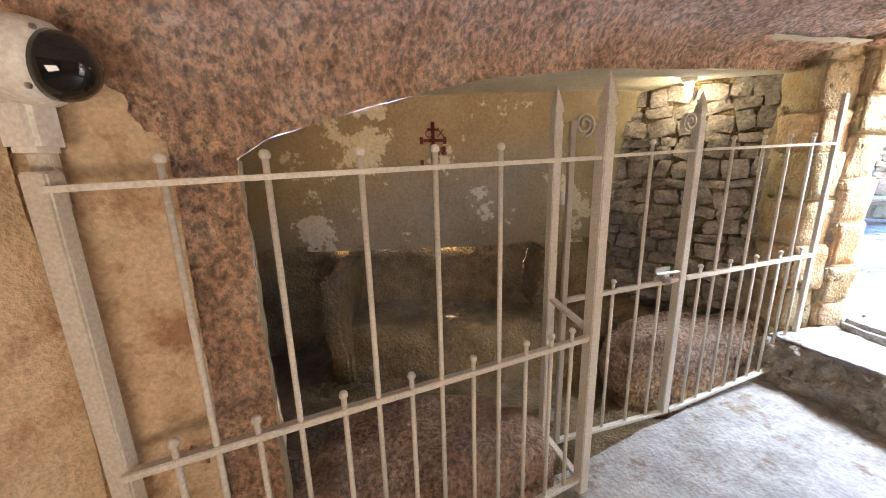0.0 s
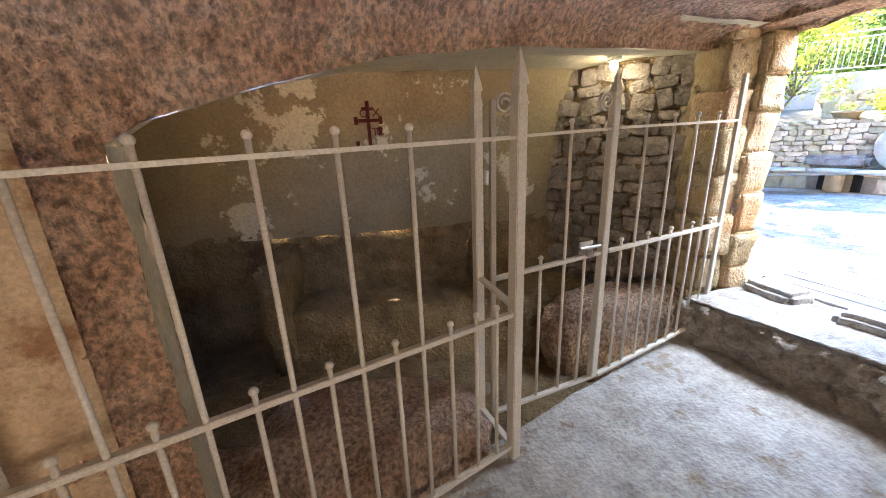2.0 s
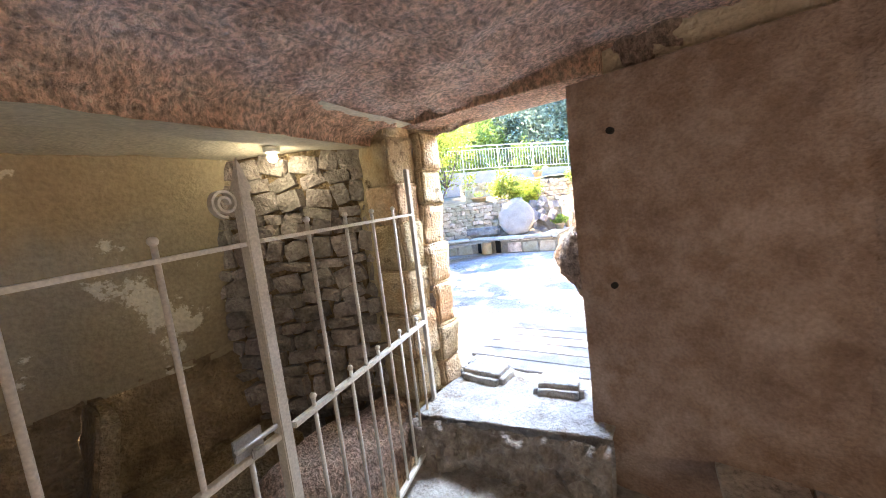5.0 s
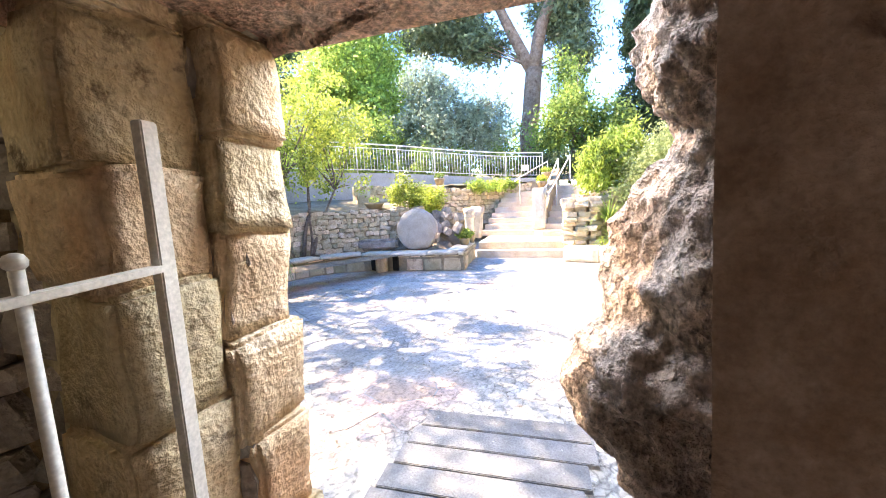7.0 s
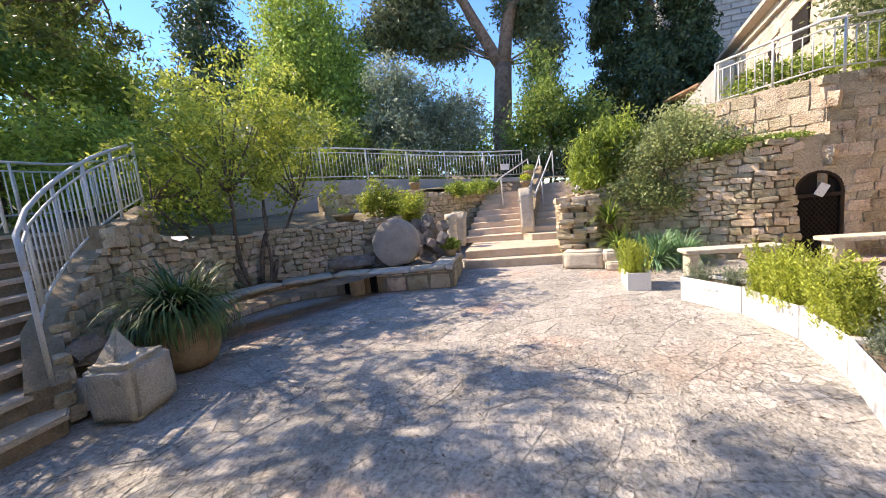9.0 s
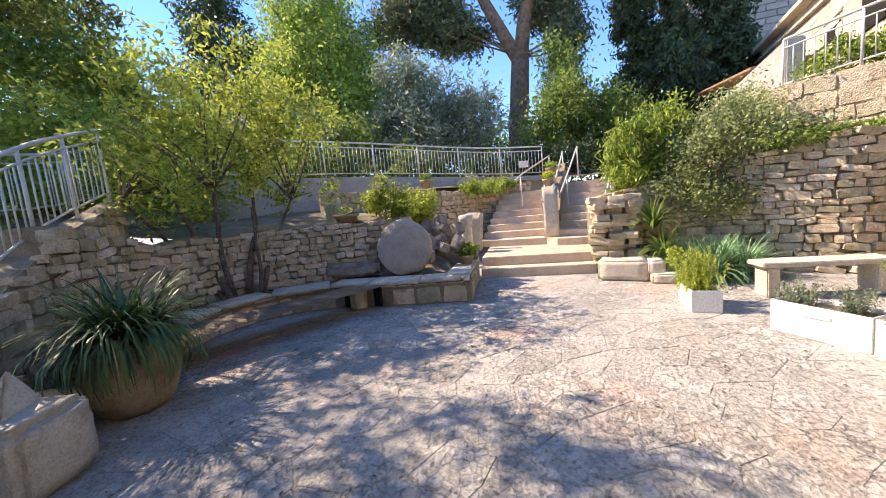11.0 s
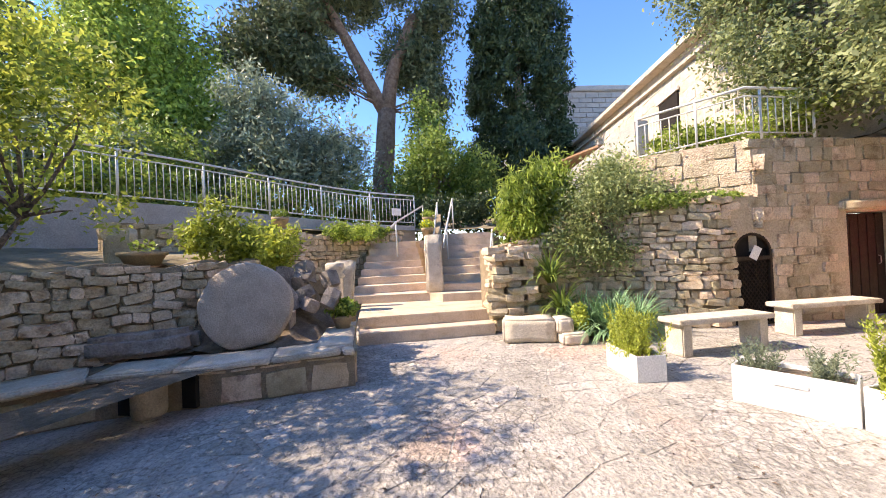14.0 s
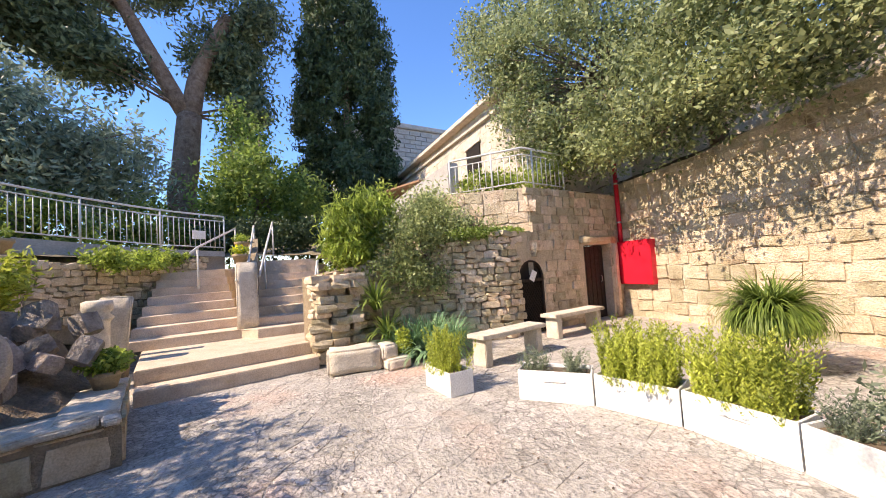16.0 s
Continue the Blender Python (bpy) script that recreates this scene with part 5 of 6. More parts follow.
# white troughs of rosemary
def planter(at, length, turn, seed, plant="rosemary", h=0.28, depth=0.3, panel=True, tall=0.42, n=130, label="white rectangular planter overflowing with lime-green rosemary"):
    ob = thing("planter", label, "planter", (*at, 0), turn, "planter row")
    bm = box((length, depth, h), (0, 0, h / 2))
    lid = max(bm.faces, key=lambda f: f.calc_center_median().z)
    bmesh.ops.inset_region(bm, faces=[lid], thickness=0.022)
    lid.normal_update()
    well = bmesh.ops.extrude_face_region(bm, geom=[lid])
    bmesh.ops.translate(bm, vec=(0, 0, -0.1), verts=[v for v in well["geom"] if isinstance(v, bmesh.types.BMVert)])
    bmesh.ops.delete(bm, geom=[lid], context="FACES_ONLY")
    bmesh.ops.bevel(bm, geom=[e for e in bm.edges if e.calc_length() > 0.05], offset=0.004, segments=2, affect="EDGES")
    part("box", bm, "trough", ob)
    part("soil", box((length - 0.06, depth - 0.06, 0.04), (0, 0, h - 0.05), wob=0.01, cuts=3), "soil", ob)
    if panel:
        part("plate", box((0.2, 0.012, 0.035), (0, -depth / 2 - 0.004, h * 0.72), bevel=0.004), "trough", ob, "raised white plate")
    r = random.Random(seed)
    if plant == "rosemary":
        sp = [(r.uniform(-length / 2 + 0.05, length / 2 - 0.05), r.gauss(0, depth * 0.28), h - 0.06) for _ in range(n)]
        sprigs("rosemary", sp, tall, 80, "leaf_rosemary", ob, seed, 0.034, "", 0.005, 0.2)
    else:
        for k in (-0.28, 0.25):
            sp = [(k * length + r.gauss(0, 0.05), r.gauss(0, 0.05), h - 0.06) for _ in range(45)]
            sprigs("lavender", sp, 0.26, 34, "leaf_olive", ob, seed + int(k * 10), 0.028, "grey-green tuft", 0.004, 0.4)
    return ob


planter((8.59, 1.02), 0.55, 180, 1, "rosemary", 0.25, 0.29, False, 0.44, 90)
ROW = [(7.86, 0.66), (7.29, 0.26), (6.62, 0.12), (5.92, 0.2), (5.22, 0.42)]
for i, (a, b) in enumerate(zip(ROW, ROW[1:])):
    L = math.hypot(b[0] - a[0], b[1] - a[1])
    ang = math.degrees(math.atan2(b[1] - a[1], b[0] - a[0]))
    nx, ny = -(b[1] - a[1]) / L, (b[0] - a[0]) / L
    planter(((a[0] + b[0]) / 2 + nx * 0.15, (a[1] + b[1]) / 2 + ny * 0.15), L - 0.012, ang + 0, 3 + i, "lavender" if i in (0, 3) else "rosemary", 0.29, 0.3, i in (0, 2), 0.5, 190, "white rectangular planter with grey-green tufts" if i in (0, 3) else "white rectangular planter overflowing with lime-green rosemary")

# stone benches by the house
for (cx, cy, tn, ln) in ((9.12, -0.32, -84, 1.28), (9.62, -2.3, -87, 1.4)):
    bn = thing("stone_bench", "pale stone slab bench on two block legs", "bench", (cx, cy, 0), tn, "court benches")
    part("seat", box((ln, 0.34, 0.06), (0, 0, 0.392), bevel=0.01, wob=0.006, cuts=2), "pale_stone", bn)
    for k in (-1, 1):
        part("leg", box((0.13, 0.26, 0.365), (k * ln * 0.4, 0, 0.181), bevel=0.012), "pale_stone", bn)

# arched door with lattice, and the cellar door
adoor = thing("door_arched", "dark arched wooden door with a lattice and a white card", "door", (10.235, -1.88, 0))
bm = bmesh.new()
prof = [(-0.31, 0), (0.31, 0), *[(0.31 * math.cos(a), 1.07 + 0.31 * math.sin(a)) for a in [math.pi * k / 16 for k in range(17)]]]
lo = [bm.verts.new((0.03, y, z_)) for y, z_ in prof]
bm.faces.new(lo)
# black sheet: shade behind the lattice put into the colour
part("panel", bm, "black", adoor, "black sheet painting the shade behind the lattice")
bm = bmesh.new()
for k in range(len(prof)):
    a, b = prof[k], prof[(k + 1) % len(prof)]
    if math.hypot(a[0] - b[0], a[1] - b[1]) > 1e-3:
        flat_bar((-0.02, a[0] * 0.95, a[1] * 0.985 + 0.01), (-0.02, b[0] * 0.95, b[1] * 0.985 + 0.01), 0.05, 0.05, (1, 0, 0), bm)
part("frame", bm, "dark_wood", adoor)
bm = bmesh.new()
for k in range(-14, 15):
    for sgn in (-1, 1):
        pts = []
        for tt in np.linspace(-0.9, 0.9, 37):
            y, z_ = tt, 0.55 + sgn * tt * 1.35 + k * 0.085
            if abs(y) < 0.29 and 0.06 < z_ < 0.98:
                pts.append((y, z_))
        if len(pts) > 1:
            flat_bar((-0.01 - 0.006 * sgn, *pts[0]), (-0.01 - 0.006 * sgn, *pts[-1]), 0.008, 0.02, (1, 0, 0), bm)
part("lattice", bm, "dark_wood", adoor)
part("rail", box((0.04, 0.58, 0.06), (-0.02, 0, 1.0), bevel=0.005), "dark_wood", adoor)
part("card", box((0.006, 0.13, 0.2), (-0.06, -0.03, 1.08), Matrix.Rotation(0.5, 3, "X")), "sign_white", adoor, "tilted white card")
cdoor = thing("door_cellar", "dark brown plank door in a stone frame", "door", (10.42, -3.9, 0))
for k in range(6):
    part("plank", box((0.04, 0.145, 1.62), (0, -0.375 + 0.15 * k, 0.81), bevel=0.006), "dark_wood", cdoor)
part("handle", tube([(-0.03, -0.32, 0.8), (-0.06, -0.32, 0.82), (-0.06, -0.32, 0.92), (-0.03, -0.32, 0.94)], 0.008, 8), "steel", cdoor)
part("lintel_stone", box((0.3, 1.15, 0.16), (10.26, -3.9, 1.74), bevel=0.02, wob=0.01, cuts=3), "quoin", house, smooth=True)
part("jamb_stone", box((0.3, 0.14, 1.65), (10.27, -4.47, 0.82), bevel=0.015, wob=0.01, cuts=4), "quoin", house, smooth=True)

bm = bmesh.new()
arc = [(-1.88 + 0.31 * math.cos(a), 1.07 + 0.31 * math.sin(a)) for a in [math.pi * k / 16 for k in range(17)]]
for (ya, za), (yb, zb) in zip(arc, arc[1:]):
    q_ = [bm.verts.new(p) for p in ((10.19, ya, za), (10.19, yb, zb), (10.19, yb, 1.44), (10.19, ya, 1.44), (10.45, ya, za), (10.45, yb, zb))]
    bm.faces.new(q_[:4])
    bm.faces.new((q_[0], q_[1], q_[5], q_[4]))
part("door_arch", bm, "wall_render", house)

# red hose cabinet and pipe on the court wall
wdir = math.degrees(math.atan2(-4.35 + 4.75, 8.3 - 10.24))
fire = thing("hose_cabinet", "bright red steel hose cabinet on the wall", "cabinet", (9.72, -4.58, 0.72), wdir)
part("body", box((0.86, 0.2, 0.95), (0, -0.0, 0.475), bevel=0.01), "red", fire)
part("door", box((0.8, 0.02, 0.88), (0, 0.112, 0.475), bevel=0.008), "red", fire)
part("label_card", box((0.13, 0.004, 0.13), (0.15, 0.125, 0.82)), "sign_white", fire, "small white notice")
part("latch", box((0.03, 0.03, 0.08), (-0.34, 0.13, 0.45), bevel=0.005), "steel", fire)
pipe = thing("fire_pipe", "red painted standpipe on the wall", "pipe", (10.12, -4.66, 0))
part("riser", tube([(0, 0, 1.5), (0, 0, 3.5)], 0.05, 14), "red", pipe, smooth=True)
part("branch", tube([(0, 0, 1.55), (-0.2, 0.04, 1.5), (-0.35, 0.07, 1.45)], 0.035, 10), "red", pipe, smooth=True)
for z_ in (2.1, 3.0):
    part("clamp", lathe([(0.06, 0), (0.06, 0.04)], 14, (0, 0, z_)), "steel", pipe)


# railings
def railing(name, pts, h, label, gap=0.11, post_gap=1.3, mid=True, r=0.011, lean=0.0):
    """A welded railing along (x, y, z of the foot): posts, two rails and upright bars."""
    ob = thing(name, label, "railing")
    up = Vector((0, 0, 1))
    L = plen(pts)
    P = lambda s, z_: Vector(lerp_path(pts, s)[0][:2] + [lerp_path(pts, s)[0][2] + z_])
    n = max(2, int(L / 0.35))
    line = lambda z_: [P(L * i / n, z_) for i in range(n + 1)]
    part("top_rail", tube(line(h), r * 2.0, 8), "rail_paint", ob, smooth=True)
    part("low_rail", tube(line(0.12), r * 1.2, 6), "rail_paint", ob, smooth=True)
    if mid:
        part("mid_rail", tube(line(h - 0.13), r * 1.2, 6), "rail_paint", ob, smooth=True)
    k = max(1, round(L / post_gap))
    for i in range(k + 1):
        part("post", tube([P(L * i / k, 0), P(L * i / k, h)], r * 1.7, 8), "rail_paint", ob, smooth=True)
    k = int(L / gap)
    unit = None
    for i in range(1, k):
        if unit is None:
            first = part("bar", tube([(0, 0, 0.12), (0, 0, h - (0.13 if mid else 0))], r * 0.75, 6), "rail_paint", ob, smooth=True)
            unit = first.data
            first.matrix_local = Matrix.Translation(P(L * i / k, 0))
        else:
            bar = new("bar", unit)
            bar.parent, bar.matrix_local = ob, Matrix.Translation(P(L * i / k, 0))
    return ob


railing("terrace_railing", UPPER_RAIL, 0.94, "pale grey welded railing along the upper path")
railing("house_railing", [(11.35, -0.92, 2.74), (10.24, -1.92, 2.8), (10.24, -3.05, 2.76)], 0.8, "pale grey welded railing on the house terrace", 0.12, 0.95)
railing("stair_railing", smooth_path([(4.47, 5.83, 0.34), (4.68, 6.3, 0.72), (5.26, 6.92, 1.15), (5.96, 7.47, 1.55), (6.82, 8.07, 1.9)], 6), 0.92, "curved pale grey railing beside the worn steps", 0.1, 0.7)
railing("stair_railing", [(3.75, 6.2, 0.48), (4.69, 7.4, 1.24), (5.3, 8.05, 1.62)], 0.87, "pale grey railing on the rock side of the steps", 0.12, 0.9)
railing("upper_railing", [(5.0, 9.4, 1.75), (6.9, 9.9, 1.85), (8.4, 10.2, 2.2), (9.6, 10.0, 2.5)], 0.9, "pale grey railing on the upper terrace", 0.12, 1.3)
for pts_, lab in (([(12.5, 2.62, 1.4), (13.5, 2.45, 1.9), (14.9, 2.15, 2.75)], "sloping pale handrail between the flights"), ([(12.35, 3.0, 1.35), (13.5, 2.75, 1.75), (15.2, 2.55, 2.7)], "sloping pale handrail between the flights"), ([(13.7, 3.75, 1.95), (14.0, 3.65, 2.09), (15.6, 2.95, 2.68)], "sloping pale handrail by the terrace wall"), ([(12.0, 1.75, 1.2), (12.9, 1.5, 1.75)], "short pale handrail by the shrubs")):
    hr = thing("handrail", lab, "handrail")
    part("rail", tube(pts_, 0.022, 8), "rail_paint", hr, smooth=True)
    for p in (pts_[0], pts_[-1]) if len(pts_) < 3 else (pts_[1], pts_[-1]):
        part("post", tube([(p[0], p[1], p[2] - 0.85), (p[0], p[1], p[2])], 0.018, 8), "rail_paint", hr, smooth=True)
part("sign", box((0.01, 0.3, 0.2), (15.35, 3.7, 2.5), Matrix.Rotation(0.6, 3, "Z")), "sign_white", None, "small white notice on the railing", cat="sign")

# small clay pots
def clay_pot(at, r, h, seed, leaf, label, tuft=0.25, n=500):
    ob = thing("flower_pot", label, "flower pot", at)
    part("body", lathe([(r * 0.65, 0), (r * 0.9, h * 0.7), (r, h * 0.75), (r, h), (r * 0.85, h), (r * 0.8, h * 0.85)], 24), "terracotta", ob, smooth=True)
    leaves("foliage", [(0, 0, h + tuft * 0.4, tuft, tuft, tuft * 0.6)], n, 0.035, leaf, ob, shell=0.2, long=1.4, seed=seed)
    return ob


clay_pot((9.72, 4.12, 0.408), 0.13, 0.16, 1, "leaf_bright", "ochre clay pot with trailing green geranium", 0.22, 700)
clay_pot((12.75, 5.95, 1.95), 0.17, 0.22, 2, "leaf_mid", "clay pot with a small dark plant on the wall", 0.18, 250)
clay_pot((9.55, 6.35, 1.3), 0.24, 0.16, 3, "leaf_mid", "broad clay bowl on the garden wall", 0.15, 60)
clay_pot((10.15, 4.08, 0.408), 0.07, 0.2, 4, "leaf_mid", "small red clay pot by the steps", 0.08, 40)
clay_pot((13.6, 2.9, 1.69), 0.15, 0.2, 6, "leaf_bright", "clay pot with yellow flowers on the stair wall", 0.2, 300)
clay_pot((14.3, 2.85, 2.01), 0.15, 0.2, 7, "leaf_bright", "clay pot with green plant on the stair wall", 0.2, 300)
leaves("yellow_flowers", [(13.6, 2.9, 2.0, 0.16, 0.15, 0.1)], 150, 0.035, "petal", None, "bright yellow blossoms above the stair wall", shell=0.3, long=1.2, kind="stuff")
# ---- plants and trees ----
def tree(name, label, stems, blobs, n, size, leaf, bark="bark", seed=0, clump=0.25, shell=0.45, long=2.0, droop=0.0, cat="tree", up=0.0):
    """stems: (from, to, radius, end radius); the crown is many separate leaves."""
    ob = thing(name, label, cat)
    bm = bmesh.new()
    for i, (a, b, r0, r1) in enumerate(stems):
        limb(bm, a, b, r0, r1, 0.07, 7, seed + i, 9 if r0 > 0.1 else 6)
    rng = random.Random(seed)
    ends = [s[1] for s in stems]
    for i, bl in enumerate(blobs):
        e = min(ends, key=lambda q: (Vector(q) - Vector(bl[:3])).length)
        for k in range(5):
            t = [bl[j] + rng.uniform(-0.7, 0.7) * bl[j + 3] for j in range(3)]
            limb(bm, e, t, stems[-1][3] * 0.8 + 0.004, 0.006, 0.12, 5, seed + i * 7 + k, 5)
    part("trunk", bm, bark, ob, smooth=True)
    leaves("crown", blobs, n, size, leaf, ob, shell=shell, long=long, clump=clump, seed=seed, droop=droop, up=up)
    return ob


# multi-stemmed shrub tree behind the bench
tree("shrub_tree", "airy multi-stemmed shrub tree with yellow-green leaves", [((7.6, 7.15, 0.32), (7.2, 7.5, 1.9), 0.06, 0.025), ((7.7, 7.2, 0.32), (7.7, 7.3, 2.0), 0.05, 0.025), ((7.85, 7.1, 0.32), (8.3, 7.2, 1.9), 0.055, 0.025), ((8.0, 7.0, 0.32), (8.7, 6.8, 1.8), 0.05, 0.02), ((7.55, 7.2, 0.32), (6.9, 8.0, 1.9), 0.04, 0.02), ((7.95, 6.95, 0.32), (8.1, 7.05, 1.7), 0.035, 0.02)],
     [(7.95, 7.38, 2.48, 1, 1.1, 0.8), (8.85, 6.88, 2.38, 0.9, 0.9, 0.75), (7.35, 8.08, 2.38, 0.9, 0.9, 0.8), (8.35, 7.28, 3.08, 0.9, 1, 0.6), (8.15, 7.08, 3.78, 1, 1, 0.6), (9.05, 6.88, 3.28, 0.8, 0.8, 0.6), (7.35, 7.68, 3.28, 0.8, 0.8, 0.6), (7.05, 7.48, 1.98, 0.6, 0.7, 0.45), (7.85, 8.48, 2.08, 0.7, 0.7, 0.6)], 15000, 0.034, "leaf_yellow", seed=2, clump=0.1, shell=0.35, long=2.4)
# shrubs on the right-hand garden wall
tree("shrub", "tall bright green shrub beside the steps", [((11.3, 1.0, 1.2), (11.2, 1.1, 1.9), 0.03, 0.012), ((11.4, 0.8, 1.2), (11.4, 0.7, 2.0), 0.03, 0.012)], [(11.25, 1.15, 2.05, 0.4, 0.5, 0.6), (11.3, 0.75, 2.4, 0.35, 0.35, 0.55), (11.1, 1.4, 1.7, 0.3, 0.35, 0.4), (11.2, 1.5, 2.2, 0.25, 0.25, 0.35)], 11000, 0.028, "leaf_bright", seed=5, clump=0.1, shell=0.2, long=4.0, cat="shrub", up=1.2)
tree("shrub", "sprawling grey-green shrub over the rubble wall", [((11.2, 0.2, 1.4), (11.0, 0.2, 2.0), 0.03, 0.012), ((11.0, -0.4, 1.5), (10.9, -0.5, 2.1), 0.03, 0.012)], [(10.95, 0.35, 1.85, 0.5, 0.6, 0.5), (10.8, -0.4, 2.05, 0.5, 0.6, 0.45), (10.75, 0.5, 1.4, 0.3, 0.5, 0.4), (10.9, 0.0, 2.3, 0.4, 0.5, 0.3), (10.5, -0.9, 1.95, 0.3, 0.4, 0.2), (11.1, -0.2, 2.6, 0.4, 0.5, 0.3), (10.6, 0.1, 1.2, 0.25, 0.4, 0.3)], 22000, 0.027, "leaf_shrub", seed=6, clump=0.1, shell=0.25, long=2.0, cat="shrub")
leaves("ivy", [(10.35, -0.9, 1.92, 0.25, 0.8, 0.14), (10.3, -1.5, 1.95, 0.2, 0.4, 0.1)], 2500, 0.03, "leaf_mid", None, "green ivy trailing over the rubble wall top", shell=0.1, kind="stuff")
for i, (x, y, z_) in enumerate(((10.45, 1.0, 0.3), (10.6, 1.1, 0.75))):
    fr = thing("fern", "arching palm-like fern against the stones", "fern", (x, y, z_))
    blades("fronds", (0, 0, 0), 90, 0.7, 0.034, "leaf_mid", fr, 1.2, 0.8, 0.03, 31 + i)
for i, (x, y) in enumerate(((10.2, 0.75), (10.3, 0.35), (10.15, 0.05), (9.95, 0.5))):
    cl = thing("strap_clump", "mounded clump of grey-green blade leaves", "plant", (x, y, 0.0), 0, "blade clumps")
    blades("foliage", (0, 0, 0.02), 360, 0.72, 0.026, "leaf_grey", cl, 1.25, 0.7, 0.12, 40 + i)
lb = thing("low_shrub", "small lime-green shrub among the blades", "shrub", (9.95, 0.95, 0))
leaves("foliage", [(0, 0, 0.28, 0.14, 0.14, 0.25)], 900, 0.025, "leaf_rosemary", lb, shell=0.1, long=1.8)
# shrubs above the bench
for nm, lab, bl, n, lf in (("shrub", "bright yellow-green shrub above the bench", [(10.1, 5.9, 1.65, 0.35, 0.4, 0.4), (10.4, 5.6, 1.5, 0.4, 0.35, 0.35)], 4200, "leaf_rosemary"), ("shrub", "rounded dark yellow shrub behind the disc", [(10.2, 5.2, 1.42, 0.35, 0.45, 0.35)], 3800, "leaf_yellow")):
    sh = thing(nm, lab, "shrub")
    leaves("foliage", bl, n, 0.03, lf, sh, shell=0.15, clump=0.06, long=2.6, seed=n)
sh = thing("trailing_plants", "green plants trailing along the terrace wall top", "plant")
leaves("foliage", [(13.6, 4.95, 1.9, 0.4, 0.35, 0.2), (14.4, 4.5, 1.9, 0.5, 0.4, 0.22), (15.0, 4.15, 1.95, 0.3, 0.3, 0.2)], 4500, 0.035, "leaf_bright", sh, shell=0.1, clump=0.06, seed=77)
ag = thing("potted_yucca", "rounded strap-leaved plant in front of the court wall", "plant", (6.68, -1.9, 0.0))
part("trunk", lathe([(0.09, 0), (0.07, 0.3), (0.06, 0.58)], 12, wob=0.1), "bark", ag, smooth=True)
blades("foliage", (0, 0, 0.56), 1700, 0.72, 0.02, "leaf_mid", ag, 1.5, 1.2, 0.1, 51)
dg = thing("grey_shrub", "low grey-green shrub by the planters", "shrub", (5.35, -0.3, 0))
leaves("foliage", [(0, 0, 0.3, 0.4, 0.4, 0.3)], 2500, 0.022, "leaf_olive", dg, shell=0.2, clump=0.06, long=2.6, seed=9)

# tall trees of the upper garden
tree("pine_tree", "tall umbrella pine with a forked rosy trunk", [((22, 4.5, 2.6), (22, 4.3, 8.0), 0.52, 0.42), ((22, 4.3, 7.8), (22, 7.0, 13.5), 0.34, 0.16), ((22, 4.3, 7.8), (22.3, 2.9, 12.6), 0.36, 0.24), ((22, 6.0, 11.5), (22, 9.5, 13.5), 0.16, 0.07)],
     [(22, 8.8, 12.0, 2.0, 2.2, 1.2), (22.5, 6.6, 14.0, 2.4, 2.6, 1.3), (22, 10.5, 10.8, 1.6, 1.6, 1.0), (23, 3.2, 11.0, 1.5, 1.3, 1.6), (22, 2.2, 8.5, 1.0, 0.8, 1.2), (22, 7.0, 9.6, 1.3, 1.4, 0.8), (22.5, 4.5, 15.5, 3.0, 3.0, 1.2), (22.5, 2.4, 10.2, 1.2, 1.0, 1.4), (22.4, 8.2, 10.4, 1.8, 1.6, 0.9), (22.3, 1.8, 12.6, 1.3, 1.2, 1.2)], 58000, 0.085, "leaf_pine", "pine_bark", 12, 0.28, 0.3, 3.0)
cyp = thing("cypress", "tall dense dark green cypress", "tree")
bm = tube([(24, -2.6, 3.0), (24, -2.6, 9), (24, -2.6, 17)], 0.35, 9, taper=0.06)
part("trunk", bm, "bark", cyp, smooth=True)
prng = random.Random(4)
plumes = [(24, -2.6, 6.0, 2.1, 2.2, 2.6), (24, -2.6, 10.0, 2.5, 2.6, 3.2), (24, -2.2, 14.0, 1.9, 1.8, 3.4), (24, -2.0, 18.0, 1.2, 1.2, 2.8), (24, -4.4, 13.0, 1.0, 1.0, 3.0)]
for i in range(30):
    a, zz = prng.uniform(0, 6.283), prng.uniform(4.5, 16.5)
    rad = 2.5 * (1 - max(0, zz - 9) / 14) * prng.uniform(0.8, 1.15)
    plumes.append((24 + rad * math.cos(a), -2.6 + rad * math.sin(a) * 1.1, zz, prng.uniform(0.4, 0.75), prng.uniform(0.4, 0.75), prng.uniform(1.2, 2.2)))
leaves("crown", plumes, 100000, 0.085, "leaf_dark", cyp, shell=0.6, clump=0.16, long=2.6, seed=21, up=0.9)
tree("broadleaf_tree", "full sunlit mid-green broadleaf tree", [((20, 13.6, 2.8), (20, 13.8, 7), 0.28, 0.18), ((20, 13.8, 7), (20, 15.2, 10), 0.15, 0.06), ((20, 13.8, 7), (20, 12.6, 10.5), 0.15, 0.06)], [(20, 13.9, 9.0, 2.8, 3.2, 2.6), (19.5, 12.4, 7.6, 2.2, 2.2, 2.0), (20, 15.5, 8.0, 2.2, 2.0, 2.4), (20, 14.3, 11.5, 2.0, 2.2, 1.8), (19, 11.2, 6.2, 1.5, 1.5, 1.4)], 64000, 0.085, "leaf_bright", seed=30, clump=0.32, shell=0.4)
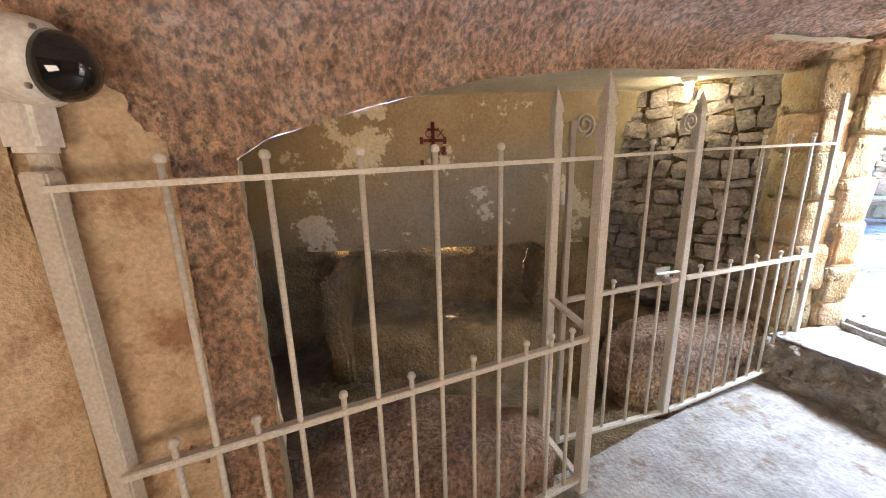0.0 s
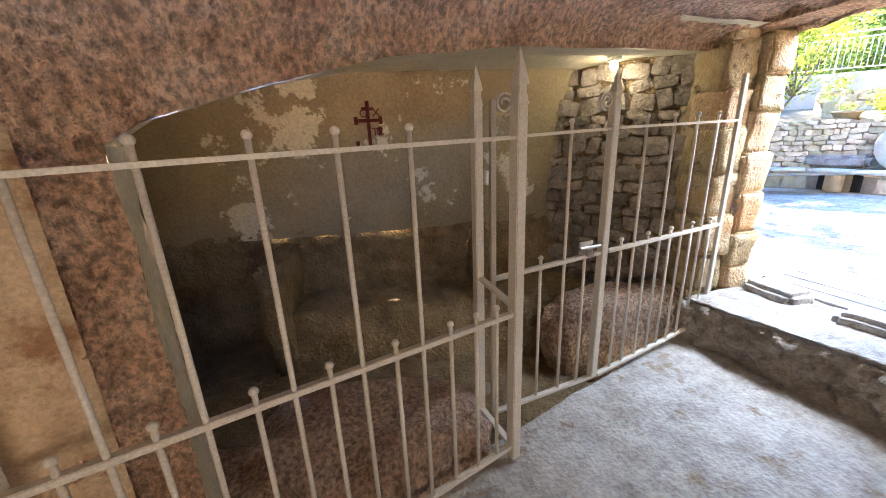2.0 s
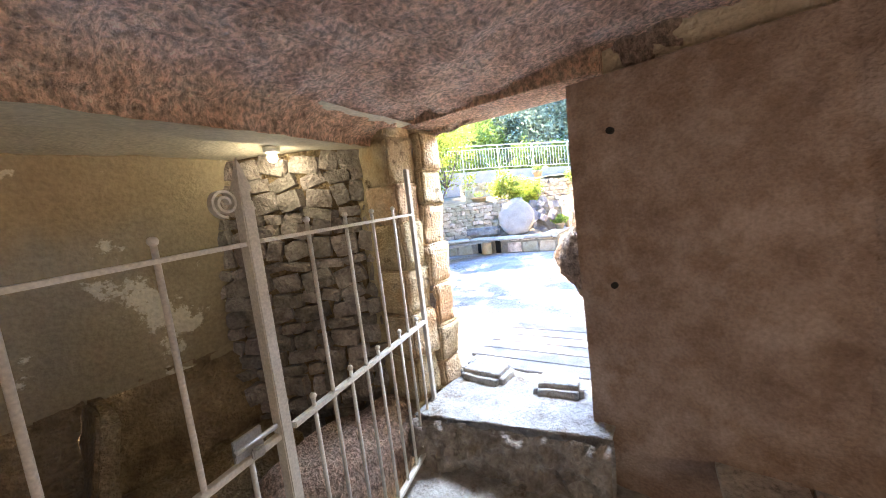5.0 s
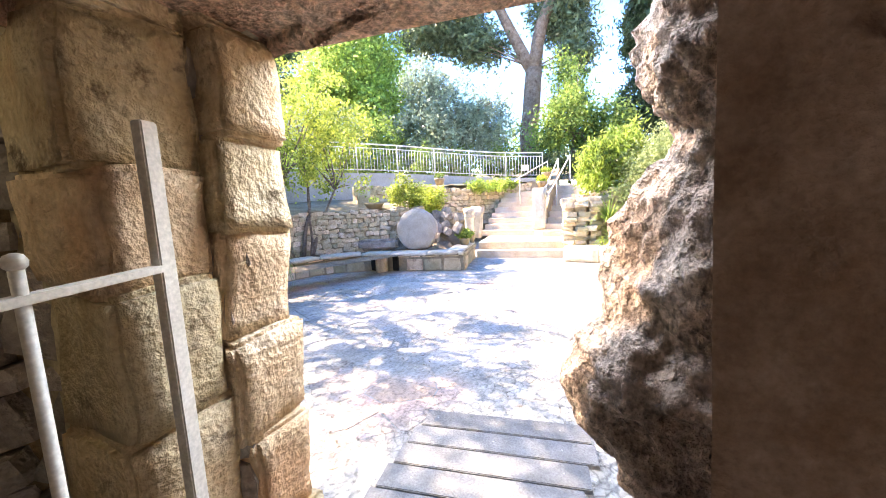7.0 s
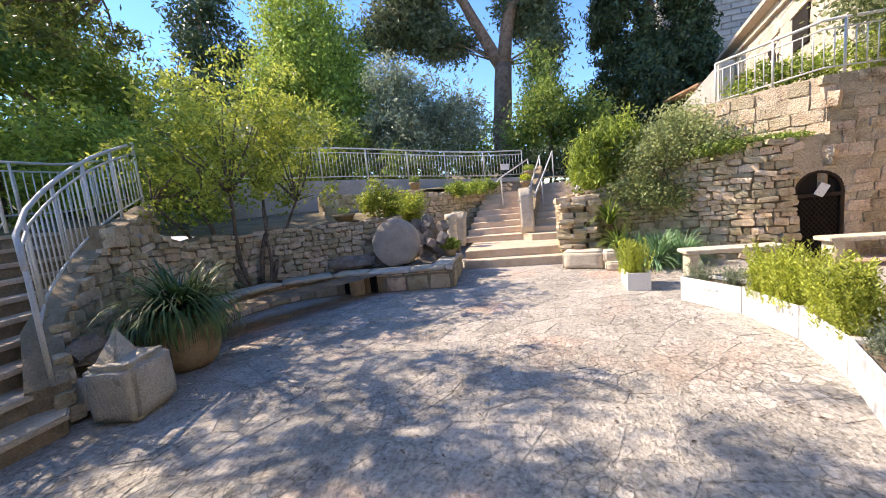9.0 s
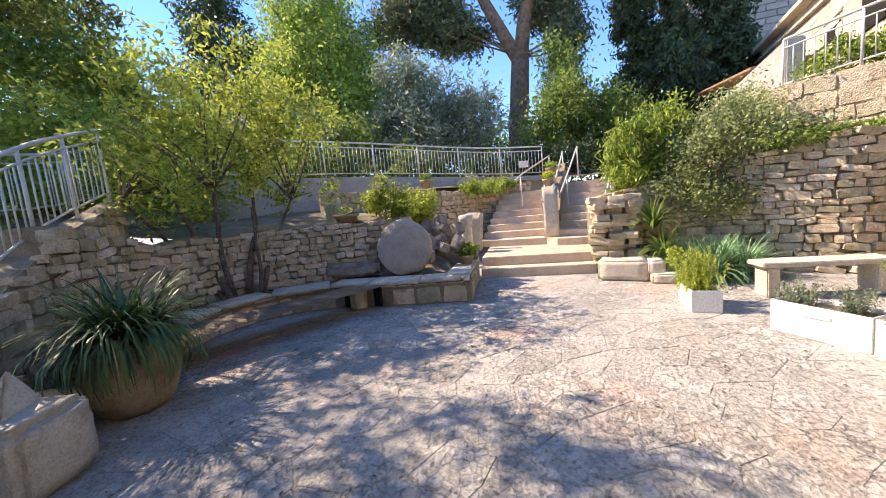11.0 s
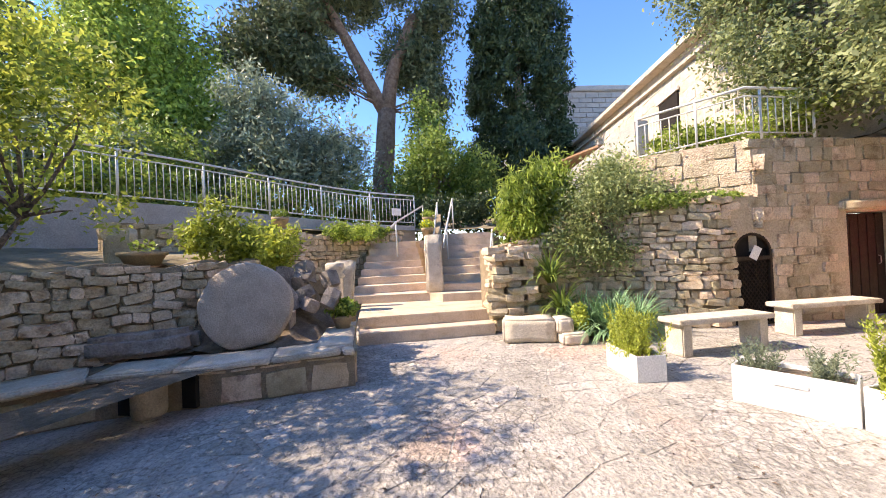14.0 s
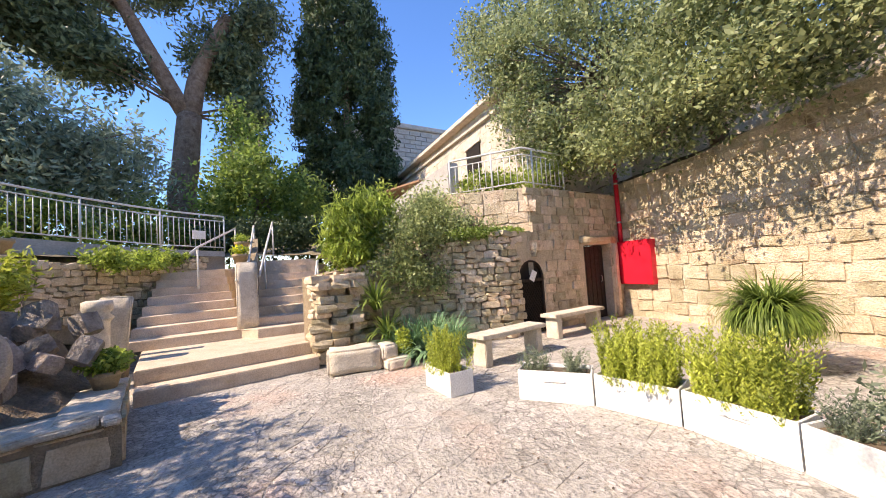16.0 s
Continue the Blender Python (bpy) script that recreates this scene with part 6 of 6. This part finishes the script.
tree("olive_tree", "silvery blue-green olive trees below the pine", [((18, 7.6, 2.5), (18, 7.4, 4.5), 0.16, 0.08)], [(18, 7.6, 5.2, 1.6, 1.7, 1.8), (18.5, 6.0, 4.6, 1.2, 1.3, 1.6), (18, 9.4, 4.6, 1.2, 1.3, 1.5), (17.5, 8.4, 6.6, 1.0, 1.0, 1.0)], 26000, 0.06, "leaf_olive", seed=33, clump=0.22, shell=0.3, long=3.0)
tree("broadleaf_tree", "dark green tree behind the stairs", [((19, 2.2, 2.3), (19, 2.2, 4.2), 0.13, 0.07)], [(19, 2.4, 4.6, 1.2, 1.2, 1.3), (19.5, 1.0, 4.2, 1.3, 1.2, 1.3), (20, 2.6, 6.2, 0.9, 0.9, 1.6), (18.5, 3.3, 3.9, 0.8, 0.8, 0.9)], 18000, 0.07, "leaf_mid", seed=35, clump=0.22, shell=0.3)
tree("broadleaf_tree", "dense dark green tree above the worn steps", [((9.8, 16.4, 1.8), (9.8, 16.2, 5.5), 0.22, 0.12), ((9.8, 16.2, 5.5), (8.2, 15.4, 6.5), 0.1, 0.04), ((9.8, 16.2, 5.5), (11.6, 16.4, 7.0), 0.1, 0.04)], [(8.0, 15.2, 6.3, 1.8, 1.6, 1.3), (10.2, 16.0, 7.0, 1.9, 1.7, 1.4), (11.8, 17.0, 6.4, 1.4, 1.4, 1.1), (6.8, 14.2, 6.0, 1.6, 1.6, 1.3), (9.2, 15.6, 8.6, 1.9, 1.7, 1.2)], 30000, 0.07, "leaf_mid", seed=71, clump=0.22, shell=0.35, long=2.4)
tree("cedar", "dark layered conifer against the sky", [((24, 25, 3), (24, 25, 17), 0.4, 0.1)], [(24, 25, 9, 3.4, 3.6, 0.8), (24, 25.5, 11.2, 3.4, 3.6, 0.8), (24, 24.5, 13.5, 3.0, 3.2, 0.8), (24, 25, 15.8, 2.2, 2.4, 0.8), (24, 25, 17.8, 1.2, 1.4, 0.8)], 16000, 0.12, "leaf_dark", seed=36, clump=0.35, shell=0.3, long=3.0)
# crown runs on out of view, clumps added there to shade doorway and steps
tree("overhanging_tree", "feathery tree arching over the worn steps, crown extended for shade", [((6.6, 11.6, 2.0), (6.2, 10.6, 5.0), 0.16, 0.08), ((6.2, 10.6, 5.0), (7.4, 9.0, 5.4), 0.06, 0.02), ((6.2, 10.6, 5.0), (5.2, 8.8, 5.6), 0.06, 0.02)], [(6.2, 9.6, 5.1, 1.5, 1.3, 0.6), (7.4, 9.8, 5.0, 1.0, 0.8, 0.4), (5.2, 8.6, 5.6, 1.2, 1.2, 0.5), (5.0, 10.5, 4.6, 1.4, 1.4, 0.9), (4.4, 7.2, 5.6, 1.2, 1.2, 0.5), (5.7, 8.0, 5.4, 1.1, 1.0, 0.5), (3.8, 6.0, 6.0, 1.2, 1.2, 0.5), (5.2, 6.6, 6.2, 1.1, 1.0, 0.5), (3.6, 10.0, 4.4, 1.2, 1.2, 0.6), (4.4, 11.5, 5.2, 1.4, 1.2, 0.7), (3.4, 8.8, 4.8, 1.0, 1.0, 0.5), (3.4, 7.6, 6.2, 1.2, 1.2, 0.5), (3.6, 8.8, 6.6, 1.2, 1.2, 0.5)], 29000, 0.036, "leaf_shade", seed=38, clump=0.12, shell=0.3, long=3.2)
for i, (x, y, z_, r, lf, n) in enumerate(((9.5, 15.5, 3.2, 2.4, "leaf_bright", 14000), (13.5, 16.5, 4.5, 3.0, "leaf_mid", 16000), (6.0, 15.5, 3.4, 2.4, "leaf_bright", 11000), (14.5, 12.0, 3.9, 1.6, "leaf_olive", 9000), (16.5, 10.8, 3.8, 1.5, "leaf_mid", 9000))):
    tree("broadleaf_tree", "broad green garden tree behind the railing", [((x, y, 1.8), (x, y, z_), 0.14, 0.07)], [(x, y, z_ + 0.6, r, r, r * 0.7), (x + r * 0.5, y - r * 0.4, z_, r * 0.6, r * 0.6, r * 0.6), (x - r * 0.5, y, z_ + 0.2, r * 0.6, r * 0.6, r * 0.6)], n, 0.07, lf, seed=50 + i, clump=0.25, shell=0.35)
tree("overhanging_tree", "grey-green carob tree spreading over the court wall", [((8.2, -5.3, 3.0), (8.4, -5.2, 4.4), 0.2, 0.12), ((8.4, -5.2, 4.3), (6.8, -4.9, 5.6), 0.09, 0.04), ((8.4, -5.2, 4.3), (9.8, -4.7, 5.3), 0.09, 0.04)], [(10.0, -4.0, 3.9, 1.0, 0.9, 0.9), (9.2, -4.5, 4.6, 1.3, 1.0, 1.1), (7.8, -4.3, 4.7, 1.3, 1.0, 1.1), (6.6, -4.0, 4.6, 1.2, 0.9, 1.0), (5.4, -3.8, 4.7, 1.1, 0.8, 0.9), (8.4, -3.9, 3.8, 1.2, 0.4, 0.6), (10.6, -3.0, 4.0, 0.9, 0.8, 0.9), (11.3, -3.6, 4.6, 0.9, 0.8, 0.9), (6.8, -3.6, 3.7, 1.0, 0.35, 0.4), (8.0, -4.0, 5.6, 1.6, 0.9, 0.8), (7.2, -2.9, 4.7, 1.2, 0.6, 0.5), (5.6, -2.7, 4.9, 1.2, 0.6, 0.5), (8.8, -3.0, 4.5, 1.0, 0.5, 0.5), (4.2, -2.3, 5.1, 1.0, 0.7, 0.5), (6.4, -2.2, 5.3, 1.3, 0.5, 0.4), (6.2, -2.4, 3.85, 1.0, 0.6, 0.35), (7.6, -2.5, 3.7, 1.0, 0.5, 0.35), (4.8, -1.9, 4.1, 1.0, 0.6, 0.35), (9.0, -3.0, 3.5, 0.7, 0.5, 0.35), (3.6, -1.6, 4.3, 1.0, 0.6, 0.4), (9.0, -4.5, 6.3, 1.4, 1.0, 0.9), (7.0, -4.2, 6.5, 1.4, 1.0, 0.9), (5.2, -4.0, 6.4, 1.3, 0.9, 0.9), (11.6, -2.7, 6.4, 0.9, 0.8, 0.9), (11.2, -3.6, 5.5, 0.9, 0.8, 0.8), (10.2, -3.6, 6.4, 1.2, 1.0, 1.0), (12.0, -3.0, 7.5, 1.1, 0.9, 0.8), (10.5, -4.0, 7.4, 1.3, 1.0, 0.8), (11.0, -2.6, 5.2, 0.7, 0.6, 0.8), (10.7, -2.4, 6.0, 0.7, 0.6, 0.7)], 112000, 0.045, "leaf_carob", seed=60, clump=0.15, shell=0.35, long=1.9)
leaves("terrace_shrubs", [(11.0, -2.3, 3.1, 0.5, 0.8, 0.35), (11.2, -1.5, 3.1, 0.5, 0.5, 0.3), (10.6, -3.1, 3.3, 0.4, 0.5, 0.5)], 5000, 0.035, "leaf_bright", None, "green shrubs behind the terrace railing", shell=0.2, clump=0.08, kind="stuff")
leaves("far_woods", [(34, y, 4 + 1.6 * math.sin(y * 1.7), 2.5, 3.0, 3.2 + 0.9 * math.sin(y * 2.9)) for y in range(-16, 34, 4)], 30000, 0.16, "leaf_mid", None, "far garden woods", shell=0.5, clump=0.4, kind="stuff")
leaves("hedge", [(17.2, y, 2.7, 0.5, 0.6, 0.55) for y in (1.0, 1.8, 2.6, 3.4)], 7000, 0.05, "leaf_dark", None, "dark hedge at the head of the stairs", shell=0.3, clump=0.1, kind="stuff")
leaves("garden_shrubs", [(4.5 + 0.95 * i, 11.2 + 0.9 * math.sin(i * 1.1) - 0.12 * i, 2.6 + 0.6 * math.sin(i * 2.3), 0.9, 0.9, 1.0 + 0.3 * math.sin(i)) for i in range(11)], 26000, 0.055, "leaf_bright", None, "sunlit shrubs along the upper garden path", shell=0.3, clump=0.14, kind="stuff")
leaves("garden_trees_far", [(8 + 2.4 * i, 21 - 0.6 * i, 4.6 + 0.9 * math.sin(i * 1.9), 2.2, 2.2, 2.6) for i in range(7)], 24000, 0.12, "leaf_mid", None, "trees at the far edge of the garden", shell=0.4, clump=0.3, kind="stuff")
leaves("path_hedge", [(17.6, 5.0, 2.9, 0.7, 0.9, 0.8), (16.8, 6.6, 2.9, 0.7, 0.9, 0.9), (15.8, 8.0, 3.0, 0.8, 0.9, 0.9), (14.4, 9.4, 3.0, 0.8, 0.9, 0.9), (13.0, 10.4, 2.9, 0.8, 0.8, 0.9), (18.4, 3.4, 2.9, 0.7, 0.9, 0.9), (18.6, 1.4, 2.9, 0.7, 1.0, 0.9)], 15000, 0.06, "leaf_mid", None, "green hedge behind the terrace railing", shell=0.2, clump=0.12, kind="stuff")
# ---- buildings beyond the terrace ----
hall = thing("hall", "long cream limestone building with cornice and dark windows", "building")
def facade_pt(s, z_):
    return (12.6 + 11.0 * s, -3.3 - 2.2 * s, z_)
solid = solid_wall("wall", [(24.5, -5.4, 2.5, 6.5), (11.0, -2.95, 2.5, 5.65)], 3.0, 1, "pale_stone", "", 0.2)
solid.parent = hall
del solid["kind"]
lay(solid, [(24.5, -5.4, 2.5, 6.5), (11.0, -2.95, 2.5, 5.65)], "pale_stone", (0.24, 0.34), (0.35, 0.8), 0.1, 1, 0.01, 0.012, 250, name="block", slack=0.06, rng=random.Random(41))
part("cornice", flat_bar((24.6, -5.3, 6.58), (10.9, -2.85, 5.73), 0.35, 0.16), "pale_stone", hall)
part("moulding", flat_bar((24.6, -5.36, 6.2), (10.9, -2.89, 5.35), 0.12, 0.1), "pale_stone", hall)
for s in (0.12, 0.3, 0.5, 0.7):
    p = facade_pt(s, 4.55 + 0.35 * s)
    wn = part("window", box((0.95, 0.06, 0.8), (p[0], p[1] + 0.1, p[2]), Matrix.Rotation(-0.18, 3, "Z"), bevel=0.01), "black", hall, "dark window")
    part("frame", box((1.1, 0.05, 0.1), (p[0], p[1] + 0.14, p[2] + 0.45), Matrix.Rotation(-0.18, 3, "Z"), bevel=0.01), "pale_stone", wn)
part("canopy", flat_bar((21.5, -3.2, 4.9), (13.4, -2.1, 3.7), 1.6, 0.06), "roof_tile", hall)
part("terrace_wall", box((5.5, 0.25, 0.9), (14.4, -1.55, 3.2), Matrix.Rotation(-0.12, 3, "Z"), bevel=0.02), "cement", hall)
church = thing("church", "grey ashlar church wall rising behind the trees", "building")
bm = box((6, 9, 12), (31, -8.5, 5.5), bevel=0.05)
part("wall", bm, "grey_stone", church)
part("cornice", box((6.4, 9.4, 0.35), (31, -8.5, 11.6), bevel=0.05), "grey_stone", church)
V, F = [], []
for r_ in range(26):
    for k in range(10):
        y = -4.2 - 0.9 * k - (0.45 if r_ % 2 else 0)
        if y < -12.8:
            continue
        o = len(V)
        zz = 3.0 + 0.32 * r_
        for a, b_ in ((0, 0), (0.86, 0), (0.86, 0.29), (0, 0.29)):
            V.append((27.97, y - a, zz + b_))
        for a, b_ in ((0.02, 0.02), (0.84, 0.02), (0.84, 0.27), (0.02, 0.27)):
            V.append((27.93, y - a, zz + b_))
        F += [(o + 4, o + 5, o + 6, o + 7)] + [(o + q, o + (q + 1) % 4, o + 4 + (q + 1) % 4, o + 4 + q) for q in range(4)]
raw("ashlar_course", V, F, "grey_stone", church)

def paving(cx, cy, w, d, size, seed, drop=0.0, gap=0.006):
    """Irregular flags: Voronoi cells with a narrow joint, each a low slab."""
    rng = random.Random(seed)
    pts = []
    nx, ny = int(w / size), int(d / size)
    for i in range(nx):
        for j in range(ny):
            if rng.random() < drop:
                continue
            pts.append((cx + (i + 0.5 + rng.uniform(-0.46, 0.46)) * size, cy + (j + 0.5 + rng.uniform(-0.46, 0.46)) * size))
    A = np.array(pts)
    cells = []
    for i, p in enumerate(pts):
        poly = [(p[0] - size * 3, p[1] - size * 3), (p[0] + size * 3, p[1] - size * 3), (p[0] + size * 3, p[1] + size * 3), (p[0] - size * 3, p[1] + size * 3)]
        dd = ((A - p) ** 2).sum(1)
        for j in np.argsort(dd)[1:20]:
            q = A[j]
            n = (q[0] - p[0], q[1] - p[1])
            L = math.hypot(*n)
            lim = L / 2 - gap
            f = lambda v: ((v[0] - p[0]) * n[0] + (v[1] - p[1]) * n[1]) / L - lim
            out = []
            for k in range(len(poly)):
                a, b = poly[k], poly[(k + 1) % len(poly)]
                fa, fb = f(a), f(b)
                if fa <= 0:
                    out.append(a)
                if fa * fb < 0:
                    t = fa / (fa - fb)
                    out.append((a[0] + (b[0] - a[0]) * t, a[1] + (b[1] - a[1]) * t))
            poly = out
            if len(poly) < 3:
                break
        if len(poly) >= 3:
            cells.append((p, poly))
    return cells


# ---- stones of walls and paving ----
lay(niche_end, nw, "dark_stone", (0.07, 0.17), (0.09, 0.27), 0.18, -1, 0.002, 0.05, 300, slack=0.9, rng=random.Random(31))
lay(bench, bench_pts, "quoin", (0.27, 0.3), (0.18, 0.42), 0.1, 1, 0.035, 0.02, 300, name="block", slack=0.12, skip=lambda x, y, z: 5.1 < y < 5.9 and x > 8.0)
lay(bench_end, end_pts, "quoin", (0.27, 0.3), (0.2, 0.45), 0.1, 1, 0.025, 0.02, 100, name="block", slack=0.12)
lay(back_wall, back_pts, "rubble", (0.07, 0.16), (0.08, 0.28), 0.16, 1, 0.003, 0.06, 300, slack=0.8, rng=random.Random(32))
lay(up_wall, UP, "rubble", (0.07, 0.17), (0.1, 0.36), 0.14, 1, 0.004, 0.05, 300, slack=0.6, rng=random.Random(34))
lay(rb_wall, rb_pts, "rubble", (0.05, 0.14), (0.08, 0.32), 0.17, 1, 0.002, 0.06, 300, slack=0.7, rng=random.Random(33))
lay(side_wall, side_pts, "rubble", (0.08, 0.18), (0.12, 0.34), 0.12, 1, 0.004, 0.04, 120, slack=0.6, rng=random.Random(35))
lay(pier_wall, PARAPET, "quoin", (0.18, 0.22), (0.25, 0.42), 0.1, -1, 0.015, 0.02, 60, name="block", slack=0.1)
hf_pts = [(10.2, -1.97, 0.0, 2.8), (10.2, -4.8, 0.0, 2.76)]
lay(house, hf_pts, "ashlar", (0.11, 0.24), (0.14, 0.4), 0.12, 1, 0.004, 0.022, 300, name="block", slack=0.35, skip=lambda x, y, z: (-2.3 < y < -1.5 and z < 1.47) or (-4.5 < y < -3.3 and z < 1.85))
lay(house_side, HL, "ashlar", (0.12, 0.26), (0.16, 0.45), 0.12, 1, 0.004, 0.026, 100, name="block", slack=0.35)
lay(big_wall, BIGW, "ashlar", (0.16, 0.3), (0.24, 0.6), 0.1, 1, 0.012, 0.022, 300, name="block", slack=0.35)


def inside_court(x, y):
    if x < 3.1 or (y > 5.35 and x < 4.9) or y < -4.0 + 0.24 * (6 - x) * (x < 10):
        return False
    if x > 10.35 or (x > 9.9 and y < 1.9 and y > -0.6):
        return False
    if y > 3.8 and x > 8.75:
        return False
    return not (y > 5.6 and math.hypot(x - 6.6, y - 4.9) > 1.85)


pavement = tagged(new("pavement"), "worn irregular limestone flags of the court", kind="structure")
cells = [c for c in paving(3.0, -4.2, 7.6, 11.4, 0.26, 4, 0.34, 0.006) if inside_court(*c[0])]
near = sorted(range(len(cells)), key=lambda i: math.hypot(cells[i][0][0] - 6.2, cells[i][0][1] - 3.0))
pick = set(near[:300])
V, F = [], []
rq = random.Random(9)
for i, (p, poly) in enumerate(cells):
    top = 0.002 + rq.uniform(-0.0012, 0.0015)
    n = len(poly)
    vs = [(x, y, -0.03) for x, y in poly] + [(x, y, top - 0.003) for x, y in poly] + [(p[0] + (x - p[0]) * 0.985, p[1] + (y - p[1]) * 0.985, top) for x, y in poly]
    fs = [tuple(range(2 * n, 3 * n))] + [(k, (k + 1) % n, n + (k + 1) % n, n + k) for k in range(n)] + [(n + k, n + (k + 1) % n, 2 * n + (k + 1) % n, 2 * n + k) for k in range(n)]
    if i in pick:
        raw("flag", vs, fs, "paver", pavement)
    else:
        o = len(V)
        V += vs
        F += [tuple(o + k for k in f) for f in fs]
raw("flags_rest", V, F, "paver", pavement, "", False, "stuff")

# dry leaf litter on the paving
rl = random.Random(19)
V, F = [], []
while len(F) < 900:
    x, y = rl.uniform(3.3, 10.2), rl.uniform(-2.5, 6.2)
    if not inside_court(x, y) or noise.noise(Vector((x * 0.8, y * 0.8, 3))) + rl.uniform(-0.3, 0.3) < 0.0:
        continue
    a, l_ = rl.uniform(0, 6.283), rl.uniform(0.008, 0.022)
    c_, s_ = math.cos(a) * l_, math.sin(a) * l_
    o = len(V)
    V += [(x - c_, y - s_, 0.006), (x + s_ * 0.4, y - c_ * 0.4, 0.012), (x + c_, y + s_, 0.007), (x - s_ * 0.4, y + c_ * 0.4, 0.011)]
    F.append((o, o + 1, o + 2, o + 3))
raw("leaf_litter", V, F, "bark", None, "dry brown leaves scattered on the paving", False, "stuff")
